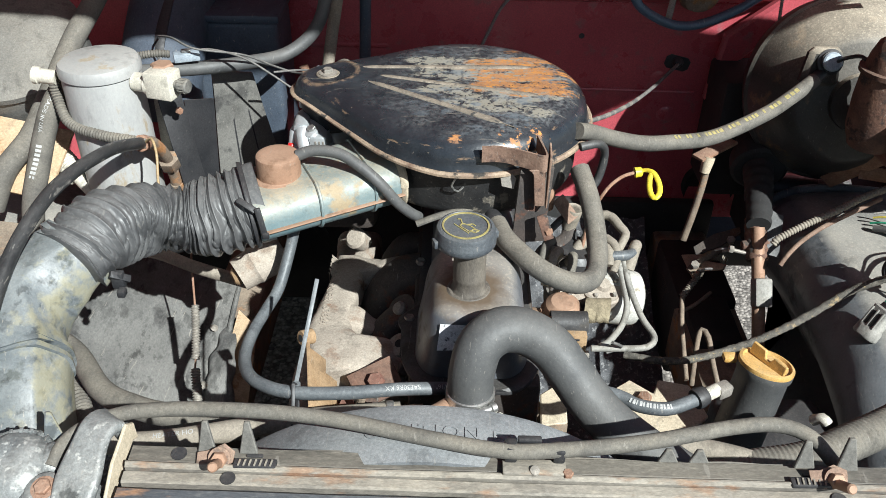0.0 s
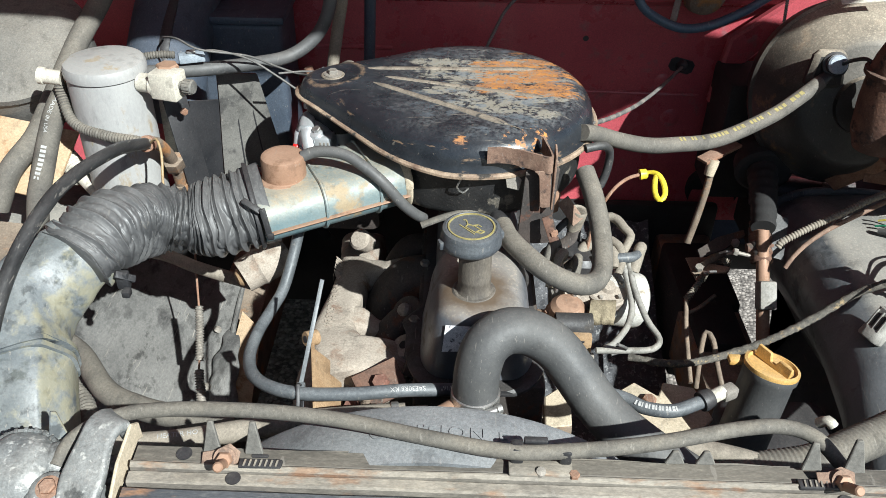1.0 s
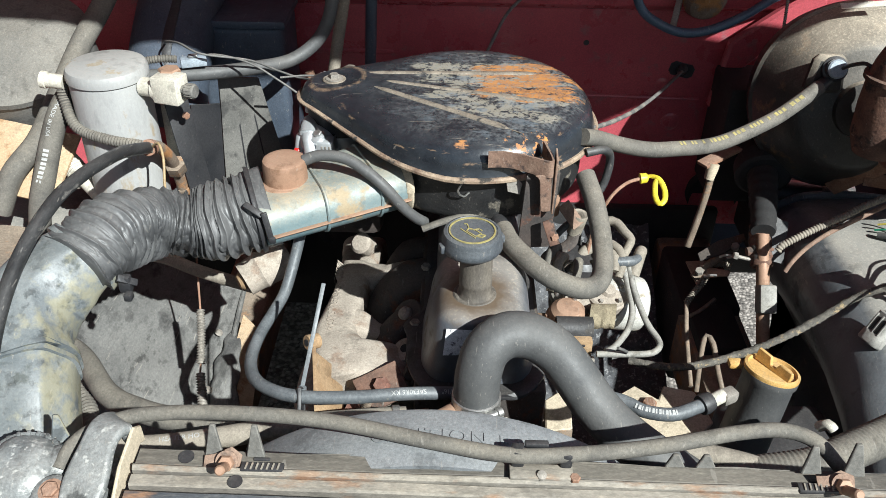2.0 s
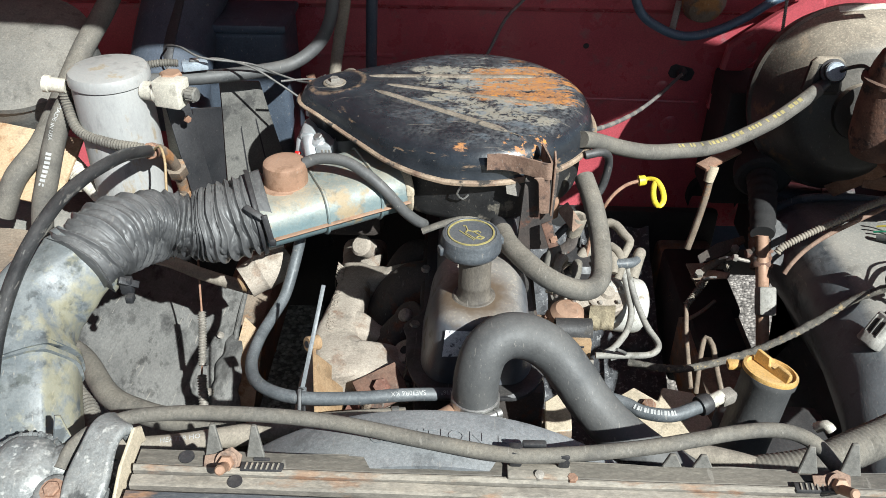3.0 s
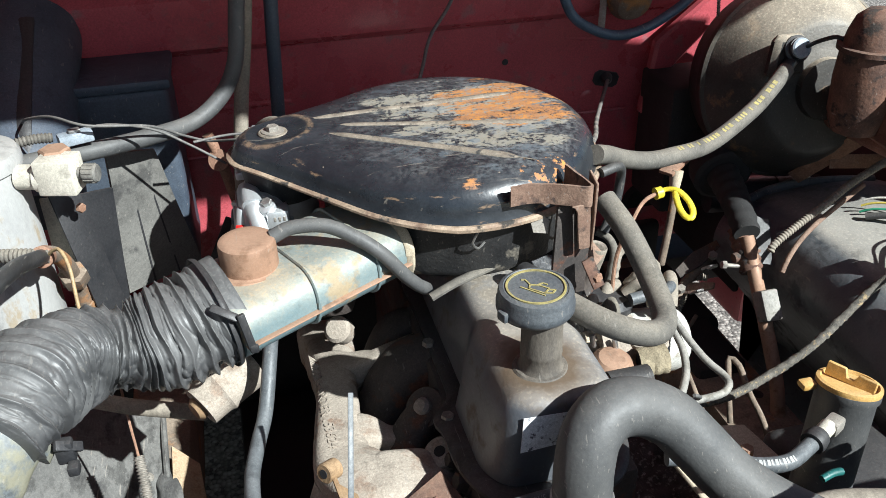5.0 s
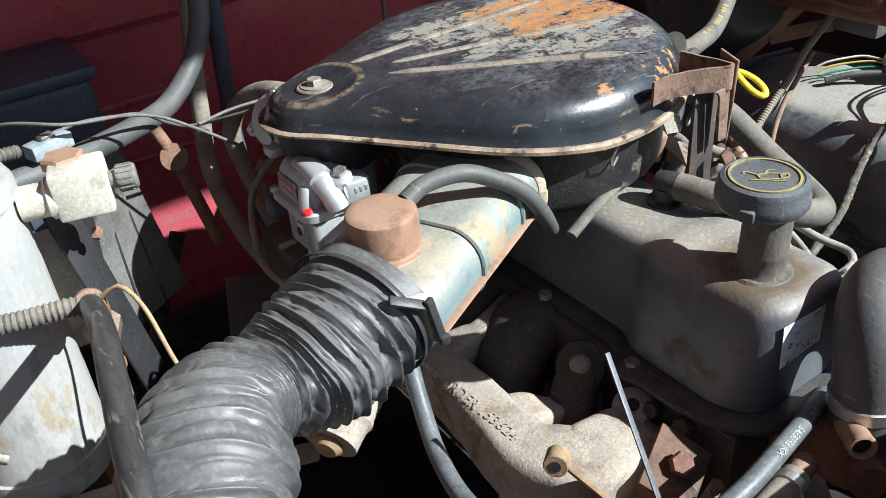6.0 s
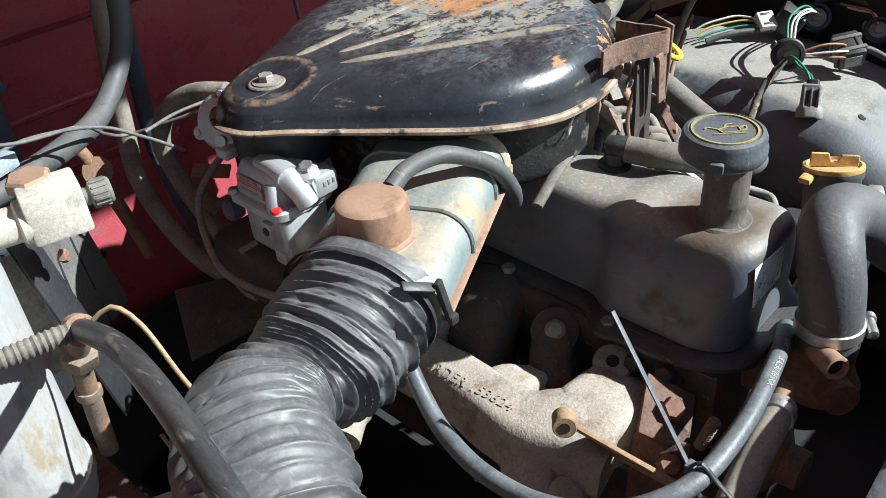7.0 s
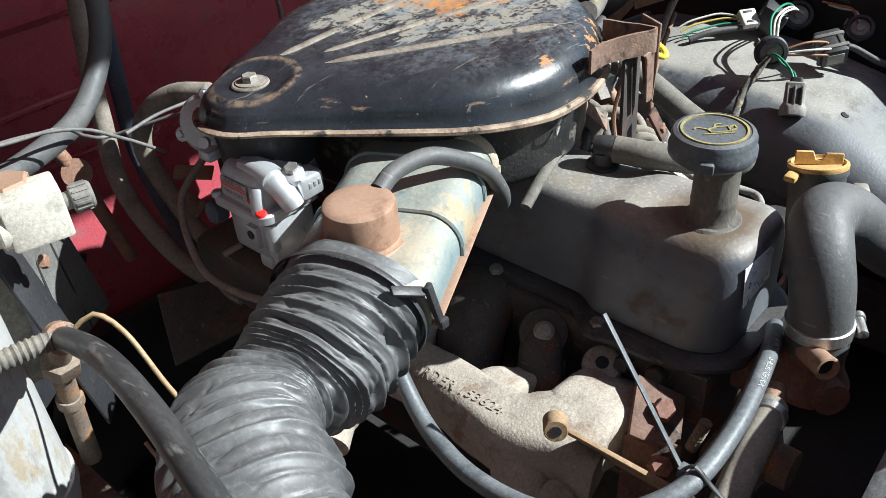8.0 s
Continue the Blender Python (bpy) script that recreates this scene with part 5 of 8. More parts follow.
    for line in sym:
        pts = [c + Matrix.Rotation(radians(-46), 3, "Z") @ Vector((x, y, 0.0266)) for x, y in line]
        bm = join(*[slab(a, b, 0.0013, 0.0012, (0, 0, 1), 0) for a, b in zip(pts, pts[1:])])
        part("symbol", bm, "yellow_ink", cap, "yellow oil-can symbol")
    # peeling paper sticker on the front
    part("sticker", sheet(((0.006, 0.7525, 0.992), (0.056, 0.7495, 0.992), (0.056, 0.7485, 0.956), (0.002, 0.7475, 0.954)), 8, 4, 0.0006, 0.0006, 4.0), "paper", t, "torn white paper sticker with dark smudges")
    part("breather_elbow", join(lathe([(0.001, 0), (0.017, 0), (0.017, 0.006), (0.012, 0.008), (0.012, 0.02), (0.001, 0.022)], (0.072, 0.938, 0.999), n=24), tube([(0.072, 0.945, 1.02), (0.075, 0.935, 1.022), (0.082, 0.915, 1.021)], 0.0125, 14)), "plastic_black", t, "black breather elbow")
    part("pipe", tube([(-0.032, 0.958, 0.998), (0.0, 0.965, 1.008), (0.04, 0.975, 1.014), (0.07, 0.985, 1.016)], 0.0062, 10, squash=(1, 0.7)), "rubber_old", t, "short dusty grey pipe")


valve_cover()


def engine():
    t = thing("engine", (0.05, 1.1, 0.5), "grimy dark inline engine block and head with rust-brown castings", "engine")
    part("head", box((-0.035, 0.752, 0.79), (0.135, 1.50, 0.892), 0.008), "block", t, "dark cylinder head")
    part("block", box((-0.02, 0.77, 0.50), (0.14, 1.50, 0.80), 0.012), "block", t)
    part("timing_cover", lathe([(0.001, -0.02), (0.09, -0.02), (0.095, 0.0), (0.095, 0.02), (0.085, 0.03), (0.001, 0.03)], (0.05, 0.765, 0.66), (0, -1, 0), 32), "block", t)
    part("water_pump", lathe([(0.001, -0.02), (0.05, -0.02), (0.055, 0.01), (0.04, 0.03), (0.022, 0.04), (0.022, 0.06), (0.001, 0.06)], (0.05, 0.745, 0.74), (0, -1, 0), 24), "rail", t, "dusty water pump")
    part("thermostat_housing", join(lathe([(0.001, -0.02), (0.034, -0.02), (0.036, -0.012), (0.030, 0.0), (0.0265, 0.012), (0.0265, 0.04), (0.001, 0.04)], (0.043, 0.692, 0.885), n=28),
                                    tube([(0.043, 0.70, 0.875), (0.044, 0.73, 0.865), (0.045, 0.77, 0.86)], 0.03, 18),
                                    lathe([(0.001, 0), (0.016, 0), (0.016, 0.02), (0.001, 0.02)], (0.025, 0.675, 0.885), (-0.6, -0.7, 0.1), 16)), "rust_red", t, "rust-red thermostat housing")
    stub = part("stub", lathe([(0.001, -0.03), (0.0105, -0.03), (0.0108, 0.0), (0.0112, 0.004), (0.0104, 0.006), (0.0088, 0.0066), (0.0080, 0.004), (0.0078, -0.006), (0.001, -0.008)], (0.006, 0.672, 0.926), (-0.62, -0.74, 0.22), 28), "rust_cap", t, "open brown pipe stub")
    part("bore", lathe([(0.001, 0), (0.0079, 0), (0.0079, 0.0015), (0.001, 0.0015)], (0.0075, 0.6735, 0.9255), (-0.62, -0.74, 0.22), 20), "black_void", stub, "dark bore of the stub")
    # lumps along the manifold side of the head
    for y, z, r in ((0.80, 0.872, 0.015), (0.835, 0.868, 0.012), (0.93, 0.872, 0.014), (1.01, 0.868, 0.014)):
        part("head_bolt", join(hexagon((-0.035, y, z), r * 0.72, 0.014, (-1, 0, 0.4)), lathe([(0.001, 0), (r, 0), (r, 0.003), (0.001, 0.003)], (-0.034, y, z), (-1, 0, 0.4), 20)), "block", t, "grimy head bolt")
    part("lifting_bracket", join(slab((-0.05, 0.79, 0.875), (-0.105, 0.765, 0.86), 0.05, 0.005, (0.1, -0.5, 0.9)), slab((-0.10, 0.768, 0.862), (-0.13, 0.755, 0.80), 0.05, 0.005, (-0.9, -0.3, 0.4))), "rust_dark", t, "rust-red cast bracket")
    for x, y, z in ((-0.075, 0.775, 0.872), (-0.112, 0.755, 0.845)):
        part("stud", hexagon((x, y, z), 0.011, 0.012, (-0.3, -0.5, 0.8)), "rust_red", t)
    part("stud_thread", tube([(-0.095, 0.735, 0.87), (-0.088, 0.728, 0.90)], 0.005, 10, 0.0008, corrugated(0.002, 0.0008)), "rail", t, "threaded stud")


engine()


def manifold():
    t = thing("exhaust_manifold", (-0.15, 0.93, 0.82), "dusty brown cast-iron exhaust manifold with raised lettering", "exhaust manifold")
    def lumpy(s, a):
        return 0.004 * noise.noise(Vector((math.cos(a) * 1.4, math.sin(a) * 1.4, s * 18)))

    def casting(pts, sizes):
        P = spline(pts, 0.006)
        n = len(P) - 1
        wh = []
        for k in range(n + 1):
            u = k / n * (len(sizes) - 1)
            i = min(int(u), len(sizes) - 2)
            a, b = sizes[i], sizes[i + 1]
            wh.append((a[0] + (b[0] - a[0]) * (u - i), a[1] + (b[1] - a[1]) * (u - i)))
        bm = sweep_box(P, wh, n=5, soft=0.27)
        for v in bm.verts:
            v.co += Vector((1, 1, 1)) * 0.0025 * noise.noise(v.co * 30)
        return bm
    bar = casting([(-0.140, 1.17, 0.80), (-0.139, 1.08, 0.822), (-0.146, 0.98, 0.834), (-0.154, 0.91, 0.837), (-0.152, 0.875, 0.839), (-0.136, 0.838, 0.845), (-0.126, 0.798, 0.842)], [(0.075, 0.07), (0.066, 0.068), (0.056, 0.066), (0.049, 0.066), (0.054, 0.066), (0.076, 0.066), (0.084, 0.060)])
    skin = BVHTree.FromBMesh(bar)
    log = part("log", bar, "cast", t, smooth=60)
    part("front_branch", casting([(-0.154, 0.842, 0.843), (-0.120, 0.834, 0.846), (-0.085, 0.830, 0.842), (-0.062, 0.830, 0.834), (-0.03, 0.832, 0.815)], [(0.062, 0.058), (0.078, 0.062), (0.086, 0.062), (0.086, 0.058), (0.06, 0.04)]), "cast", t, smooth=60)
    part("mid_branch", casting([(-0.140, 0.925, 0.836), (-0.115, 0.918, 0.836), (-0.09, 0.915, 0.828), (-0.03, 0.92, 0.815)], [(0.06, 0.06), (0.036, 0.05), (0.026, 0.04), (0.03, 0.04)]), "cast", t, smooth=60)
    part("rear_branch", casting([(-0.15, 1.055, 0.828), (-0.11, 1.045, 0.846), (-0.085, 1.035, 0.858), (-0.06, 1.04, 0.862), (-0.03, 1.05, 0.86)], [(0.08, 0.06), (0.05, 0.045), (0.03, 0.03), (0.03, 0.03), (0.03, 0.03)]), "cast", t, smooth=60)
    part("collector", tube([(-0.150, 0.86, 0.83), (-0.170, 0.845, 0.78), (-0.175, 0.85, 0.70), (-0.17, 0.86, 0.55)], (0.04, 0.036), 24, 0.008, lumpy), "cast", t, smooth=60)
    # raised letters along the top
    bm = letters("FIRING ORDER 153624", 0.016, frame_at((-0.168, 0.972, 0), (0.02, -1, 0), (0, 0, 1)), 0.0013, spacing=1.08)
    for v in bm.verts:
        top = skin.ray_cast(Vector((v.co.x, v.co.y, 1.0)), Vector((0, 0, -1)))[0]
        v.co.z += top.z if top else 0.87
    part("lettering", bm, "cast", log, "raised cast lettering")
    # stove, studs and the ochre boss with its strap
    part("stove_puck", lathe([(0.001, -0.02), (0.016, -0.02), (0.017, 0.003), (0.013, 0.007), (0.001, 0.008)], (-0.130, 1.052, 0.906), (-0.35, -0.6, 0.7), 24), "cast", t, "tan round stove cap")
    part("boss", join(lathe([(0.001, -0.009), (0.0095, -0.009), (0.0105, -0.008), (0.0105, 0.008), (0.0095, 0.009), (0.001, 0.009)], (-0.172, 0.822, 0.905), (-0.75, -0.6, 0.25), 20)), "rust_ochre", t, "ochre rusted boss with a bolt hole")
    part("bolt_hole", lathe([(0.001, -0.0096), (0.0048, -0.0096), (0.0048, 0.0096), (0.001, 0.0096)], (-0.172, 0.822, 0.905), (-0.75, -0.6, 0.25), 16), "plastic_black", t, "dark bolt hole")
    part("strap", slab((-0.152, 0.812, 0.878), (-0.134, 0.705, 0.856), 0.060, 0.003, (0.85, 0.1, 0.55)), "rust_ochre", t, "ochre rusted steel strap")
    part("strap_edge", slab((-0.169, 0.812, 0.903), (-0.152, 0.705, 0.881), 0.004, 0.005, (-1, 0.1, 0.1)), "rust_ochre", t, "rusty top edge of the strap")
    ear = part("ear", lathe([(0.001, -0.012), (0.019, -0.012), (0.020, -0.002), (0.0185, 0.004), (0.0165, 0.005), (0.001, 0.005)], (-0.050, 0.853, 0.866), (-0.35, -0.2, 0.9), 24), "cast", t, "round cast ear with a bolt hole")
    part("hole", lathe([(0.001, 0), (0.0065, 0), (0.0065, 0.0008), (0.001, 0.0008)], (-0.0518, 0.852, 0.8706), (-0.35, -0.2, 0.9), 18), "black_void", ear, "dark bolt hole")
    part("step", box((-0.172, 0.838, 0.852), (-0.150, 0.862, 0.872), 0.004), "cast", t, "cast step")
    part("ball_stud", lathe([(0.001, 0), (0.012, 0), (0.017, 0.006), (0.018, 0.014), (0.013, 0.022), (0.001, 0.026)], (-0.166, 0.822, 0.818), (-0.7, -0.55, 0.35), 20), "cast", t)


manifold()


def intake_runners():
    t = thing("intake_manifold", (-0.1, 1.0, 0.88), "dark grimy intake manifold runners", "intake manifold")
    def rough(s, a):
        return 0.003 * noise.noise(Vector((math.cos(a) * 1.5, math.sin(a) * 1.5, s * 30)))
    part("runner", tube([(-0.025, 1.012, 0.862), (-0.050, 1.010, 0.858), (-0.072, 1.004, 0.838), (-0.088, 0.995, 0.80), (-0.09, 0.99, 0.76)], (0.040, 0.034), 24, 0.005, rough), "block", t)
    part("runner", tube([(-0.03, 1.09, 0.865), (-0.055, 1.085, 0.862), (-0.075, 1.075, 0.83), (-0.085, 1.07, 0.78)], (0.026, 0.024), 20, 0.005, rough), "block", t)
    part("clamp_arm", tube([(-0.045, 0.924, 0.862), (-0.062, 0.916, 0.852), (-0.080, 0.906, 0.828), (-0.088, 0.90, 0.79)], (0.022, 0.026), 20, 0.004, rough), "block", t, "grimy cast clamp arm")
    part("clamp_washer", lathe([(0.001, 0), (0.024, 0), (0.0255, 0.003), (0.024, 0.006), (0.017, 0.007), (0.001, 0.007)], (-0.050, 0.922, 0.870), (-0.55, -0.35, 0.75), 26), "block", t, "thick round washer")
    part("clamp_bolt", lathe([(0.001, 0), (0.011, 0), (0.0105, 0.005), (0.007, 0.009), (0.001, 0.010)], (-0.054, 0.919, 0.876), (-0.55, -0.35, 0.75), 16), "steel_dull", t, "worn bolt head")
    part("plenum", box((-0.235, 1.08, 0.90), (-0.10, 1.24, 0.965), 0.015), "block", t)
    part("heat_stove", tube([(-0.300, 0.980, 0.884), (-0.284, 0.990, 0.890), (-0.262, 1.002, 0.898), (-0.245, 1.017, 0.90)], (0.026, 0.029), 24, 0.003, lambda s, a: 0.0025 * math.exp(-((s - 0.03) / 0.004) ** 2)), "cast", t, "dusty tan stove pipe elbow")
    part("stove_plug", lathe([(0.001, 0), (0.013, 0), (0.0145, 0.004), (0.010, 0.009), (0.001, 0.010)], (-0.300, 0.980, 0.884), (-0.8, -0.55, -0.15), 24), "rust_ochre", t, "ochre stained plug")


intake_runners()


def carburettor():
    t = thing("carburettor", (-0.19, 1.14, 0.97), "bright cast alloy carburettor with a red seal", "carburettor")
    cx, cy = -0.192, 1.148
    rings = []
    for z, g in ((1.026, 0.0), (1.034, 0.0), (1.052, -0.002), (1.060, -0.005), (1.065, -0.010), (1.067, -0.018)):
        rings.append([Vector((cx + x, cy + y - 0.1 * (z - 1.026), z - (0.012 * max(x + 0.0, 0) / 0.03 if z > 1.055 else 0))) for x, y in rounded(0.066 + 2 * g, 0.074 + 2 * g, 0.013, 5)])
    part("bowl", loft(rings), "alloy", t, "cast alloy float bowl")
    part("bowl_flange", loft([[Vector((cx - 0.001 + x, cy - 0.002 + y, z)) for x, y in rounded(0.078 + 2 * g, 0.090 + 2 * g, 0.014, 5)] for z, g in ((1.015, -0.001), (1.016, 0.0), (1.024, 0.0), (1.026, -0.002))]), "alloy", t, "bowl flange")
    part("bridge", sweep_box([Vector((-0.206, 1.150, 1.064)), Vector((-0.205, 1.125, 1.063)), Vector((-0.2045, 1.110, 1.058))], [(0.022, 0.014), (0.026, 0.018), (0.026, 0.020)], n=4), "alloy", t)
    part("spout", tube([(-0.204, 1.122, 1.056), (-0.202, 1.108, 1.050), (-0.1995, 1.098, 1.038), (-0.198, 1.093, 1.028)], (0.0135, 0.0115), 18, 0.003, None, True), "alloy", t, "curved alloy spout")
    part("lug", join(box((-0.190, 1.086, 1.030), (-0.160, 1.112, 1.056), 0.005), lathe([(0.001, 0), (0.012, 0), (0.012, 0.010), (0.009, 0.012), (0.001, 0.012)], (-0.185, 1.103, 1.050), (-0.3, -0.3, 1), 20)), "alloy", t, "bolted lug")
    part("lug_mark", join(*[box((-0.181 + 0.006 * k, 1.0852, 1.042), (-0.178 + 0.006 * k, 1.0868, 1.048), 0.0004) for k in range(3)]), "steel_dull", t, "raised casting marks")
    part("screw", join(hexagon((-0.186, 1.102, 1.061), 0.0075, 0.006, (-0.3, -0.3, 1)), lathe([(0.001, 0), (0.0095, 0), (0.0095, 0.0015), (0.001, 0.0015)], (-0.1855, 1.1025, 1.060), (-0.3, -0.3, 1), 18)), "steel", t)
    for p in ((-0.227, 1.182, 1.024), (-0.180, 1.098, 1.024), (-0.160, 1.186, 1.024)):
        part("screw", lathe([(0.001, 0), (0.0062, 0), (0.0062, 0.003), (0.0045, 0.0055), (0.001, 0.006)], p, (0, 0, 1), 14), "steel", t)
    part("post", lathe([(0.001, 0), (0.0085, 0), (0.0075, 0.026), (0.006, 0.030), (0.001, 0.031)], (-0.2225, 1.118, 1.022), (0.12, 0.08, 1), 16), "alloy", t, "cast corner post")
    part("seal", lathe([(0.001, 0), (0.0058, 0), (0.0062, 0.002), (0.0045, 0.004), (0.001, 0.0045)], (-0.2245, 1.112, 1.026), (-0.35, -0.35, 0.85), 14), "red_dot", t, "red paint seal")
    part("seal", lathe([(0.001, 0), (0.0030, 0), (0.0030, 0.0012), (0.001, 0.0015)], (-0.2262, 1.124, 1.037), (-1, -0.2, 0.1), 14), "red_dot", t, "red paint mark")
    m = frame_at((-0.2255, 1.150, 1.042), (0, -1, 0), (-1, 0, 0.08))
    label = part("label", plate([(-0.021, -0.009), (0.021, -0.009), (0.021, 0.009), (-0.021, 0.009)], 0.0006, m, 0), "white_ink", t, "small white label with red lines")
    for y in (0.0, 0.0028):
        part("bar", plate([(-0.021, y), (0.021, y), (0.021, y + 0.0012), (-0.021, y + 0.0012)], 0.0009, m, 0), "red_dot", label, "red printed bar")
    part("bar", join(*[plate([(-0.016 + 0.0045 * k, y), (-0.013 + 0.0045 * k, y), (-0.013 + 0.0045 * k, y + 0.003), (-0.016 + 0.0045 * k, y + 0.003)], 0.0008, m, 0) for k in range(7) for y in (-0.0065, 0.0052)]), "steel_dull", label, "grey printed bars")
    # lower body with its ports
    part("body", join(box((-0.222, 1.105, 0.962), (-0.165, 1.178, 1.016), 0.006), box((-0.228, 1.125, 0.978), (-0.215, 1.142, 1.004), 0.003), box((-0.226, 1.112, 0.955), (-0.206, 1.132, 0.972), 0.004),
                      lathe([(0.001, 0), (0.008, 0), (0.008, 0.03), (0.006, 0.033), (0.001, 0.033)], (-0.218, 1.112, 1.012), (0, 0, -1), 14)), "alloy", t)
    part("port", lathe([(0.001, 0), (0.005, 0), (0.005, 0.0012), (0.001, 0.0012)], (-0.228, 1.134, 0.994), (-1, 0, 0), 14), "plastic_black", t, "dark drilled port")
    part("valve", lathe([(0.001, 0), (0.0115, 0), (0.0125, 0.004), (0.0125, 0.014), (0.010, 0.017), (0.001, 0.018)], (-0.219, 1.190, 1.000), (-0.9, 0.1, 0.1), 18), "plastic_navy", t, "blue-grey inlet valve")
    part("pin", tube([(-0.215, 1.18, 0.955), (-0.235, 1.187, 0.950)], 0.0035, 10), "steel_dull", t, "small steel pin")
    part("throat", lathe([(0.001, -0.04), (0.040, -0.04), (0.042, -0.02), (0.038, 0.0), (0.038, 0.010), (0.034, 0.012), (0.034, 0.03), (0.001, 0.03)], (-0.158, 1.165, 1.04), n=32), "alloy", t)
    part("choke_housing", join(lathe([(0.001, 0), (0.029, 0), (0.031, 0.004), (0.031, 0.016), (0.026, 0.022), (0.001, 0.024)], (-0.186, 1.225, 1.078), (-0.8, -0.35, 0.35), 28), box((-0.222, 1.19, 1.055), (-0.196, 1.21, 1.067), 0.003), lathe([(0.001, 0), (0.006, 0), (0.006, 0.006), (0.001, 0.006)], (-0.215, 1.20, 1.075), (-0.8, -0.5, 0.3), 10)), "alloy", t, "round alloy choke housing")
    for ang in (20, 140, 260):
        q = Vector((0, 0, 1)).rotation_difference(Vector((-0.8, -0.35, 0.35)).normalized())
        p = Vector((-0.186, 1.225, 1.078)) + q @ Vector((0.030 * math.cos(radians(ang)), 0.030 * math.sin(radians(ang)), 0.012))
        part("choke_lug", join(lathe([(0.001, -0.006), (0.008, -0.006), (0.008, 0.006), (0.006, 0.008), (0.001, 0.008)], p, (-0.8, -0.35, 0.35), 14), hexagon(p + Vector((-0.006, -0.003, 0.003)), 0.0045, 0.005, (-0.8, -0.35, 0.35))), "alloy", t, "screw lug of the choke housing")


HOME = Matrix.Translation((-0.202, 1.124, 1.041)) @ Matrix.Scale(0.91, 4) @ Matrix.Translation((0.197, -1.132, -1.030))
carburettor()
HOME = Matrix()


# ---- hoses, pipes and wires ----
def hose(name, pts, r, mat, label, category="hose", n=14, step=0.008, relief=None, hollow=False, group=""):
    c = Vector(pts[len(pts) // 2])
    return solo(name, tube(pts, r, n, step, relief, hollow), mat, c, label, category, group, smooth=60)


RAD = [(0.043, 0.692, 0.912), (0.043, 0.694, 0.945), (0.045, 0.699, 0.975), (0.054, 0.709, 1.000), (0.076, 0.720, 1.012), (0.105, 0.722, 1.009), (0.134, 0.714, 0.994), (0.156, 0.700, 0.971),
       (0.182, 0.680, 0.942), (0.208, 0.660, 0.924), (0.248, 0.636, 0.905), (0.30, 0.615, 0.88)]
rad = thing("radiator_hose", (0.1, 0.71, 0.92), "thick black rubber upper radiator hose in an arch", "radiator hose")
part("hose", tube(RAD, 0.0272, 32, 0.005), "rubber_rad", rad, smooth=60)
clamp_band((0.0432, 0.6935, 0.936), (0.01, 0.06, 1), 0.0276, rad, -60, 0.013)
part("crust", join(*[lathe([(0.001, 0), (0.008, 0.001), (0.006, 0.006), (0.001, 0.008)], (0.062 + 0.005 * k, 0.668 + 0.004 * (k % 2), 0.93 - 0.004 * k), (0.3, -1, 0.4), 8) for k in range(4)]), "white_plastic", rad, "chalky white coolant crust")

PCV = [(0.078, 0.928, 1.021), (0.092, 0.888, 1.019), (0.134, 0.842, 1.008), (0.178, 0.838, 0.992), (0.206, 0.866, 0.987), (0.213, 0.92, 1.005), (0.206, 0.972, 1.037), (0.195, 1.015, 1.058)]
hose("breather_hose", PCV, 0.0138, "rubber_old", "dusty grey-brown rubber breather hose", n=20)

FUEL = [(-0.205, 0.995, 0.985), (-0.216, 0.968, 0.940), (-0.228, 0.930, 0.903), (-0.240, 0.892, 0.893), (-0.249, 0.845, 0.893), (-0.248, 0.790, 0.900), (-0.232, 0.742, 0.912), (-0.202, 0.712, 0.921), (-0.162, 0.698, 0.926), (-0.10, 0.699, 0.927), (-0.04, 0.708, 0.926), (0.02, 0.722, 0.915), (0.06, 0.735, 0.90)]
fuel = thing("fuel_hose", (-0.2, 0.75, 0.9), "blue-black rubber fuel hose with printed white lettering", "fuel hose")
fh = part("hose", tube(FUEL, 0.0082, 16, 0.006), "rubber_new", fuel, smooth=60)
part("print", print_on(letters("SAE30R6 KX", 0.0078, Matrix.Translation((0, -0.003, 0)), 0.0001, "LEFT"), FUEL, 0.0082, 0.538, 35, -1), "white_ink", fh, "white printed lettering")
part("print", print_on(letters("5/16\"", 0.0078, Matrix.Translation((0, -0.003, 0)), 0.0001, "LEFT"), FUEL, 0.0082, 0.573, 35, -1), "white_ink", fh, "white printed lettering")

HEATER = [(-0.40, 0.642, 0.893), (-0.345, 0.640, 0.897), (-0.294, 0.645, 0.900), (-0.235, 0.658, 0.902), (-0.181, 0.672, 0.903), (-0.120, 0.682, 0.903), (-0.075, 0.688, 0.903), (-0.040, 0.693, 0.902)]
hh = thing("heater_hose", (-0.2, 0.67, 0.89), "dusty tan-grey rubber heater hose with a clamp", "heater hose")
part("hose", tube(HEATER, 0.0132, 20, 0.008), "rubber_tan", hh, smooth=60)
part("print", print_on(letters("HEATER HO", 0.0085, Matrix.Translation((0, -0.003, 0)), 0.0001, "LEFT"), HEATER, 0.0132, 0.079, 12), "white_ink", bpy.data.objects["heater_hose"].children[0], "white printed lettering")
clamp_band((-0.052, 0.691, 0.9025), (1, 0.13, 0), 0.0135, hh, 30, 0.010)
part("fitting", lathe([(0.001, 0), (0.010, 0), (0.010, 0.03), (0.001, 0.03)], (-0.042, 0.694, 0.898), (1, 0.25, -0.1), 16), "rust", hh, "rusty hose fitting")

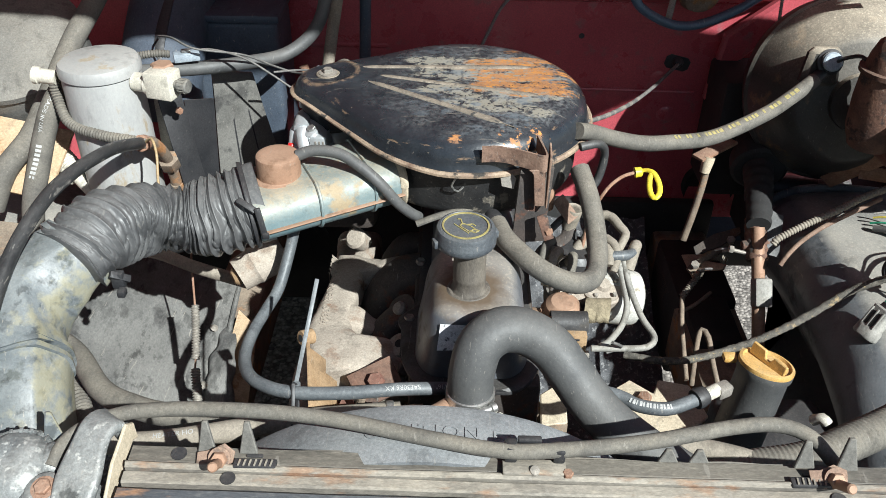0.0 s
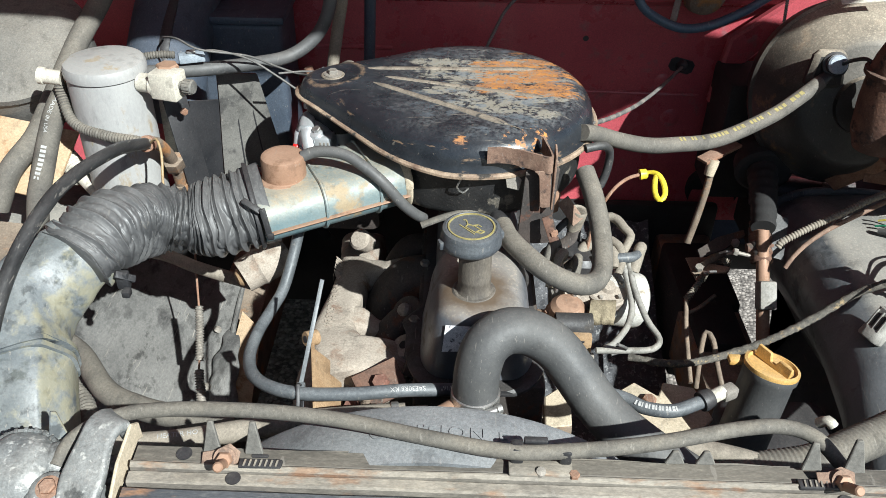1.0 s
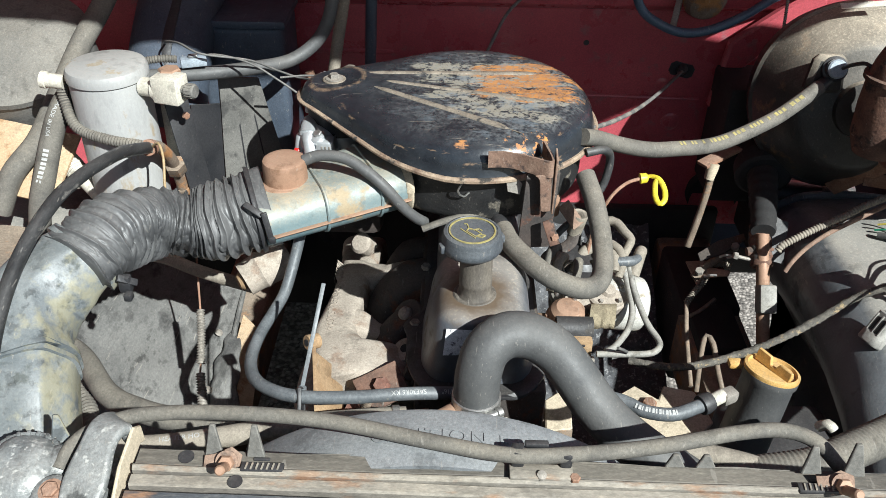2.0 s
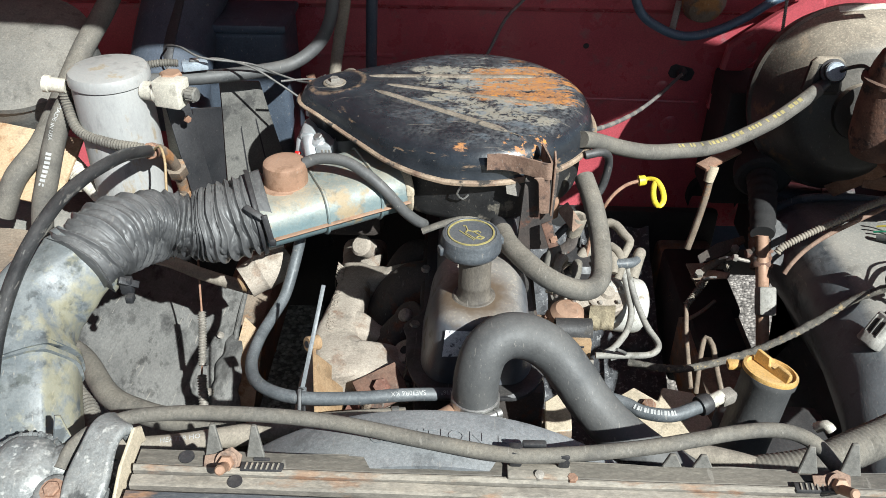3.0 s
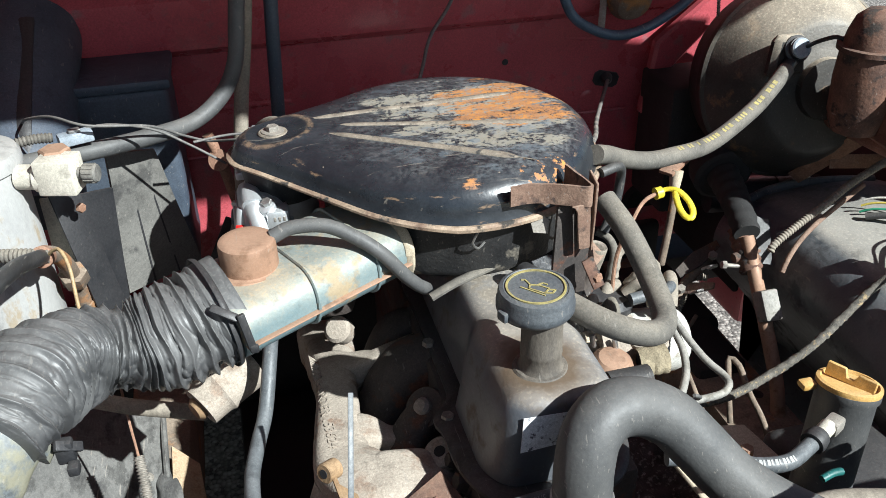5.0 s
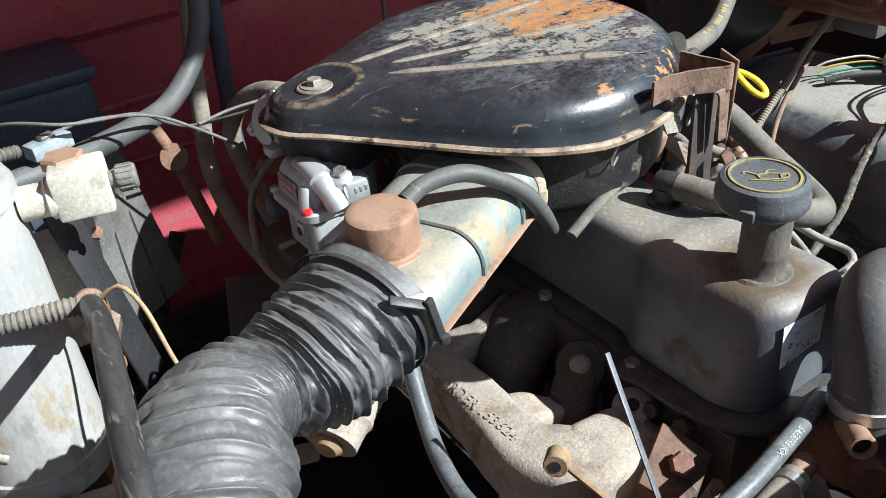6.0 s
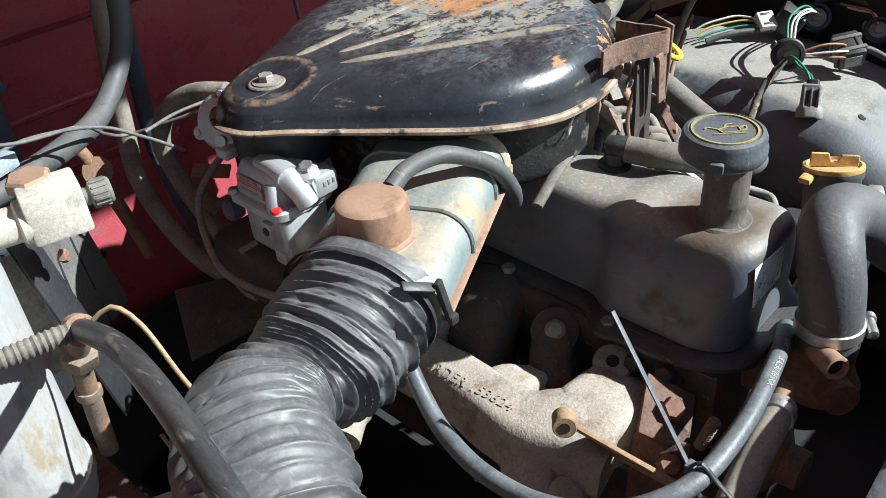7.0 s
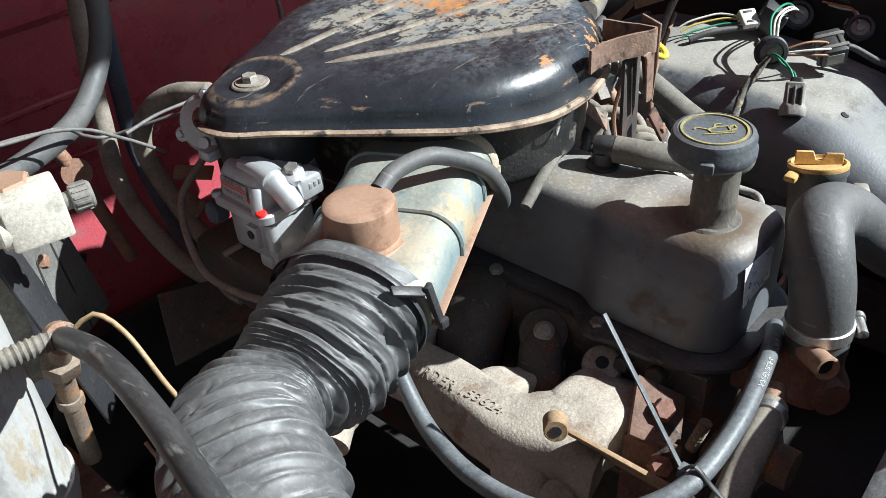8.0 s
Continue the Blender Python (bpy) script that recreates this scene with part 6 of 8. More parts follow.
tie = thing("cable_tie", (-0.165, 0.69, 0.91), "black cable tie round two hoses with a long tail", "cable tie")
part("band", tube([(-0.166, 0.708, 0.930), (-0.167, 0.700, 0.938), (-0.166, 0.686, 0.925), (-0.165, 0.664, 0.908), (-0.165, 0.66, 0.895), (-0.165, 0.675, 0.886), (-0.165, 0.695, 0.895), (-0.166, 0.709, 0.915), (-0.166, 0.709, 0.928)], 0.0028, 8, 0.004, squash=(0.9, 0.5)), "plastic_black", tie)
part("head", box((-0.171, 0.703, 0.921), (-0.161, 0.713, 0.931), 0.0015), "rubber_new", tie, "square tie head")
part("tail", slab((-0.167, 0.709, 0.926), (-0.146, 0.797, 1.022), 0.0052, 0.0014, (0.2, -0.75, 0.6), 0.0004), "rubber_new", tie, "upright ribbed tail")

BOOST = [(0.19, 1.04, 1.105), (0.215, 1.06, 1.092), (0.256, 1.09, 1.067), (0.300, 1.112, 1.049), (0.343, 1.132, 1.040), (0.423, 1.17, 1.031), (0.513, 1.22, 1.046), (0.560, 1.248, 1.063), (0.605, 1.278, 1.083)]
vh = thing("vacuum_hose", (0.4, 1.16, 1.02), "dusty grey brake vacuum hose with faded yellow print", "vacuum hose")
vb = part("hose", tube(BOOST, 0.0120, 20, 0.008), "rubber_old", vh, smooth=60)
rnd = random.Random(8)
s = 0.20
bars = []
while s < 0.46:
    w = rnd.uniform(0.003, 0.008)
    bars.append(print_on(plate([(0, -0.0035), (w, -0.0035), (w, 0.0035), (0, 0.0035)], 0.0001, Matrix(), 0), BOOST, 0.0120, s, 20))
    s += w + rnd.choice((0.0025, 0.003, 0.012))
part("print", join(*bars), "yellow_ink", vb, "faded yellow printed bars")

hose("outlet_hose", [(-0.436, 1.072, 1.055), (-0.4375, 1.045, 1.068), (-0.442, 0.995, 1.090), (-0.447, 0.95, 1.103), (-0.458, 0.885, 1.113), (-0.470, 0.82, 1.110), (-0.482, 0.74, 1.085), (-0.483, 0.66, 1.045), (-0.472, 0.59, 1.0), (-0.462, 0.55, 0.965)], 0.0087, "rubber_black", "black rubber hose curving over the air hose", n=18)
part("band", lathe([(0.0106, -0.007), (0.0122, -0.006), (0.0122, 0.006), (0.0106, 0.007)], (-0.4363, 1.066, 1.058), (-0.05, -0.9, 0.42), 20), "rust", bpy.data.objects["outlet_hose"], "rusty crimp band")
hose("outlet_fitting", [(-0.464, 0.555, 0.972), (-0.458, 0.53, 0.945), (-0.452, 0.51, 0.92)], 0.0155, "rust", "rusty ribbed hose fitting", "fitting", relief=corrugated(0.012, 0.002))
hose("coolant_hose", [(-0.560, 1.20, 1.13), (-0.576, 1.16, 1.105), (-0.590, 1.132, 1.08), (-0.602, 1.112, 1.045), (-0.612, 1.085, 1.0), (-0.625, 1.065, 0.95), (-0.635, 1.05, 0.88)], 0.0165, "rubber_old", "grey heater hose with worn white print", n=18, group="heater hoses")
hose("coolant_hose", [(-0.56, 1.45, 1.24), (-0.585, 1.37, 1.17), (-0.605, 1.29, 1.125), (-0.625, 1.20, 1.065), (-0.645, 1.15, 1.02), (-0.675, 1.105, 0.985), (-0.70, 1.08, 0.93)], 0.0175, "rubber_old", "thick dusty heater hose running up behind", n=18, group="heater hoses")
CH = [(-0.576, 1.16, 1.105), (-0.590, 1.132, 1.08), (-0.602, 1.112, 1.045), (-0.612, 1.085, 1.0), (-0.625, 1.065, 0.95)]
part("print", print_on(letters("MADE IN USA", 0.0085, Matrix.Translation((0, -0.003, 0)), 0.0001, "LEFT"), CH, 0.0165, 0.028, -25), "white_ink", bpy.data.objects["coolant_hose"], "white printed lettering")
for k in range(8):
    part("print_bar", print_on(plate([(0, -0.004), (0.004, -0.004), (0.004, 0.004), (0, 0.004)], 0.0001, Matrix(), 0), CH, 0.0165, 0.100 + 0.0065 * k, -25), "white_ink", bpy.data.objects["coolant_hose"], "worn white printed bar")
hose("loom_tube", [(-0.575, 1.130, 1.13), (-0.572, 1.122, 1.10), (-0.552, 1.098, 1.072), (-0.502, 1.077, 1.064), (-0.452, 1.066, 1.062), (-0.428, 1.060, 1.06)], 0.0068, "rubber_old", "grey split loom tube round the canister", "loom", 14, 0.0012, corrugated(0.0046, 0.0015))
hose("sensor_wire", [(-0.43, 1.06, 1.062), (-0.415, 1.048, 1.075), (-0.405, 1.03, 1.06), (-0.40, 1.0, 1.02), (-0.39, 0.98, 0.98)], 0.0020, "wire_tan", "thin tan wire beside the canister", "wire", 8)
HA = [(-0.50, 1.215, 1.10), (-0.45, 1.222, 1.103), (-0.40, 1.238, 1.10), (-0.321, 1.281, 1.094), (-0.268, 1.322, 1.092), (-0.228, 1.348, 1.115), (-0.205, 1.356, 1.155), (-0.195, 1.365, 1.21), (-0.18, 1.39, 1.30)]
hose("heater_supply_hose", HA, 0.0112, "rubber_rad", "dark rubber hose rising in front of the firewall", n=16)
hose("heater_return_hose", [(-0.165, 1.44, 1.34), (-0.182, 1.43, 1.20), (-0.202, 1.42, 1.09), (-0.212, 1.408, 1.03), (-0.220, 1.398, 0.975), (-0.222, 1.36, 0.93), (-0.216, 1.30, 0.89), (-0.20, 1.22, 0.87)], 0.0108, "rubber_tan", "dusty tan hose hanging down the firewall", n=16, group="hanging hoses")
hose("heater_return_hose", [(-0.130, 1.46, 1.34), (-0.142, 1.47, 1.20), (-0.15, 1.475, 1.05), (-0.155, 1.47, 0.95), (-0.16, 1.42, 0.87), (-0.17, 1.34, 0.82)], 0.0105, "plastic_navy", "dark hose hanging down the firewall", n=16, group="hanging hoses")
hose("vent_hose", [(-0.150, 1.275, 1.082), (-0.168, 1.318, 1.076), (-0.186, 1.350, 1.052), (-0.194, 1.366, 1.015), (-0.189, 1.366, 0.976), (-0.185, 1.34, 0.935), (-0.19, 1.27, 0.90)], 0.0108, "rubber_tan", "dusty tan vent hose beside the carburettor", n=14)
hose("vacuum_pipe", [(-0.165, 1.235, 1.05), (-0.19, 1.25, 1.03), (-0.225, 1.255, 0.99), (-0.25, 1.2, 0.95), (-0.25, 1.14, 0.945), (-0.235, 1.09, 0.945)], 0.004, "rubber_tan", "thin tan rubber vacuum pipe", "pipe", 10)
hose("ground_wire", [(-0.489, 1.352, 1.104), (-0.470, 1.305, 1.126), (-0.430, 1.250, 1.146), (-0.385, 1.215, 1.143), (-0.320, 1.245, 1.122), (-0.285, 1.285, 1.088), (-0.256, 1.305, 1.068), (-0.225, 1.270, 1.080), (-0.203, 1.245, 1.090)], 0.0018, "wire_grey", "thin grey wire across to the carburettor", "wire", 8)
hose("ground_wire", [(-0.41, 1.24, 1.126), (-0.37, 1.240, 1.132), (-0.315, 1.226, 1.125), (-0.275, 1.228, 1.098), (-0.235, 1.234, 1.064)], 0.0018, "wire_grey", "thin grey wire with a free end", "wire", 8)
hose("throttle_cable", [(-0.27, 1.23, 1.10), (-0.23, 1.24, 1.10), (-0.19, 1.238, 1.10)], 0.0018, "wire_grey", "thin grey steel throttle cable", "cable", 8)
hose("speed_cable", [(0.05, 1.40, 1.05), (0.075, 1.44, 1.09), (0.10, 1.49, 1.12), (0.14, 1.54, 1.145), (0.17, 1.58, 1.17)], 0.003, "wire_grey", "thin grey cable into the firewall", "cable", 8)
ACC = [(0.19, 1.06, 1.100), (0.211, 1.10, 1.088), (0.263, 1.20, 1.052), (0.332, 1.35, 1.003), (0.398, 1.48, 0.976), (0.474, 1.62, 0.962)]
hose("accelerator_cable", ACC, 0.0036, "wire_grey", "grey sheathed accelerator cable with worn white bands", "cable", 10)
for i, k in ((24, 3), (34, 6), (46, 3), (58, 9), (74, 5), (88, 4)):
    part("worn_band", tube([spline(ACC, 0.004)[i], spline(ACC, 0.004)[i + k]], 0.0038, 10), "steel_dull", bpy.data.objects["accelerator_cable"], "worn pale band")
con = thing("wire_connector", (-0.405, 1.231, 1.118), "grey-blue plastic wire connector on a hose", "connector")
part("housing", box((-0.425, 1.222, 1.117), (-0.385, 1.240, 1.131), 0.002, Matrix.Rotation(radians(20), 4, "Z")), "grey_clip", con)
part("clip", box((-0.412, 1.226, 1.130), (-0.398, 1.236, 1.135), 0.001, Matrix.Rotation(radians(20), 4, "Z")), "steel", con, "bare metal clip")
hose("coil_lead", [(-0.475, 1.215, 1.13), (-0.45, 1.222, 1.131), (-0.43, 1.228, 1.128)], 0.005, "rubber_old", "short coiled grey rubber lead", "lead", 10, 0.0012, corrugated(0.004, 0.0018))


# ---- front: radiator support, shroud and what is fixed to them ----
# the panel across the front is drawn up in its own measure, then set at its height
NOSE = Vector((0.017, -0.027, 1.657))
HOME = Matrix.Translation(NOSE) @ Matrix.Scale(0.90, 4) @ Matrix.Translation(-NOSE)


def radiator_support():
    t = thing("radiator_support", (0.1, 0.54, 0.85), "dusty grey steel radiator support beam with rust and slots", "radiator support", kind="structure")

    def band(name, mat, label, y0, y1, z0, z1, x0=-0.325, x1=0.85, deep=0.03, wob=0.0012, soft=0.002):
        """A pressed strip along the beam, from its front edge y0 to its back edge y1, a little wavy."""
        rings = []
        n = 90
        for k in range(n + 1):
            x = x0 + (x1 - x0) * k / n
            w = wob * noise.noise(Vector((x * 14, y0 * 50, 0))) - 0.010 * (x - 0.05)
            h = 0.0008 * noise.noise(Vector((x * 22, y0 * 40, 3)))
            rings.append([Vector((x, y + w, z + h)) for y, z in ((y0, z0 - deep), (y0, z0 - soft), (y0 + soft, z0), (y1 - soft, z1), (y1, z1 - soft), (y1, z1 - deep))])
        return part(name, loft(rings), mat, t, label, smooth=25)

    band("top_flange", "support_dark", "dark rust-stained top flange", 0.5735, 0.5960, 0.9395, 0.9410)
    band("bead", "support", "pale dusty rolled bead", 0.5640, 0.5730, 0.9440, 0.9440, soft=0.0035)
    band("tray", "support", "dusty grey tray", 0.5490, 0.5635, 0.9370, 0.9385)
    band("groove", "support_blue", "dark groove", 0.5440, 0.5485, 0.9300, 0.9300)
    band("lower_rail", "support_blue", "blue-black lower rail with rust", 0.5080, 0.5435, 0.9340, 0.9375, soft=0.004)
    band("apron", "support_blue", "blue-black apron below the rail", 0.4400, 0.5075, 0.9000, 0.9280)
    band("rear_lip", "support_dark", "ragged rear lip", 0.5962, 0.5985, 0.9380, 0.9370, -0.28, 0.85, 0.012, 0.003)

    def off(x):
        return -0.010 * (x - 0.05)
    for x, y, z, w in ((-0.190, 0.5855, 0.9405, 0.018), (0.405, 0.5825, 0.9405, 0.018)):
        part("slot", box((x - w / 2, y - 0.0022 + off(x), z - 0.002), (x + w / 2, y + 0.0022 + off(x), z + 0.0012), 0.001), "plastic_black", t, "dark slot")
    for x, y, z, w in ((-0.187, 0.5725, 0.9425, 0.046), (0.402, 0.5700, 0.9430, 0.046)):
        part("slot", box((x - w / 2, y - 0.006 + off(x), z - 0.003), (x + w / 2, y + 0.006 + off(x), z + 0.0024), 0.0015), "plastic_black", t, "dark louvred slot")
        for k in range(7):
            xx = x - w / 2 + 0.006 + 0.0057 * k
            part("louvre", slab((xx, y - 0.005 + off(x), z + 0.0032), (xx + 0.001, y + 0.0035 + off(x), z + 0.0032), 0.0018, 0.0012, (0, 0, 1), 0), "support", t)
    for x, y, r in ((-0.272, 0.5850, 0.0085), (-0.213, 0.5560, 0.0080), (0.425, 0.5530, 0.008)):
        z = 0.9410 if y > 0.57 else 0.9385
        part("hole", lathe([(0.001, 0.0), (r, 0.0), (r, 0.0012), (0.001, 0.0012)], (x, y + off(x), z - 0.0004), (0, -0.05, 1), 22), "plastic_black", t, "round dark hole")
    for x, y in ((-0.225, 0.575), (0.425, 0.566)):
        part("stud", lathe([(0.001, 0), (0.0055, 0), (0.0055, 0.034), (0.004, 0.036), (0.001, 0.036)], (x, y, 0.944), (0.05, -0.75, 0.65), 12), "rust_cap", t, "rusty threaded stud")
        part("nut", hexagon((x, y + 0.002, 0.946), 0.009, 0.009, (0.05, -0.75, 0.65)), "rust_cap", t)
        ear = plate([(-0.024, -0.004), (-0.012, -0.010), (0.014, -0.008), (0.018, 0.004), (0.008, 0.014), (-0.010, 0.010), (-0.022, 0.012)], 0.002, frame_at((x - 0.002, y + 0.006, 0.944), (1, 0.2, 0.1), (0.1, -0.45, 0.9)), 0.0005)
        for v in ear.verts:
            v.co += Vector((0, -0.2, 1)) * 0.006 * noise.noise(v.co * 45)
        part("bracket", ear, "rust_dusty", t, "bent rusty bracket under the stud")
        part("washer", lathe([(0.005, 0), (0.012, 0), (0.012, 0.0016), (0.005, 0.0016)], (x, y + 0.003, 0.947), (0.05, -0.75, 0.65), 22), "rust_dusty", t, "dull washer")
    part("bolt", hexagon((0.145, 0.569, 0.9435), 0.006, 0.005), "rust", t)


radiator_support()


def radiator():
    t = thing("radiator", (0.05, 0.5, 0.4), "dark radiator core below the support", "radiator")
    part("core", box((-0.33, 0.46, 0.28), (0.42, 0.53, 0.87), 0.006), "black_void", t)
    part("tank", box((0.20, 0.545, 0.78), (0.46, 0.62, 0.895), 0.02), "plastic_black", t, "black plastic radiator end tank")


radiator()


def fan_shroud():
    t = thing("fan_shroud", (0.0, 0.62, 0.6), "grey plastic fan shroud with raised warning lettering", "fan shroud")
    zc, R = 0.605, 0.345

    def arch(r, y, a0=48, a1=132, n=30):
        return [Vector((-0.006 + r * math.cos(radians(a0 + (a1 - a0) * k / n)), y, zc + r * math.sin(radians(a0 + (a1 - a0) * k / n)))) for k in range(n + 1)]
    out, inn = arch(R, 0), arch(R - 0.005, 0)
    prof = out + inn[::-1]
    rings = [[Vector((p.x, y, p.z + dz)) for p in prof] for y, dz in ((0.580, -0.004), (0.60, 0.0), (0.655, 0.0), (0.662, -0.003))]
    part("ring", loft(rings), "shroud", t)
    part("panel", box((-0.32, 0.572, 0.60), (0.36, 0.582, 0.895), 0.004), "shroud", t, "flat back panel")
    m = frame_at((0.022, 0.612, 0.9505), (1, 0, 0), (0, 0, 1))
    bm = letters("CAUTION FAN", 0.0250, m, 0.0008, "CENTER", 1.22)
    for v in bm.verts:
        v.co.z += math.sqrt(max(R * R - (v.co.x + 0.006) ** 2, 0.01)) - R
    part("lettering", bm, "shroud", t, "raised moulded lettering")


fan_shroud()


def fin(x, y, z, w, h, label="pointed black rubber seal fin"):
    t = plate([(-w / 2, 0), (w / 2, 0), (w * 0.14, h), (-w * 0.14, h)], 0.005, frame_at((x, y, z), (1, 0, 0), (0, -1, 0.25)), 0.001)
    return solo("seal_fin", t, "plastic_grey", (x, y, z), label, "seal fin", "seal fins")


for x, y, z, w, h in ((-0.242, 0.594, 0.940, 0.020, 0.040), (-0.197, 0.594, 0.940, 0.020, 0.040), (0.254, 0.592, 0.944, 0.022, 0.016), (0.287, 0.592, 0.944, 0.022, 0.016), (0.398, 0.588, 0.944, 0.022, 0.034), (0.442, 0.586, 0.944, 0.024, 0.040)):
    fin(x, y, z, w, h)


def hose_clip():
    t = thing("hose_clip", (0.105, 0.575, 0.945), "black plastic clip holding a hose to the support", "clip")
    part("saddle", box((0.076, 0.566, 0.943), (0.144, 0.586, 0.948), 0.002), "support", t)
    part("jaw", box((0.078, 0.580, 0.946), (0.092, 0.598, 0.968), 0.003), "plastic_black", t)
    part("jaw", box((0.130, 0.580, 0.946), (0.143, 0.597, 0.966), 0.003), "plastic_black", t)
    part("bridge", box((0.092, 0.592, 0.964), (0.118, 0.600, 0.970), 0.002), "plastic_black", t)
    part("screw", lathe([(0.001, 0), (0.006, 0), (0.005, 0.003), (0.001, 0.0035)], (0.110, 0.5705, 0.947), (0, -0.4, 1), 14), "steel_dull", t)


hose_clip()


def corner_bracket():
    """Peeling alloy-painted lamp bracket at the corner of the support."""
    t = thing("lamp_bracket", (-0.40, 0.60, 0.86), "peeling silver-painted lamp bracket with a rusty bolt", "lamp bracket")

    def dented(bm, amount=0.003, seed=0.0):
        bmesh.ops.subdivide_edges(bm, edges=[e for e in bm.edges if e.calc_length() > 0.012], cuts=2, use_grid_fill=True)
        for v in bm.verts:
            v.co += Vector((0.5, 0.3, 1)) * amount * noise.noise(v.co * 34 + Vector((seed, 0, 0)))
        return bm
    hook = spline([(-0.372, 0.528, 0.925), (-0.368, 0.548, 0.940), (-0.364, 0.578, 0.956), (-0.360, 0.602, 0.963), (-0.355, 0.618, 0.958), (-0.350, 0.624, 0.940)], 0.005)
    part("hook", dented(sweep_box(hook, [(0.044 + 0.005 * math.sin(k * 0.35), 0.013) for k in range(len(hook))], (0, 0, 1), 4), 0.0030), "chrome_peel", t, "broad hooked arm with flaking silver paint")
    part("web", plate([(0.0, 0.0), (0.075, 0.020), (0.086, 0.014), (0.088, 0.036), (0.075, 0.046), (0.03, 0.034), (0.0, 0.016)], 0.004, frame_at((-0.338, 0.536, 0.914), (0.08, 1, 0.0), (1, -0.08, 0.1))), "tan_metal", t, "tan bare inner web of the arm")
    part("base", dented(box((-0.432, 0.515, 0.885), (-0.352, 0.568, 0.926), 0.010, None, 3), 0.004, 2.0), "chrome_peel", t, "cast base")
    part("shoulder", dented(box((-0.428, 0.570, 0.900), (-0.398, 0.612, 0.940), 0.012, Matrix.Rotation(radians(24), 4, "X"), 3), 0.006, 5.0), "chrome_peel", t, "lumpy cast shoulder")
    bowl = lathe([(0.001, 0.020), (0.022, 0.019), (0.032, 0.013), (0.039, 0.005), (0.042, 0.0), (0.046, 0.0), (0.0475, -0.006), (0.043, -0.02), (0.001, -0.02)], (-0.450, 0.575, 0.925), (0.05, -0.35, 0.94), 40)
    part("bowl", dented(bowl, 0.004, 8.0), "chrome_peel", t, "round lamp bowl with flaking paint")
    for k in range(26):
        a = 2 * math.pi * k / 26
        q = Vector((0, 0, 1)).rotation_difference(Vector((0.05, -0.35, 0.94)).normalized())
        p = Vector((-0.450, 0.575, 0.925)) + q @ Vector((0.044 * math.cos(a), 0.044 * math.sin(a), 0.001))
        part("knurl", box(p - Vector((0.003, 0.002, 0.002)), p + Vector((0.003, 0.002, 0.002)), 0.0008, Matrix.Rotation(a, 4, "Z")), "chrome_peel", t)
    part("boss", lathe([(0.001, 0), (0.020, 0), (0.0205, 0.006), (0.016, 0.009), (0.012, 0.0095), (0.001, 0.0095)], (-0.404, 0.546, 0.924), (0, -0.3, 1), 24), "chrome_peel", t)
    part("bolt", join(hexagon((-0.404, 0.545, 0.933), 0.009, 0.006, (0, -0.3, 1)), lathe([(0.001, 0), (0.013, 0), (0.013, 0.0016), (0.001, 0.0016)], (-0.404, 0.545, 0.9325), (0, -0.3, 1), 20)), "rust", t, "rusty bolt head")
    part("fin", plate([(0, 0), (0.022, 0), (0.016, 0.034), (0.010, 0.036)], 0.005, frame_at((-0.432, 0.612, 0.928), (1, 0.5, 0), (0.3, -1, 0.3))), "duct", t, "pale moulded fin")


corner_bracket()

LONG = [(-0.408, 0.575, 0.930), (-0.401, 0.600, 0.940), (-0.382, 0.620, 0.946), (-0.352, 0.634, 0.950), (-0.318, 0.637, 0.955), (-0.261, 0.636, 0.96), (-0.18, 0.634, 0.96), (-0.102, 0.624, 0.96), (-0.008, 0.602, 0.96), (0.076, 0.586, 0.96), (0.143, 0.589, 0.96), (0.235, 0.603, 0.96), (0.332, 0.627, 0.96), (0.383, 0.633, 0.958), (0.416, 0.622, 0.952), (0.440, 0.60, 0.935)]
hose("overflow_hose", LONG, 0.0085, "rubber_old", "long dusty grey rubber hose clipped along the radiator support", n=16)
HOME = Matrix()

hose("inner_hose", [(-0.60, 0.90, 0.86), (-0.506, 0.846, 0.85), (-0.44, 0.771, 0.85), (-0.386, 0.742, 0.85), (-0.338, 0.729, 0.85), (-0.25, 0.71, 0.86)], 0.0155, "rubber_old", "grey rubber hose low beside the air duct", n=16)
hose("lower_loom", [(-0.50, 0.79, 0.88), (-0.472, 0.752, 0.875), (-0.446, 0.726, 0.87), (-0.43, 0.70, 0.87), (-0.40, 0.67, 0.875)], 0.0105, "rubber_old", "dusty corrugated loom tube", "loom", 14, 0.0015, corrugated(0.006, 0.002))
hose("return_spring", [(-0.386, 1.010, 0.800), (-0.382, 0.985, 0.775), (-0.378, 0.948, 0.742)], 0.0046, "steel_dull", "small rusty steel coil spring", "spring", 14, 0.0007, coiled(0.0042, 0.0026), group="springs")
hose("return_spring", [(-0.379, 0.940, 0.728), (-0.373, 0.918, 0.714), (-0.366, 0.888, 0.70)], 0.0052, "steel_dull", "small rusty steel coil spring", "spring", 14, 0.0007, coiled(0.0044, 0.0028), group="springs")
hose("spring_wire", [(-0.400, 1.09, 0.90), (-0.394, 1.05, 0.845), (-0.386, 1.010, 0.800)], 0.0018, "rust", "thin straight rusty wire on a spring", "wire", 6)
hose("spring_wire", [(-0.378, 0.950, 0.744), (-0.379, 0.938, 0.727)], 0.0016, "rust", "thin straight rusty wire on a spring", "wire", 6)
hose("sensor_hose", [(0.17, 0.765, 0.885), (0.231, 0.752, 0.88), (0.256, 0.735, 0.88), (0.291, 0.730, 0.88), (0.322, 0.743, 0.88), (0.336, 0.750, 0.88)], 0.0088, "rubber_new", "blue-black hose with a white printed label", "hose", 14)
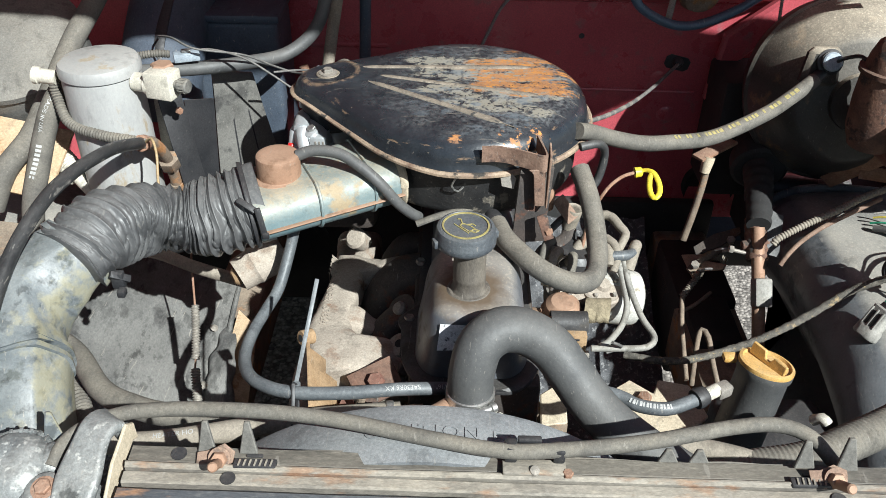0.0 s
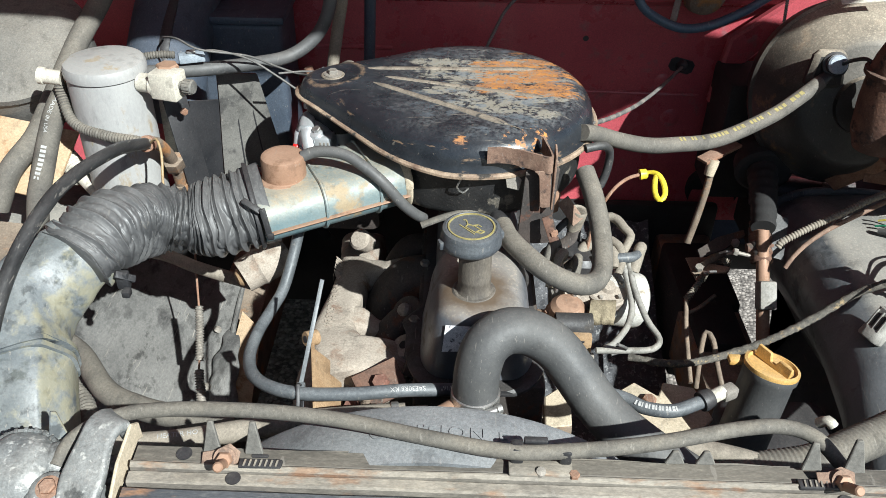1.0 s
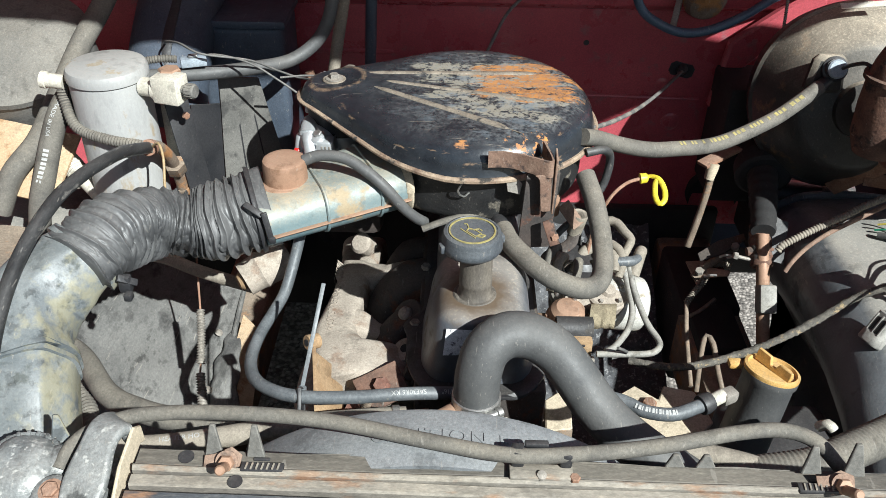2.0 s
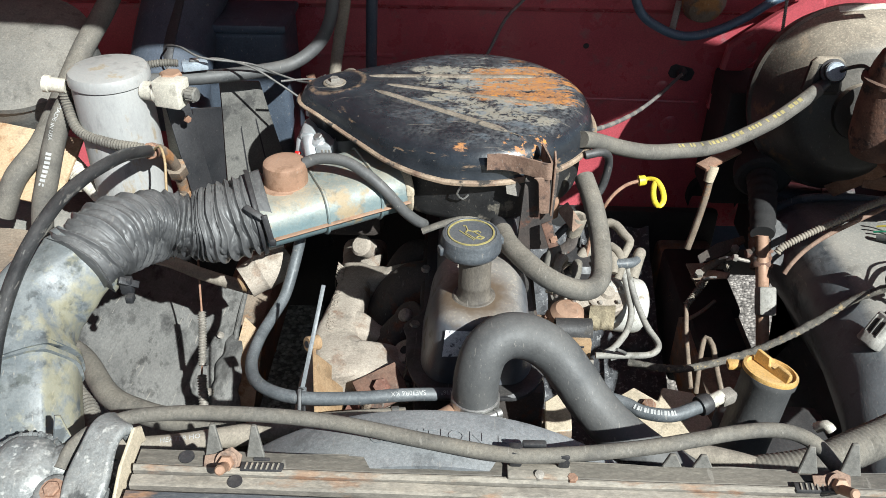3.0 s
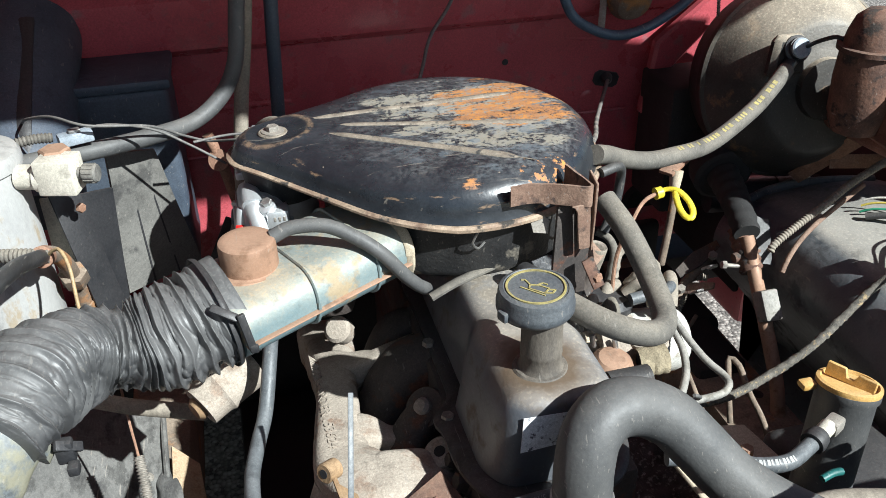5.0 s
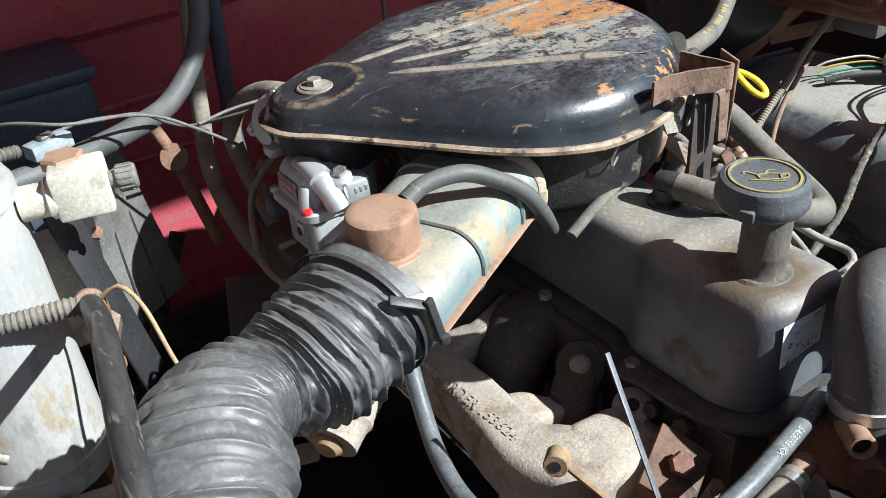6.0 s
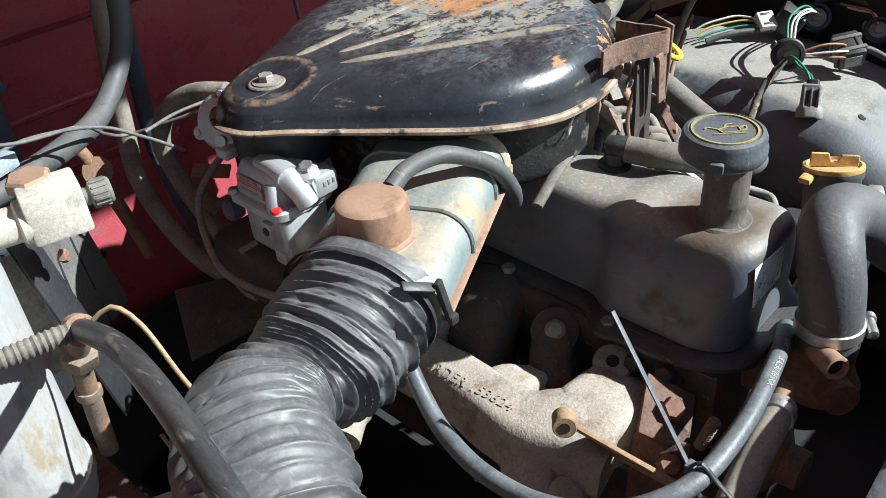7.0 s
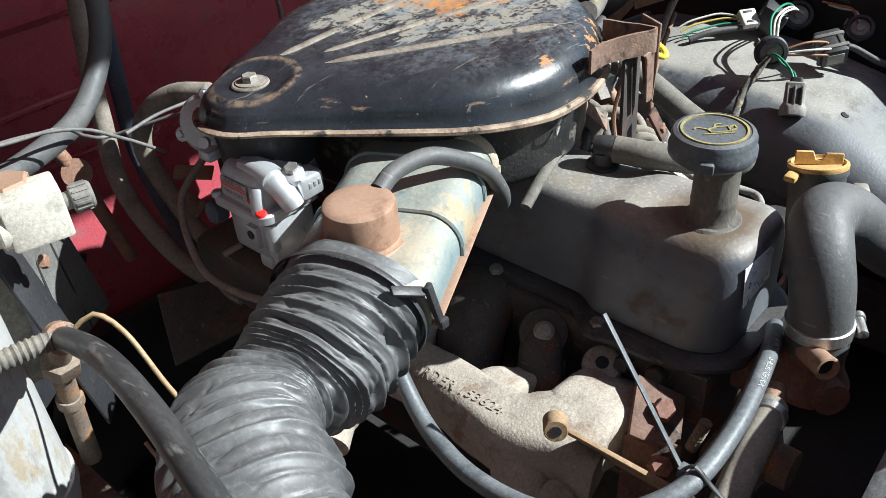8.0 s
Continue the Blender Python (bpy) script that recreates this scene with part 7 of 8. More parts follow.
part("print", join(*[print_on(plate([(0, -0.003), (w, -0.003), (w, 0.003), (0, 0.003)], 0.0001, Matrix(), 0), [(0.231, 0.752, 0.88), (0.256, 0.735, 0.88), (0.291, 0.730, 0.88), (0.322, 0.743, 0.88)], 0.0088, 0.02 + 0.004 * k, 25) for k, w in enumerate((0.002, 0.003, 0.0015, 0.003, 0.002, 0.003, 0.002, 0.003, 0.0015, 0.003, 0.002, 0.003, 0.002))]), "white_ink", bpy.data.objects["sensor_hose"], "white printed bars")
sens = thing("temperature_sensor", (0.35, 0.755, 0.87), "white and grey temperature sensor plug on a hose end", "sensor")
part("collar", lathe([(0.001, 0), (0.013, 0), (0.014, 0.006), (0.012, 0.016), (0.001, 0.016)], (0.330, 0.747, 0.88), (0.85, 0.45, 0.1), 18), "plastic_black", sens)
part("body", lathe([(0.001, 0), (0.009, 0), (0.009, 0.02), (0.001, 0.02)], (0.344, 0.754, 0.881), (0.85, 0.45, 0.1), 16), "white_plastic", sens, "white plastic body")
part("plug", box((0.358, 0.756, 0.872), (0.380, 0.774, 0.890), 0.004, Matrix.Rotation(radians(28), 4, "Z")), "steel_dull", sens, "grey plug")
hose("air_loom", [(0.68, 0.80, 0.87), (0.60, 0.745, 0.862), (0.51, 0.698, 0.86), (0.453, 0.672, 0.858), (0.386, 0.664, 0.85), (0.30, 0.655, 0.84)], 0.0225, "rubber_old", "thick dusty dark hose at the front corner", "hose", 24, 0.0015, corrugated(0.006, 0.0010))
hose("coolant_pipe", [(0.24, 0.665, 0.86), (0.30, 0.68, 0.865), (0.36, 0.672, 0.862), (0.42, 0.66, 0.85)], 0.014, "rubber_tan", "dusty tan hose behind the support", n=14)


# ---- beside the engine: pump, filter, distributor and steel lines ----
def fuel_pump():
    t = thing("fuel_pump", (0.20, 0.92, 0.82), "dusty rust-pink mechanical fuel pump with a stamped bracket", "fuel pump")
    part("body", lathe([(0.001, -0.06), (0.026, -0.06), (0.028, -0.02), (0.031, -0.014), (0.031, -0.004), (0.027, 0.0), (0.025, 0.012), (0.018, 0.019), (0.001, 0.022)], (0.178, 0.922, 0.878), (0.05, -0.15, 1), 28), "rust_cap", t)
    for k in range(6):
        a = 2 * math.pi * k / 6
        part("screw", hexagon((0.178 + 0.0285 * math.cos(a), 0.922 + 0.0285 * math.sin(a), 0.8755 + 0.004 * math.sin(a)), 0.0038, 0.005, (0.05, -0.15, 1)), "rust", t)
    part("puck", lathe([(0.001, -0.03), (0.030, -0.03), (0.032, -0.006), (0.032, 0.002), (0.029, 0.005), (0.027, 0.004), (0.012, 0.006), (0.010, 0.012), (0.001, 0.013)], (0.238, 0.957, 0.893), (0.15, -0.25, 1), 32), "cast", t, "dusty tan round pump cover")
    for k in range(5):
        a = 2 * math.pi * k / 5 + 0.4
        part("screw", hexagon((0.2385 + 0.023 * math.cos(a), 0.956 + 0.023 * math.sin(a), 0.8975 + 0.004 * math.sin(a)), 0.0035, 0.004, (0.15, -0.25, 1)), "steel_dull", t)
    part("flange", box((0.13, 0.88, 0.83), (0.165, 0.935, 0.875), 0.006), "rail", t)
    hood = [[Vector((x, 0.886 + 0.018 * math.cos(a) + 0.0015 * x, 0.882 + 0.020 * math.sin(a))) for a in [math.pi * (0.05 + 0.9 * q / 10) for q in range(11)]] + [Vector((x, 0.886 + 0.0155 * math.cos(a), 0.882 + 0.0175 * math.sin(a))) for a in [math.pi * (0.95 - 0.9 * q / 10) for q in range(11)]] for x in (0.158, 0.162, 0.19, 0.206, 0.209)]
    part("bracket", loft(hood), "dark_paint_shade", t, "dark rounded stamped bracket")
    part("block", box((0.172, 0.857, 0.855), (0.207, 0.880, 0.886), 0.003), "rust_ochre", t, "ochre slotted terminal block")
    for k in range(3):
        part("slot", box((0.176, 0.8555, 0.862 + 0.008 * k), (0.196, 0.8585, 0.865 + 0.008 * k), 0.0004), "plastic_black", t, "dark slot")
    part("lip", box((0.160, 0.852, 0.848), (0.212, 0.862, 0.857), 0.002), "steel_dull", t, "bent lower lip")


fuel_pump()
roll = thing("canvas_roll", (0.225, 0.91, 0.875), "crumpled tan canvas heat wrap beside the pump", "heat wrap")
rings = []
for k in range(12):
    u = k / 11
    c = Vector((0.209 + 0.036 * u, 0.916 - 0.002 * u, 0.884 + 0.002 * u))
    rings.append([c + Vector((0.004 * math.cos(a), 0.021 * math.cos(a), 0.015 * math.sin(a))) * (1 + 0.12 * noise.noise(Vector((math.cos(a) * 2, math.sin(a) * 2, k * 0.7)))) for a in [2 * math.pi * q / 26 for q in range(26)]])
part("wrap", loft(rings, caps=False), "canvas", roll, smooth=30)
part("inner", lathe([(0.001, 0), (0.012, 0), (0.013, 0.03), (0.001, 0.03)], (0.212, 0.915, 0.884), (1, 0, 0), 16), "plastic_black", roll, "dark inside of the wrap")


def oil_filter():
    t = thing("oil_filter", (0.27, 0.93, 0.82), "white spin-on oil filter, oily and dusty", "oil filter")
    ax = Vector((0.92, 0.12, -0.2))
    part("can", lathe([(0.001, 0), (0.040, 0), (0.042, 0.004), (0.042, 0.074), (0.0405, 0.080), (0.036, 0.0835), (0.028, 0.085), (0.001, 0.083)], (0.216, 0.977, 0.868), ax, 36), "filter_white", t)
    part("mount", lathe([(0.001, -0.05), (0.036, -0.05), (0.044, -0.006), (0.044, 0.0), (0.001, 0.0)], (0.216, 0.977, 0.868), ax, 24), "cast", t, "dusty cast filter mount")


oil_filter()


def distributor():
    t = thing("distributor", (0.2, 0.99, 0.85), "dusty distributor with tan rubber boots and grey leads", "distributor")
    part("body", lathe([(0.001, -0.08), (0.022, -0.08), (0.024, -0.02), (0.036, -0.012), (0.036, 0.0), (0.001, 0.0)], (0.200, 1.005, 0.905), (0.1, 0, 1), 24), "rail", t)
    part("cap", lathe([(0.001, 0), (0.037, 0), (0.037, 0.018), (0.030, 0.026), (0.001, 0.028)], (0.200, 1.005, 0.905), (0.1, 0, 1), 24), "plastic_black", t, "black distributor cap")
    # leads: boot on the cap, cable away from it
    for pts, r0, mat in (
            (((0.222, 1.03, 0.93), (0.240, 1.055, 0.952), (0.256, 1.052, 0.956), (0.268, 1.030, 0.952), (0.275, 1.018, 0.948), (0.268, 1.004, 0.94), (0.262, 0.998, 0.93)), 0.0082, "rubber_tan"),
            (((0.235, 1.01, 0.93), (0.246, 1.005, 0.946), (0.256, 0.99, 0.944), (0.258, 0.975, 0.935), (0.252, 0.962, 0.92)), 0.0078, "rubber_tan"),
            (((0.225, 0.995, 0.93), (0.238, 0.99, 0.944), (0.246, 0.978, 0.942), (0.245, 0.962, 0.93)), 0.0085, "rubber_tan"),
            (((0.170, 1.01, 0.925), (0.163, 1.005, 0.942), (0.155, 0.985, 0.944), (0.150, 0.968, 0.934), (0.148, 0.955, 0.915)), 0.0085, "rubber_old"),
            (((0.175, 0.985, 0.925), (0.172, 0.975, 0.945), (0.164, 0.960, 0.945), (0.160, 0.945, 0.93)), 0.0075, "rubber_tan"),
            (((0.190, 0.975, 0.925), (0.192, 0.965, 0.942), (0.190, 0.950, 0.940), (0.186, 0.938, 0.925)), 0.008, "rubber_old"),
            (((0.20, 1.03, 0.925), (0.195, 1.04, 0.955), (0.182, 1.03, 0.965), (0.168, 1.022, 0.955), (0.155, 1.02, 0.94)), 0.0065, "rubber"),
            (((0.215, 1.02, 0.93), (0.225, 1.035, 0.965), (0.222, 1.05, 0.98), (0.21, 1.06, 0.985)), 0.0065, "rubber_old")):
        part("lead", tube(pts, (r0, r0 * 0.75), 12, 0.005, lambda s, a: 0.0008 * math.sin(s * 420) if s < 0.03 else 0.0), mat, t, "dusty plug lead with a rubber boot")
    for x, y, z in ((0.150, 0.966, 0.938), (0.161, 0.946, 0.936), (0.187, 0.938, 0.93), (0.262, 0.998, 0.936)):
        part("terminal", lathe([(0.001, 0), (0.0036, 0), (0.0036, 0.014), (0.0024, 0.016), (0.001, 0.016)], (x, y, z - 0.022), (0.1, -0.3, -1), 10), "steel", t, "bright spring terminal")
    # spring clips and small stamped pieces round the cap
    part("cap_clip", tube([(0.176, 0.978, 0.915), (0.172, 0.970, 0.928), (0.178, 0.968, 0.938), (0.186, 0.974, 0.936)], 0.0016, 6), "steel", t, "bent wire cap clip")
    part("vacuum_can", lathe([(0.001, 0), (0.020, 0), (0.022, 0.004), (0.022, 0.012), (0.016, 0.017), (0.001, 0.018)], (0.178, 0.975, 0.885), (-0.3, -0.9, 0.3), 22), "steel_dull", t, "dull steel vacuum can")


distributor()
coil = thing("tan_bracket", (0.185, 1.015, 0.97), "dusty tan folded bracket under the air cleaner", "bracket")
part("arm", slab((0.170, 1.024, 1.004), (0.194, 1.010, 0.975), 0.020, 0.003, (0.2, -0.8, 0.6)), "rust_dusty", coil)
part("cup", lathe([(0.0085, 0.034), (0.0118, 0.036), (0.0128, 0.034), (0.0122, 0.018), (0.0108, 0.0), (0.001, 0.0), (0.001, 0.004), (0.0085, 0.006), (0.0085, 0.034)], (0.191, 1.028, 0.952), (0.15, -0.1, 1), 22), "rubber_tan", coil, "open tan rubber cup")
part("strap", tube([(0.196, 1.032, 0.972), (0.190, 1.022, 0.952), (0.186, 1.014, 0.942), (0.170, 1.004, 0.936), (0.152, 0.996, 0.930), (0.143, 0.985, 0.915)], 0.0085, 14, 0.004, squash=(1.1, 0.4)), "block", coil, "dark curved strap")
part("boot", tube([(0.146, 0.972, 0.900), (0.150, 0.984, 0.916), (0.160, 0.994, 0.927), (0.171, 0.999, 0.926), (0.178, 0.997, 0.918)], (0.0088, 0.0105), 14, 0.003), "rubber_tan", coil, "tan rubber boot")
part("boot", tube([(0.196, 0.985, 0.905), (0.200, 0.999, 0.922), (0.210, 1.010, 0.932), (0.222, 1.012, 0.930)], (0.0085, 0.0095), 14, 0.003), "rubber_tan", coil, "tan rubber boot")
part("ledge", plate([(-0.018, -0.007), (0.012, -0.009), (0.019, 0.002), (0.010, 0.009), (-0.016, 0.007)], 0.003, frame_at((0.166, 0.962, 0.898), (1, 0.05, -0.05), (0, -0.3, 1)), 0.0008), "tan_metal", coil, "dusty ledge below the boots")
part("stub", lathe([(0.001, 0), (0.009, 0), (0.009, 0.03), (0.007, 0.034), (0.001, 0.034)], (0.157, 1.03, 0.985), (0, -0.25, 1), 16), "rust_cap", coil, "pink rusted stub")
hose("fuel_line", [(0.255, 0.989, 0.937), (0.258, 0.979, 0.932), (0.267, 0.956, 0.908), (0.270, 0.922, 0.890), (0.261, 0.893, 0.882), (0.250, 0.875, 0.879), (0.235, 0.856, 0.877), (0.223, 0.848, 0.876)], 0.0048, "line_grey", "bent grey steel fuel line", "fuel line", 10, group="fuel lines")
hose("fuel_line", [(0.268, 0.980, 0.930), (0.275, 0.944, 0.906), (0.287, 0.899, 0.888), (0.299, 0.875, 0.880), (0.300, 0.862, 0.878), (0.293, 0.853, 0.876), (0.280, 0.848, 0.875), (0.246, 0.846, 0.875), (0.211, 0.845, 0.875)], 0.0046, "line_grey", "bent grey steel fuel line", "fuel line", 10, group="fuel lines")
hose("fuel_elbow", [(0.222, 0.974, 0.935), (0.240, 0.974, 0.937), (0.258, 0.975, 0.938), (0.273, 0.979, 0.937), (0.282, 0.986, 0.936), (0.2865, 0.996, 0.934)], 0.0078, "rubber_new", "short black rubber fuel elbow", "hose", 12)
hose("line_boot", [(0.290, 1.006, 0.936), (0.286, 0.995, 0.938), (0.280, 0.980, 0.930), (0.275, 0.970, 0.918)], 0.0088, "rubber_tan", "tan rubber boot on the fuel line", "boot", 14)
hose("earth_wire", [(0.235, 0.83, 0.90), (0.25, 0.84, 0.885), (0.247, 0.85, 0.87), (0.232, 0.845, 0.868)], 0.0022, "wire_grey", "thin looped grey earth wire", "wire", 8)
hose("small_vacuum_hose", [(0.195, 1.03, 1.085), (0.222, 1.04, 1.085), (0.236, 1.06, 1.06), (0.232, 1.06, 1.02), (0.215, 1.05, 0.99)], 0.0062, "rubber", "small looped vacuum hose", n=10)
dip = thing("dipstick", (0.29, 1.05, 0.98), "oil dipstick with a bright yellow loop handle", "dipstick")
part("tube", tube([(0.205, 0.99, 0.90), (0.218, 1.015, 0.97), (0.2339, 1.0149, 1.0198), (0.2599, 1.0389, 1.0318), (0.2869, 1.0529, 1.0338)], 0.0026, 8), "rust", dip, "thin rusty dipstick rod")
part("ferrule", lathe([(0.001, 0), (0.008, 0), (0.0075, 0.003), (0.0075, 0.009), (0.005, 0.011), (0.001, 0.011)], (0.2819, 1.0519, 1.0328), (0.9, 0.1, 0.1), 16), "yellow", dip)
part("handle", tube([(0.2879, 1.0529, 1.0338), (0.2969, 1.0509, 1.0378), (0.3059, 1.0399, 1.0398), (0.3109, 1.0219, 1.0348), (0.3104, 1.0069, 1.0278), (0.3049, 0.9999, 1.0228), (0.2999, 1.0049, 1.0228), (0.2979, 1.0169, 1.0278), (0.2999, 1.0319, 1.0348), (0.3039, 1.0419, 1.0388)], 0.0032, 12, 0.003, squash=(1.25, 0.8)), "yellow", dip, "bright yellow loop handle")


hose("torn_label", [(0.480, 0.735, 0.86), (0.486, 0.728, 0.872), (0.492, 0.722, 0.868)], 0.007, "white_plastic", "torn scrap of pale plastic", "scrap", 8)
hose("teal_clip", [(0.345, 0.735, 0.835), (0.360, 0.738, 0.837), (0.372, 0.739, 0.835)], 0.0045, "teal", "small teal plastic clip", "clip", 8)


# ---- booster, pedal rods and steering ----
def booster():
    t = thing("brake_booster", (0.70, 1.42, 0.86), "tan-grey dusty round brake booster", "brake booster")
    ax = (-0.08, -0.95, 0.20)
    c = Vector((0.708, 1.392, 1.014))
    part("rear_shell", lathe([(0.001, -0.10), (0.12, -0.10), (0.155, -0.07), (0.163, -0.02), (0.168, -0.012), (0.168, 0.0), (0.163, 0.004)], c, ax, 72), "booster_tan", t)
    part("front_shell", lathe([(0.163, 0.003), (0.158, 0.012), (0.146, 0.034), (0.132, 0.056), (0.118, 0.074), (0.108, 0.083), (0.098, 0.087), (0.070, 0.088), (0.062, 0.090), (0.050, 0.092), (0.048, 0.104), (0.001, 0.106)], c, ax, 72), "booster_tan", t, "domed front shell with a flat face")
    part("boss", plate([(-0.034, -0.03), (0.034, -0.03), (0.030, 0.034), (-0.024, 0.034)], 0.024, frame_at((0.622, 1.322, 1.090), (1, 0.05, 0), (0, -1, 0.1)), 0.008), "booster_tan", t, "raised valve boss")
    part("decal", slab((0.648, 1.378, 1.184), (0.722, 1.374, 1.192), 0.012, 0.001, (-0.1, -0.45, 0.9), 0), "white_plastic", t, "pale stuck-on label")
    v = part("check_valve", lathe([(0.001, 0), (0.021, 0), (0.021, 0.01), (0.017, 0.012), (0.017, 0.018), (0.001, 0.018)], (0.630, 1.302, 1.104), (-0.05, -0.9, 0.42), 24), "plastic_black", t, "black check valve")
    part("button", lathe([(0.001, 0), (0.0155, 0), (0.0155, 0.004), (0.013, 0.006), (0.001, 0.006)], (0.629, 1.286, 1.111), (-0.05, -0.9, 0.42), 24), "grey_clip", v, "pale grey disc")
    part("nozzle", tube([(0.63, 1.300, 1.092), (0.615, 1.288, 1.086), (0.60, 1.276, 1.08)], 0.010, 12), "plastic_black", t)


booster()


def master_cylinder():
    t = thing("master_cylinder", (0.75, 1.22, 0.95), "rust-brown brake master cylinder with a lidded reservoir", "master cylinder")
    part("body", lathe([(0.001, 0), (0.034, 0), (0.038, 0.008), (0.038, 0.20), (0.030, 0.21), (0.001, 0.21)], (0.735, 1.30, 1.00), (0.10, -0.99, 0.0), 28), "rust_red", t)
    wall = [[Vector((0.800 + x, 1.172 + y, z)) for x, y in rounded(0.200 + 2 * g, 0.145 + 2 * g, 0.028, 5)] for z, g in ((0.985, -0.016), (0.998, -0.004), (1.03, 0.0), (1.078, 0.003), (1.082, 0.0))]
    part("reservoir", loft(wall), "rust_red", t, "cast brown reservoir")
    part("lid", loft([[Vector((0.812 + x, 1.172 + y, z)) for x, y in rounded(0.176 + 2 * g, 0.142 + 2 * g, 0.022, 5)] for z, g in ((1.083, 0.006), (1.087, 0.007), (1.091, 0.002), (1.098, -0.004), (1.106, -0.014), (1.108, -0.024))]), "tan_metal", t, "dusty tan reservoir lid")
    part("dome", lathe([(0.001, 0.0), (0.034, 0.0), (0.044, 0.03), (0.046, 0.08), (0.044, 0.125), (0.039, 0.150), (0.032, 0.170), (0.018, 0.182), (0.001, 0.185)], (0.688, 1.205, 1.005), n=32), "rust_dark", t, "rusty domed end of the reservoir")
    part("rim", lathe([(0.042, 0.0), (0.050, 0.001), (0.050, 0.008), (0.042, 0.009)], (0.688, 1.205, 1.128), n=32), "rust_dark", t, "rolled rim below the dome")
    part("bail", tube([(0.700, 1.150, 1.060), (0.700, 1.155, 1.130), (0.694, 1.160, 1.186), (0.71, 1.163, 1.192), (0.78, 1.17, 1.155), (0.86, 1.178, 1.115)], 0.0032, 8), "rust", t, "rusty wire bail")
    part("line", tube([(0.66, 1.22, 1.135), (0.648, 1.235, 1.142), (0.638, 1.262, 1.128), (0.636, 1.285, 1.112)], 0.0032, 8), "plastic_black", t, "thin black line")


master_cylinder()


def steering():
    t = thing("steering_shaft", (0.56, 1.2, 0.7), "rusty steering shaft with a dark rubber boot", "steering shaft")
    part("boot", tube([(0.615, 1.58, 0.90), (0.60, 1.46, 0.878), (0.588, 1.37, 0.862), (0.572, 1.29, 0.845), (0.56, 1.235, 0.825)], (0.036, 0.020), 22, 0.004, corrugated(0.022, 0.002)), "black_void", t, "black ribbed rubber boot")
    part("collar", lathe([(0.001, 0), (0.05, 0), (0.052, 0.006), (0.052, 0.035), (0.045, 0.04), (0.001, 0.04)], (0.597, 1.41, 0.868), (-0.12, -0.95, -0.25), 28), "black_void", t)
    # near-black box added where the firewall behind the column lies in shade
    part("pedal_support", box((0.53, 1.47, 0.74), (0.66, 1.60, 0.99), 0.01), "black_void", t, "near-black box added to cover a lit firewall patch")
    part("shaft", tube([(0.56, 1.235, 0.82), (0.561, 1.187, 0.757), (0.562, 1.14, 0.695), (0.563, 1.09, 0.62), (0.56, 1.06, 0.55)], 0.0115, 14), "rust_cap", t, "rust-pink steel shaft")
    part("coupling", box((0.545, 1.135, 0.715), (0.575, 1.165, 0.765), 0.004, Matrix.Rotation(radians(-38), 4, "X")), "line_grey", t, "grey steel coupling")
    part("joint", join(tube([(0.566, 1.262, 0.818), (0.562, 1.235, 0.795), (0.561, 1.205, 0.770)], (0.019, 0.017), 16, 0.004, corrugated(0.014, 0.003)), lathe([(0.001, -0.026), (0.008, -0.026), (0.009, -0.02), (0.009, 0.02), (0.008, 0.026), (0.001, 0.026)], (0.562, 1.228, 0.790), (1, 0.1, 0.1), 14)), "rust_dark", t, "dark rusty universal joint")
    part("torn_boot", sheet(((0.580, 1.262, 0.842), (0.606, 1.250, 0.838), (0.598, 1.205, 0.776), (0.578, 1.212, 0.782)), 6, 10, 0.003, 0.016, 3.0, 0.008), "rubber", t, "torn edge of the rubber boot")
    part("clamp_bolt", join(lathe([(0.001, 0), (0.0035, 0), (0.0035, 0.03), (0.001, 0.03)], (0.548, 1.216, 0.776), (-1, 0.1, 0.2), 10), hexagon((0.520, 1.219, 0.782), 0.007, 0.008, (-1, 0.1, 0.2))), "steel_dull", t, "clamp bolt through the joint")


steering()
link = thing("shift_linkage", (0.50, 1.28, 0.70), "dusty dark steel shift linkage with levers and clips", "linkage")
part("lever", plate([(-0.045, -0.008), (0.0, -0.014), (0.050, -0.007), (0.054, 0.006), (0.004, 0.014), (-0.042, 0.008)], 0.005, frame_at((0.515, 1.300, 0.742), (0.9, 0.25, 0.35), (-0.2, -0.5, 0.8)), 0.0012), "block", link, "dark flat lever")
part("lever", plate([(-0.035, -0.007), (0.0, -0.010), (0.038, -0.005), (0.040, 0.006), (0.0, 0.011), (-0.034, 0.007)], 0.005, frame_at((0.500, 1.270, 0.705), (0.6, -0.6, 0.4), (-0.3, -0.4, 0.8)), 0.0012), "rust_dusty", link, "rusty short lever")
part("shaft", tube([(0.470, 1.275, 0.690), (0.500, 1.290, 0.712), (0.545, 1.305, 0.740)], 0.0085, 12), "rail", link, "cross shaft")
part("clip", tube([(0.505, 1.262, 0.750), (0.512, 1.250, 0.762), (0.524, 1.250, 0.762), (0.530, 1.262, 0.750), (0.522, 1.270, 0.742)], 0.0022, 8), "steel", link, "bright wire clip")
part("clip", tube([(0.480, 1.246, 0.715), (0.486, 1.236, 0.726), (0.497, 1.238, 0.725), (0.500, 1.250, 0.714)], 0.0022, 8), "steel", link, "bright wire clip")
part("pin", hexagon((0.540, 1.290, 0.752), 0.008, 0.010, (-0.2, -0.5, 0.8)), "steel_dull", link)
part("pin", hexagon((0.478, 1.272, 0.706), 0.008, 0.010, (-0.3, -0.4, 0.8)), "steel_dull", link)
rod = thing("clutch_rod", (0.47, 1.33, 0.8), "rusty clutch push rod with a tan bush", "push rod")
part("rod", tube([(0.487, 1.352, 0.885), (0.482, 1.342, 0.840), (0.472, 1.330, 0.785), (0.460, 1.318, 0.733)], 0.0066, 12), "rail", rod)
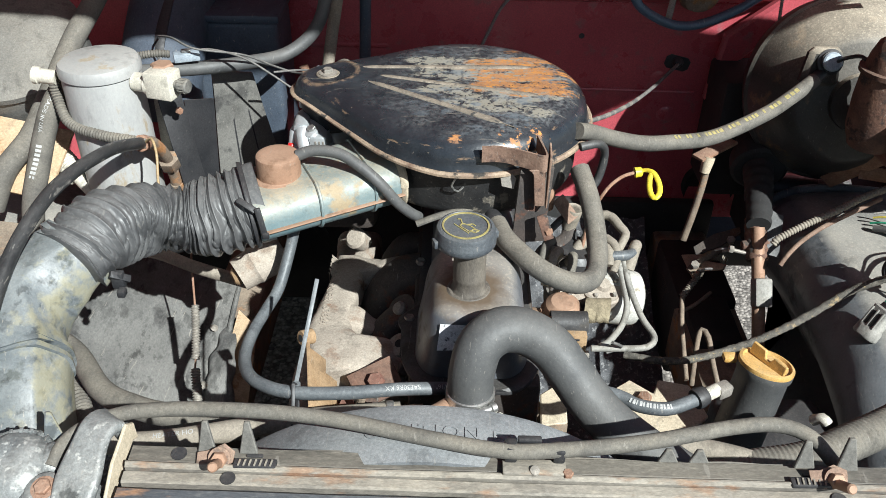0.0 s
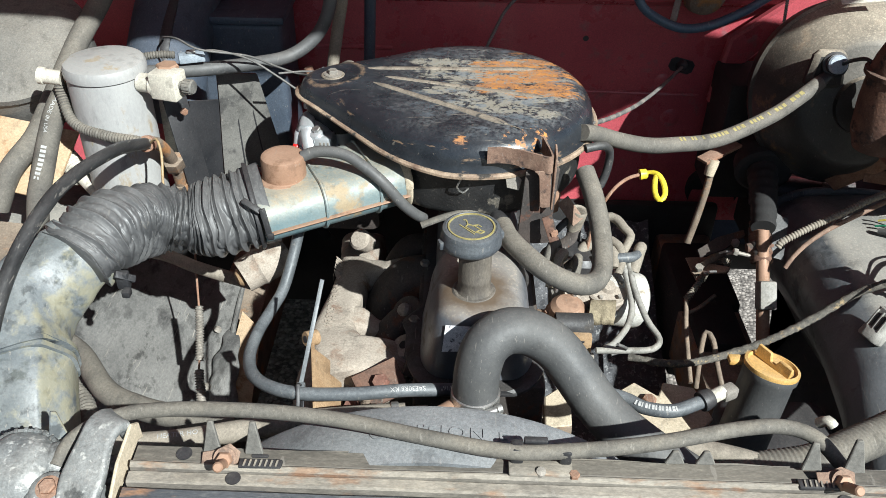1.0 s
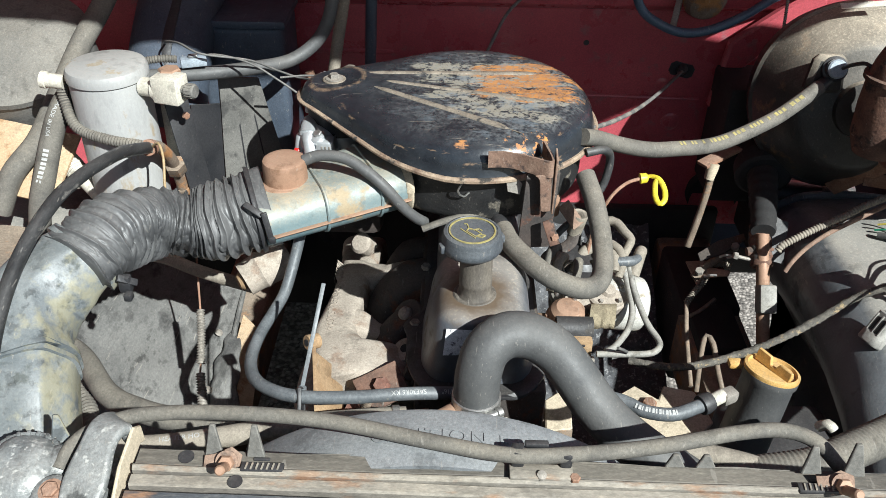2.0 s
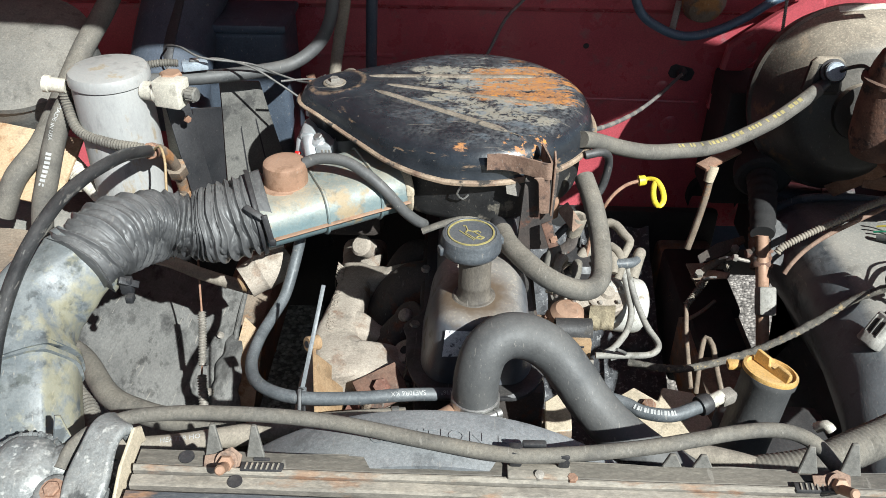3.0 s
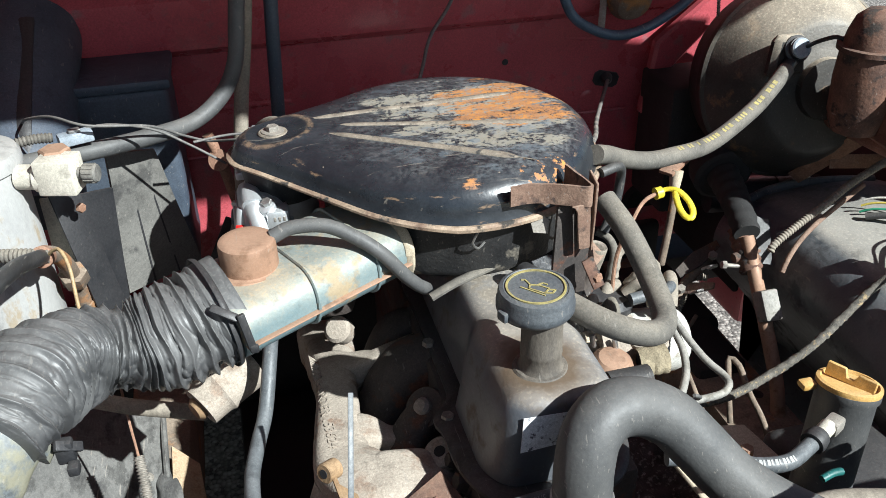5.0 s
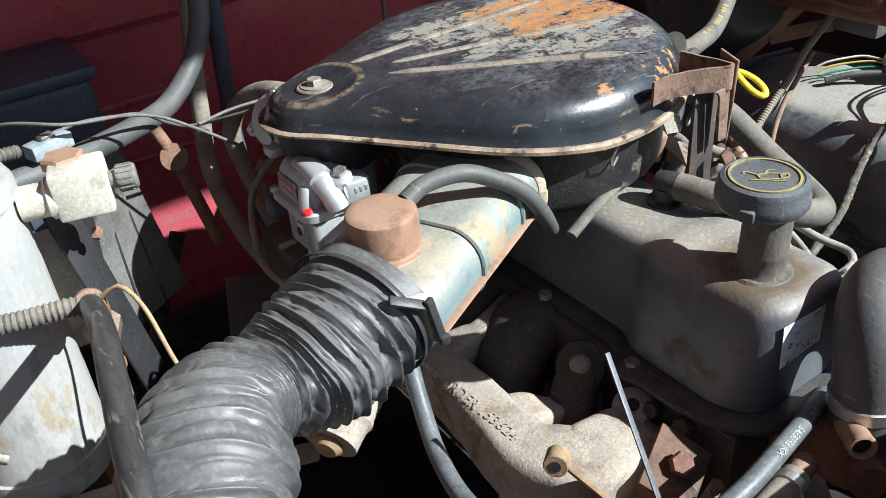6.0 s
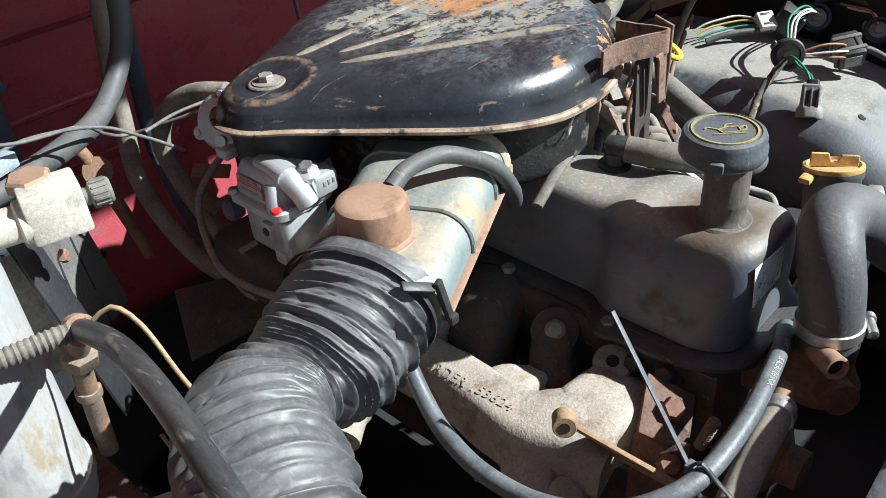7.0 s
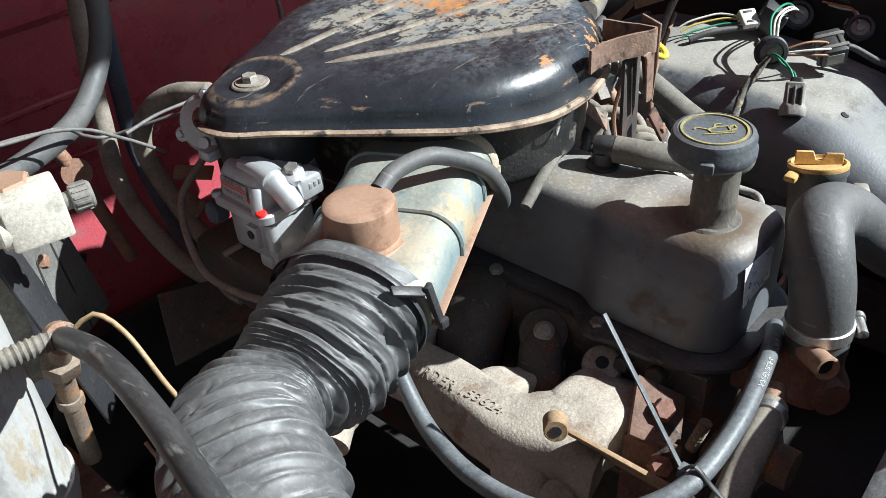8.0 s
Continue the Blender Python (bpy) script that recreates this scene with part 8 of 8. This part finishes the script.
part("bush", lathe([(0.001, -0.03), (0.009, -0.03), (0.011, -0.008), (0.011, 0.0), (0.001, 0.0)], (0.487, 1.352, 0.895), (0.18, 0.25, 0.9), 16), "tan_metal", rod, "tan bush")
part("arm", slab((0.465, 1.35, 0.893), (0.54, 1.40, 0.905), 0.026, 0.006, (0, 0, 1)), "rust", rod, "rusty lever arm")
col = thing("steering_column", (0.72, 1.4, 0.78), "dark tube with a bright bare steel end", "column tube")
part("tube", lathe([(0.001, 0), (0.032, 0), (0.032, 0.13), (0.001, 0.13)], (0.60, 1.43, 0.79), (0.97, -0.2, 0.02), 28), "plastic_black", col)
part("sleeve", lathe([(0.001, 0), (0.034, 0), (0.034, 0.06), (0.001, 0.06)], (0.722, 1.405, 0.793), (0.97, -0.2, 0.02), 28), "steel", col, "bright steel sleeve")
for a, b, w in (((0.70, 1.33, 0.86), (0.78, 1.27, 0.96), 0.03), ((0.74, 1.30, 0.90), (0.84, 1.25, 0.91), 0.024)):
    solo("brake_bracket", slab(a, b, w, 0.003, (0.2, -0.9, 0.4)), "rust", a, "rusty folded steel bracket", "bracket", "brake brackets")
hose("corrugated_loom", [(0.88, 1.262, 0.935), (0.83, 1.25, 0.925), (0.73, 1.225, 0.898), (0.68, 1.21, 0.878), (0.63, 1.199, 0.856), (0.583, 1.19, 0.830), (0.572, 1.186, 0.818)], 0.0052, "rubber_tan", "tan corrugated wiring loom", "loom", 14, 0.0010, corrugated(0.0050, 0.0016))
hose("brake_pipe", [(0.75, 1.222, 0.893), (0.70, 1.208, 0.872), (0.655, 1.195, 0.852), (0.62, 1.183, 0.830), (0.597, 1.172, 0.808), (0.585, 1.164, 0.790)], 0.0042, "rust_dusty", "thin rust-brown brake pipe", "pipe", 10)
hose("rail_loom", [(0.545, 1.300, 0.700), (0.533, 1.308, 0.700), (0.517, 1.313, 0.692), (0.498, 1.295, 0.670), (0.463, 1.262, 0.640)], 0.0050, "rubber_tan", "short dusty corrugated loom", "loom", 12, 0.0010, corrugated(0.0046, 0.0022))
hose("rail_pipe", [(0.420, 1.000, 0.66), (0.423, 1.021, 0.70), (0.426, 1.036, 0.73), (0.433, 1.048, 0.74), (0.442, 1.035, 0.735), (0.450, 1.008, 0.70), (0.454, 0.977, 0.68), (0.457, 0.95, 0.65)], 0.0046, "rail", "dusty brake pipe on the frame rail", "pipe", 8)
hose("vertical_pipe", [(0.463, 1.262, 0.640), (0.454, 1.205, 0.620), (0.450, 1.153, 0.600), (0.448, 1.10, 0.575)], 0.0046, "rail", "rusty upright pipe beside the rail", "pipe", 8)
hose("branch_pipe", [(0.455, 1.236, 0.622), (0.475, 1.248, 0.622), (0.497, 1.264, 0.624), (0.525, 1.286, 0.632)], 0.0040, "rail", "dusty pipe branching along the frame rail", "pipe", 8)
hose("spark_loom", [(0.30, 1.0, 0.725), (0.346, 0.982, 0.73), (0.399, 0.980, 0.735), (0.471, 0.993, 0.75), (0.53, 1.002, 0.775), (0.595, 1.026, 0.80), (0.640, 1.036, 0.832), (0.672, 1.032, 0.856), (0.700, 1.026, 0.876)], 0.0062, "cloth", "frayed cloth-taped wiring loom", "loom", 12, 0.004, lambda s, a: 0.0016 * noise.noise(Vector((math.cos(a), math.sin(a), s * 150))) + 0.0003 * math.sin(s * 900 + a))


def washer_bottle():
    t = thing("washer_bottle", (0.46, 0.85, 0.70), "black washer bottle neck with an amber cap", "washer bottle")
    ax = Vector((0.17, 0.17, 0.97)).normalized()
    b = Vector((0.428, 0.818, 0.702))
    part("neck", lathe([(0.001, 0), (0.036, 0), (0.0355, 0.14), (0.0385, 0.145), (0.0385, 0.153), (0.001, 0.153)], b, ax, 36), "rubber_rad", t, "grey-black bottle neck")
    c = b + ax * 0.153
    cap = part("cap", lathe([(0.028, 0.002), (0.028, 0.0), (0.038, 0.0), (0.0385, 0.003), (0.038, 0.006), (0.034, 0.007), (0.032, 0.003), (0.028, 0.002)], c, ax, 40), "amber", t, "amber plastic filler cap")
    part("cap_floor", lathe([(0.001, 0.0), (0.033, 0.0), (0.033, 0.003), (0.001, 0.003)], c, ax, 36), "amber", cap)
    m = frame_at(c + ax * 0.003, (0.5, -0.85, 0), ax)
    part("grip", plate([(-0.030, 0), (0.030, 0), (0.030, 0.016), (0.008, 0.016), (0.004, 0.007), (-0.004, 0.007), (-0.008, 0.018), (-0.030, 0.018)], 0.005, m @ Matrix.Rotation(radians(90), 4, "X") @ Matrix.Translation((0, 0, -0.0025)), 0.001), "amber", cap, "raised grip")
    part("hinge", box(c + Vector((-0.055, 0.008, -0.004)), c + Vector((-0.036, 0.024, 0.005)), 0.003), "amber", cap)
    part("reservoir", box((0.43, 0.80, 0.50), (0.60, 0.95, 0.695), 0.02, None, 3), "plastic_black", t, "black bottle body")


washer_bottle()


# ---- wiring on the wheel housing ----
def connector(at, x, up, size, mat, label, pins=2):
    t = thing("connector", at, label, "connector", "loom connectors")
    m = frame_at(at, x, up)
    a, b, c = size
    bm = box((-a / 2, -b / 2, -c / 2), (a / 2, b / 2, c / 2), min(size) * 0.15)
    bm.transform(m)
    part("housing", bm, mat, t)
    for k in range(pins):
        bm = box((-a * 0.30, -b * 0.3 + b * 0.6 * k / max(pins - 1, 1) - 0.0018, c / 2 - 0.001), (a * 0.25, -b * 0.3 + b * 0.6 * k / max(pins - 1, 1) + 0.0018, c / 2 + 0.0012), 0.0004)
        bm.transform(m)
        part("latch", bm, "plastic_black", t, "dark latch slot")
    return t


def ring_connector(at, ax, r, label, depth=0.02):
    """A round plug: rubber ring, sleeve behind it, grey core and a latch tab."""
    t = thing("connector", at, label, "connector", "loom connectors")
    part("ring", lathe([(r * 0.74, -0.007), (r, -0.007), (r * 1.07, -0.003), (r * 1.07, 0.002), (r * 0.98, 0.004), (r * 0.98, 0.007), (r * 0.76, 0.008), (r * 0.70, 0.0), (r * 0.74, -0.007)], at, ax, 32), "plastic_black", t, "black rubber ring")
    part("sleeve", lathe([(r * 0.72, 0.0), (r * 0.86, -0.004), (r * 0.86, -depth), (r * 0.74, -depth - 0.004), (0.001, -depth - 0.004)], at, ax, 28), "plastic_black", t, "black sleeve behind the ring")
    part("core", lathe([(0.001, -0.010), (r * 0.66, -0.010), (r * 0.72, -0.004), (r * 0.70, 0.002), (r * 0.34, 0.003), (r * 0.30, 0.006), (0.001, 0.006)], at, ax, 24), "connector_grey", t, "dusty grey plug core")
    q = Vector((0, 0, 1)).rotation_difference(Vector(ax).normalized())
    tip = Vector(at) + q @ Vector((0, r * 1.05, -0.004))
    part("latch", slab(tip + q @ Vector((0, 0, -0.010)), tip + q @ Vector((0, 0.002, 0.009)), r * 0.5, 0.004, q @ Vector((0, 1, 0)), 0.001), "plastic_grey", t, "grey latch tab")
    return t


def two_pin_plug(at, x, up, label):
    """A hanging plug: rounded body, flared oval skirt, two deep slots and a rubber seal."""
    t = thing("connector", at, label, "connector", "loom connectors")
    m = frame_at(at, x, up)
    rings = []
    for s, w, h, r in ((-0.026, 0.026, 0.018, 0.004), (-0.024, 0.030, 0.022, 0.005), (0.006, 0.031, 0.024, 0.006), (0.008, 0.034, 0.026, 0.010), (0.012, 0.039, 0.030, 0.014), (0.024, 0.040, 0.031, 0.015), (0.026, 0.037, 0.028, 0.013)):
        rings.append([m @ Vector((s, a, b)) for a, b in rounded(w, h, r, 5)])
    body = part("housing", loft(rings), "connector_grey", t, "dusty grey plastic housing")
    for k in (-1, 1):
        bm = box((-0.016, k * 0.0055 - 0.0024, 0.0095), (0.008, k * 0.0055 + 0.0024, 0.0128), 0.0006)
        bm.transform(m)
        part("slot", bm, "plastic_black", body, "deep dark slot")
    for k in (-1, 0, 1):
        bm = box((-0.020, k * 0.0105 - 0.0013, 0.010), (0.009, k * 0.0105 + 0.0013, 0.0140), 0.0005)
        bm.transform(m)
        part("rib", bm, "connector_grey", body)
    part("mouth", loft([[m @ Vector((s, a, b)) for a, b in rounded(w, h, 0.010, 5)] for s, w, h in ((0.0255, 0.031, 0.022), (0.0268, 0.030, 0.021))]), "plastic_black", body, "dark open mouth")
    part("seal", loft([[m @ Vector((s, a, b)) for a, b in rounded(w, w * 0.6, 0.004, 4)] for s, w in ((-0.034, 0.014), (-0.033, 0.018), (-0.026, 0.020))]), "plastic_black", t, "black rubber wire seal")
    return t


two_pin_plug((0.653, 0.959, 0.837), (-0.44, -0.20, -0.80), (-0.86, -0.30, 0.42), "grey two-pin plug hanging from green wires")
ring_connector((0.702, 1.025, 0.882), (-0.80, -0.50, 0.15), 0.0245, "black ring connector at the end of the loom", 0.012)
ring_connector((0.890, 1.060, 0.876), (-0.62, -0.45, 0.62), 0.0245, "black ring connector with a grey core", 0.04)
ring_connector((0.880, 0.951, 0.878), (-0.65, -0.25, 0.70), 0.0215, "black round plug lying on the housing", 0.03)
square = connector((0.785, 0.963, 0.874), (0.65, 0.65, 0.35), (-0.6, -0.35, 0.7), (0.052, 0.042, 0.034), "plastic_black", "black strapped connector with a bright face", 1)
for k in (-0.014, 0.012):
    bm = box((k - 0.004, -0.0235, -0.0195), (k + 0.004, 0.0235, 0.0195), 0.003)
    bm.transform(frame_at((0.785, 0.963, 0.874), (0.65, 0.65, 0.35), (-0.6, -0.35, 0.7)))
    part("strap", bm, "plastic_grey", square, "grey strap round the body")
bm = box((-0.0275, -0.013, -0.010), (-0.0255, 0.013, 0.010), 0.0006)
bm.transform(frame_at((0.785, 0.963, 0.874), (0.65, 0.65, 0.35), (-0.6, -0.35, 0.7)))
part("face", bm, "connector_grey", square, "bright end face")
connector((0.851, 1.090, 0.878), (1, 0.3, 0), (-0.2, -0.5, 0.85), (0.050, 0.046, 0.044), "plastic_black", "black relay on the wheel housing", 1)
bundle = connector((0.818, 1.118, 0.880), (0.8, -0.6, 0), (-0.2, -0.5, 0.85), (0.030, 0.034, 0.018), "wire_white", "cream terminal block on a coloured wire bundle", 2)
WIRES = (
    (((0.701, 1.024, 0.880), (0.685, 1.005, 0.885), (0.672, 0.98, 0.875), (0.660, 0.965, 0.860)), "wire_green", "thin green wire to the plug"),
    (((0.705, 1.020, 0.880), (0.69, 1.0, 0.872), (0.678, 0.975, 0.868), (0.664, 0.962, 0.856)), "wire_green", "thin green wire to the plug"),
    (((0.71, 1.03, 0.885), (0.76, 1.055, 0.915), (0.83, 1.06, 0.915), (0.885, 1.058, 0.886)), "wire_green", "thin green wire between connectors"),
    (((0.712, 1.026, 0.885), (0.765, 1.05, 0.910), (0.83, 1.055, 0.910), (0.888, 1.055, 0.884)), "wire_white", "thin cream wire between connectors"),
    (((0.714, 1.022, 0.885), (0.77, 1.045, 0.912), (0.835, 1.05, 0.906), (0.890, 1.052, 0.882)), "wire_white", "thin cream wire between connectors"),
    (((0.71, 1.015, 0.882), (0.735, 0.985, 0.895), (0.765, 0.965, 0.890), (0.785, 0.962, 0.878)), "wire_brown", "thin brown wire between connectors"),
    (((0.712, 1.010, 0.880), (0.735, 0.975, 0.885), (0.762, 0.955, 0.882), (0.785, 0.958, 0.874)), "wire_white", "thin cream wire between connectors"),
    (((0.715, 1.008, 0.876), (0.74, 0.97, 0.876), (0.765, 0.95, 0.872), (0.785, 0.955, 0.870)), "wire_brown", "thin red-brown wire between connectors"),
    (((0.812, 1.126, 0.880), (0.80, 1.15, 0.882), (0.775, 1.172, 0.880), (0.75, 1.19, 0.876), (0.735, 1.20, 0.868)), "wire_yellow", "thin yellow wire in a bundle"),
    (((0.810, 1.122, 0.876), (0.79, 1.15, 0.875), (0.768, 1.168, 0.872), (0.745, 1.185, 0.868), (0.73, 1.195, 0.86)), "wire_green", "thin green wire in a bundle"),
    (((0.814, 1.130, 0.884), (0.80, 1.16, 0.888), (0.78, 1.178, 0.886), (0.755, 1.198, 0.88), (0.74, 1.21, 0.87)), "wire_white", "thin cream wire in a bundle"),
    (((0.82, 1.105, 0.868), (0.78, 1.14, 0.870), (0.755, 1.16, 0.868), (0.73, 1.18, 0.86)), "rubber", "black taped wire bundle"),
    (((0.80, 0.96, 0.872), (0.82, 0.94, 0.868), (0.83, 0.90, 0.85), (0.845, 0.86, 0.835), (0.85, 0.80, 0.80)), "rubber", "black taped loom over the housing"),
    (((0.88, 0.956, 0.886), (0.90, 0.975, 0.90), (0.905, 1.0, 0.90), (0.91, 1.03, 0.90)), "wire_brown", "thin brown wire to a plug"),
    (((0.882, 0.955, 0.886), (0.905, 0.97, 0.895), (0.915, 1.0, 0.892), (0.93, 1.03, 0.89)), "wire_white", "thin cream wire to a plug"),
    (((0.90, 1.07, 0.90), (0.92, 1.03, 0.91), (0.93, 0.99, 0.90), (0.94, 0.95, 0.885)), "rubber", "black taped wire bundle"),
)
for pts, mat, lab in WIRES:
    hose("loose_wire", list(pts), 0.0056 if mat == "rubber" else 0.0019, mat, lab, "wire", 8, 0.008, group="loose wires")
solo("fuse_box", box((0.84, 1.17, 0.90), (0.96, 1.26, 0.96), 0.006), "plastic_grey", (0.9, 1.2, 0.9), "grey plastic box beside the loom", "fuse box")


# ---- heater box, blower and left-hand clutter ----
def heater_box():
    t = thing("heater_box", (-0.38, 1.52, 0.75), "dark navy plastic heater box on the firewall", "heater box")
    part("case", box((-0.47, 1.46, 0.78), (-0.308, 1.60, 1.095), 0.014, None, 3), "plastic_navy", t)
    part("lid", box((-0.475, 1.455, 1.092), (-0.302, 1.60, 1.108), 0.005), "plastic_navy", t, "flanged box lid")
    part("panel", sheet(((-0.388, 1.288, 1.075), (-0.332, 1.330, 1.056), (-0.300, 1.350, 0.86), (-0.400, 1.285, 0.86)), 10, 12, 0.005, 0.003, 1.0), "plastic_grey", t, "scuffed grey sloping panel")
    for f in (0.35, 0.68):
        a = Vector((-0.388, 1.288, 1.075)).lerp(Vector((-0.332, 1.330, 1.056)), f)
        b = Vector((-0.400, 1.285, 0.86)).lerp(Vector((-0.300, 1.350, 0.86)), f)
        part("seam", slab(a + Vector((0.0015, -0.003, 0)), b + Vector((0.0015, -0.003, 0)), 0.0024, 0.003, (0.5, -0.85, 0.0), 0), "plastic_black", t, "dark seam line")
    part("black_panel", sheet(((-0.425, 1.238, 1.045), (-0.386, 1.270, 1.034), (-0.400, 1.272, 0.86), (-0.435, 1.236, 0.87)), 6, 8, 0.004, 0.002, 6.0), "plastic_black", t, "black side panel with moulded marks")
    part("blower_duct", tube([(-0.505, 1.33, 0.98), (-0.505, 1.40, 1.045), (-0.505, 1.50, 1.11), (-0.50, 1.60, 1.15)], 0.072, 40, 0.012), "plastic_navy", t, "round dark duct")
    part("strap", tube([(-0.492, 1.315, 1.055), (-0.49, 1.36, 1.10), (-0.487, 1.43, 1.146), (-0.485, 1.52, 1.195)], 0.008, 10, squash=(1.4, 0.6)), "plastic_black", t, "black strap over the duct")


heater_box()
blower = thing("blower_motor", (-0.70, 1.27, 1.0), "grey round blower motor housing, dusty", "blower motor")
part("drum", lathe([(0.001, -0.10), (0.115, -0.10), (0.12, -0.09), (0.12, -0.02), (0.124, -0.015), (0.124, -0.005), (0.11, 0.0), (0.085, 0.015), (0.001, 0.022)], (-0.715, 1.285, 1.125), (0.06, -0.45, 0.9), 56), "plastic_grey", blower)
part("plate", slab((-0.78, 1.16, 1.0), (-0.60, 1.13, 0.98), 0.12, 0.006, (0, -0.6, 0.8)), "ochre_plate", blower, "rust-stained tan mounting plate")
fit_ = thing("hose_fitting", (-0.59, 1.14, 0.95), "tan threaded plastic hose fitting", "fitting")
part("thread", tube([(-0.618, 1.165, 0.982), (-0.598, 1.150, 0.97), (-0.580, 1.135, 0.957)], 0.0165, 18, 0.001, corrugated(0.005, 0.0014)), "white_plastic", fit_)
part("nut", hexagon((-0.588, 1.142, 0.965), 0.022, 0.012, (0.7, -0.5, -0.4)), "white_plastic", fit_)
part("stem", tube([(-0.580, 1.135, 0.957), (-0.555, 1.115, 0.945), (-0.53, 1.10, 0.93)], 0.011, 14), "white_plastic", fit_)
hose("lower_pipe", [(-0.62, 1.13, 0.86), (-0.52, 1.08, 0.865), (-0.44, 1.05, 0.87), (-0.38, 1.03, 0.86), (-0.30, 1.02, 0.84)], 0.010, "rubber_tan", "dusty pipe below the canister", "pipe", 12)
solo("battery_tray", sheet(((-0.80, 0.90, 0.90), (-0.58, 0.93, 0.88), (-0.58, 1.12, 0.87), (-0.80, 1.10, 0.89)), 8, 8, 0.006, 0.012, 7.0), "rail", (-0.7, 1.0, 0.88), "rusty tan steel tray", "tray")
brk = thing("coil_bracket", (-0.25, 1.28, 0.8), "rusty coil bracket between engine and firewall", "bracket")
part("rod", tube([(-0.262, 1.442, 1.02), (-0.249, 1.437, 0.978), (-0.236, 1.430, 0.915), (-0.224, 1.422, 0.85)], 0.0085, 12), "rust", brk)
part("washer", lathe([(0.001, 0), (0.017, 0), (0.017, 0.004), (0.001, 0.004)], (-0.250, 1.428, 0.982), (-0.4, -0.8, 0.4), 18), "rust", brk)
part("plate", plate([(-0.05, -0.04), (0.05, -0.03), (0.055, 0.03), (-0.04, 0.04)], 0.006, frame_at((-0.24, 1.24, 0.86), (0.95, -0.3, 0), (-0.2, -0.7, 0.7))), "block", brk, "dark bracket plate with holes")
part("clip", join(slab((-0.185, 1.33, 0.985), (-0.155, 1.30, 0.98), 0.02, 0.004, (0, -0.4, 1)), slab((-0.20, 1.31, 0.97), (-0.19, 1.28, 0.955), 0.02, 0.004, (-0.5, -0.4, 1))), "rail", brk, "tan clips")
# crossed dark bars beside the heater box
for a, b in (((-0.38, 1.50, 0.58), (-0.25, 1.52, 0.83)), ((-0.36, 1.48, 0.82), (-0.26, 1.50, 0.60))):
    solo("brace", slab(a, b, 0.022, 0.006, (0, -1, 0.2), 0.002), "plastic_black", a, "black bar crossing before the red firewall", "brace", "crossed braces")
# wiper motor and vacuum tube at the cowl
wm = thing("wiper_motor", (0.47, 1.55, 1.1), "dusty grey wiper motor below the cowl", "wiper motor")
part("can", lathe([(0.001, 0), (0.036, 0), (0.04, 0.01), (0.04, 0.04), (0.03, 0.055), (0.012, 0.06), (0.001, 0.06)], (0.472, 1.585, 1.145), (0.0, -0.9, -0.35), 28), "rail", wm)
part("bracket", slab((0.43, 1.57, 1.13), (0.42, 1.55, 1.08), 0.012, 0.006, (-0.5, -0.8, 0)), "steel_dull", wm)
hose("cowl_tube", [(0.32, 1.52, 1.20), (0.345, 1.51, 1.13), (0.385, 1.505, 1.10), (0.43, 1.50, 1.087), (0.48, 1.50, 1.095), (0.54, 1.51, 1.12), (0.60, 1.53, 1.15), (0.68, 1.55, 1.17)], 0.0085, "blue_tube", "dark blue vacuum tube along the cowl", n=12)
hose("cowl_chain", [(0.60, 1.49, 1.17), (0.602, 1.485, 1.13), (0.604, 1.48, 1.09)], 0.0022, "steel_dull", "small hanging steel ball chain", "chain", 8, 0.0008, corrugated(0.004, 0.0014))
gr = thing("cable_grommet", (0.472, 1.63, 0.962), "black rubber cable grommet on an oval plate", "grommet")
part("plate", plate([(-0.026, -0.008), (-0.018, -0.015), (0.018, -0.015), (0.026, -0.008), (0.026, 0.008), (0.018, 0.015), (-0.018, 0.015), (-0.026, 0.008)], 0.004, frame_at((0.474, 1.632, 0.960), (1, 0, -0.25), (0, -1, 0)), 0.0012), "plastic_black", gr)
part("boot", lathe([(0.001, 0), (0.012, 0), (0.010, 0.010), (0.006, 0.016), (0.001, 0.016)], (0.474, 1.629, 0.962), (-0.25, -1, 0.1), 18), "plastic_black", gr, "tapered rubber boot")
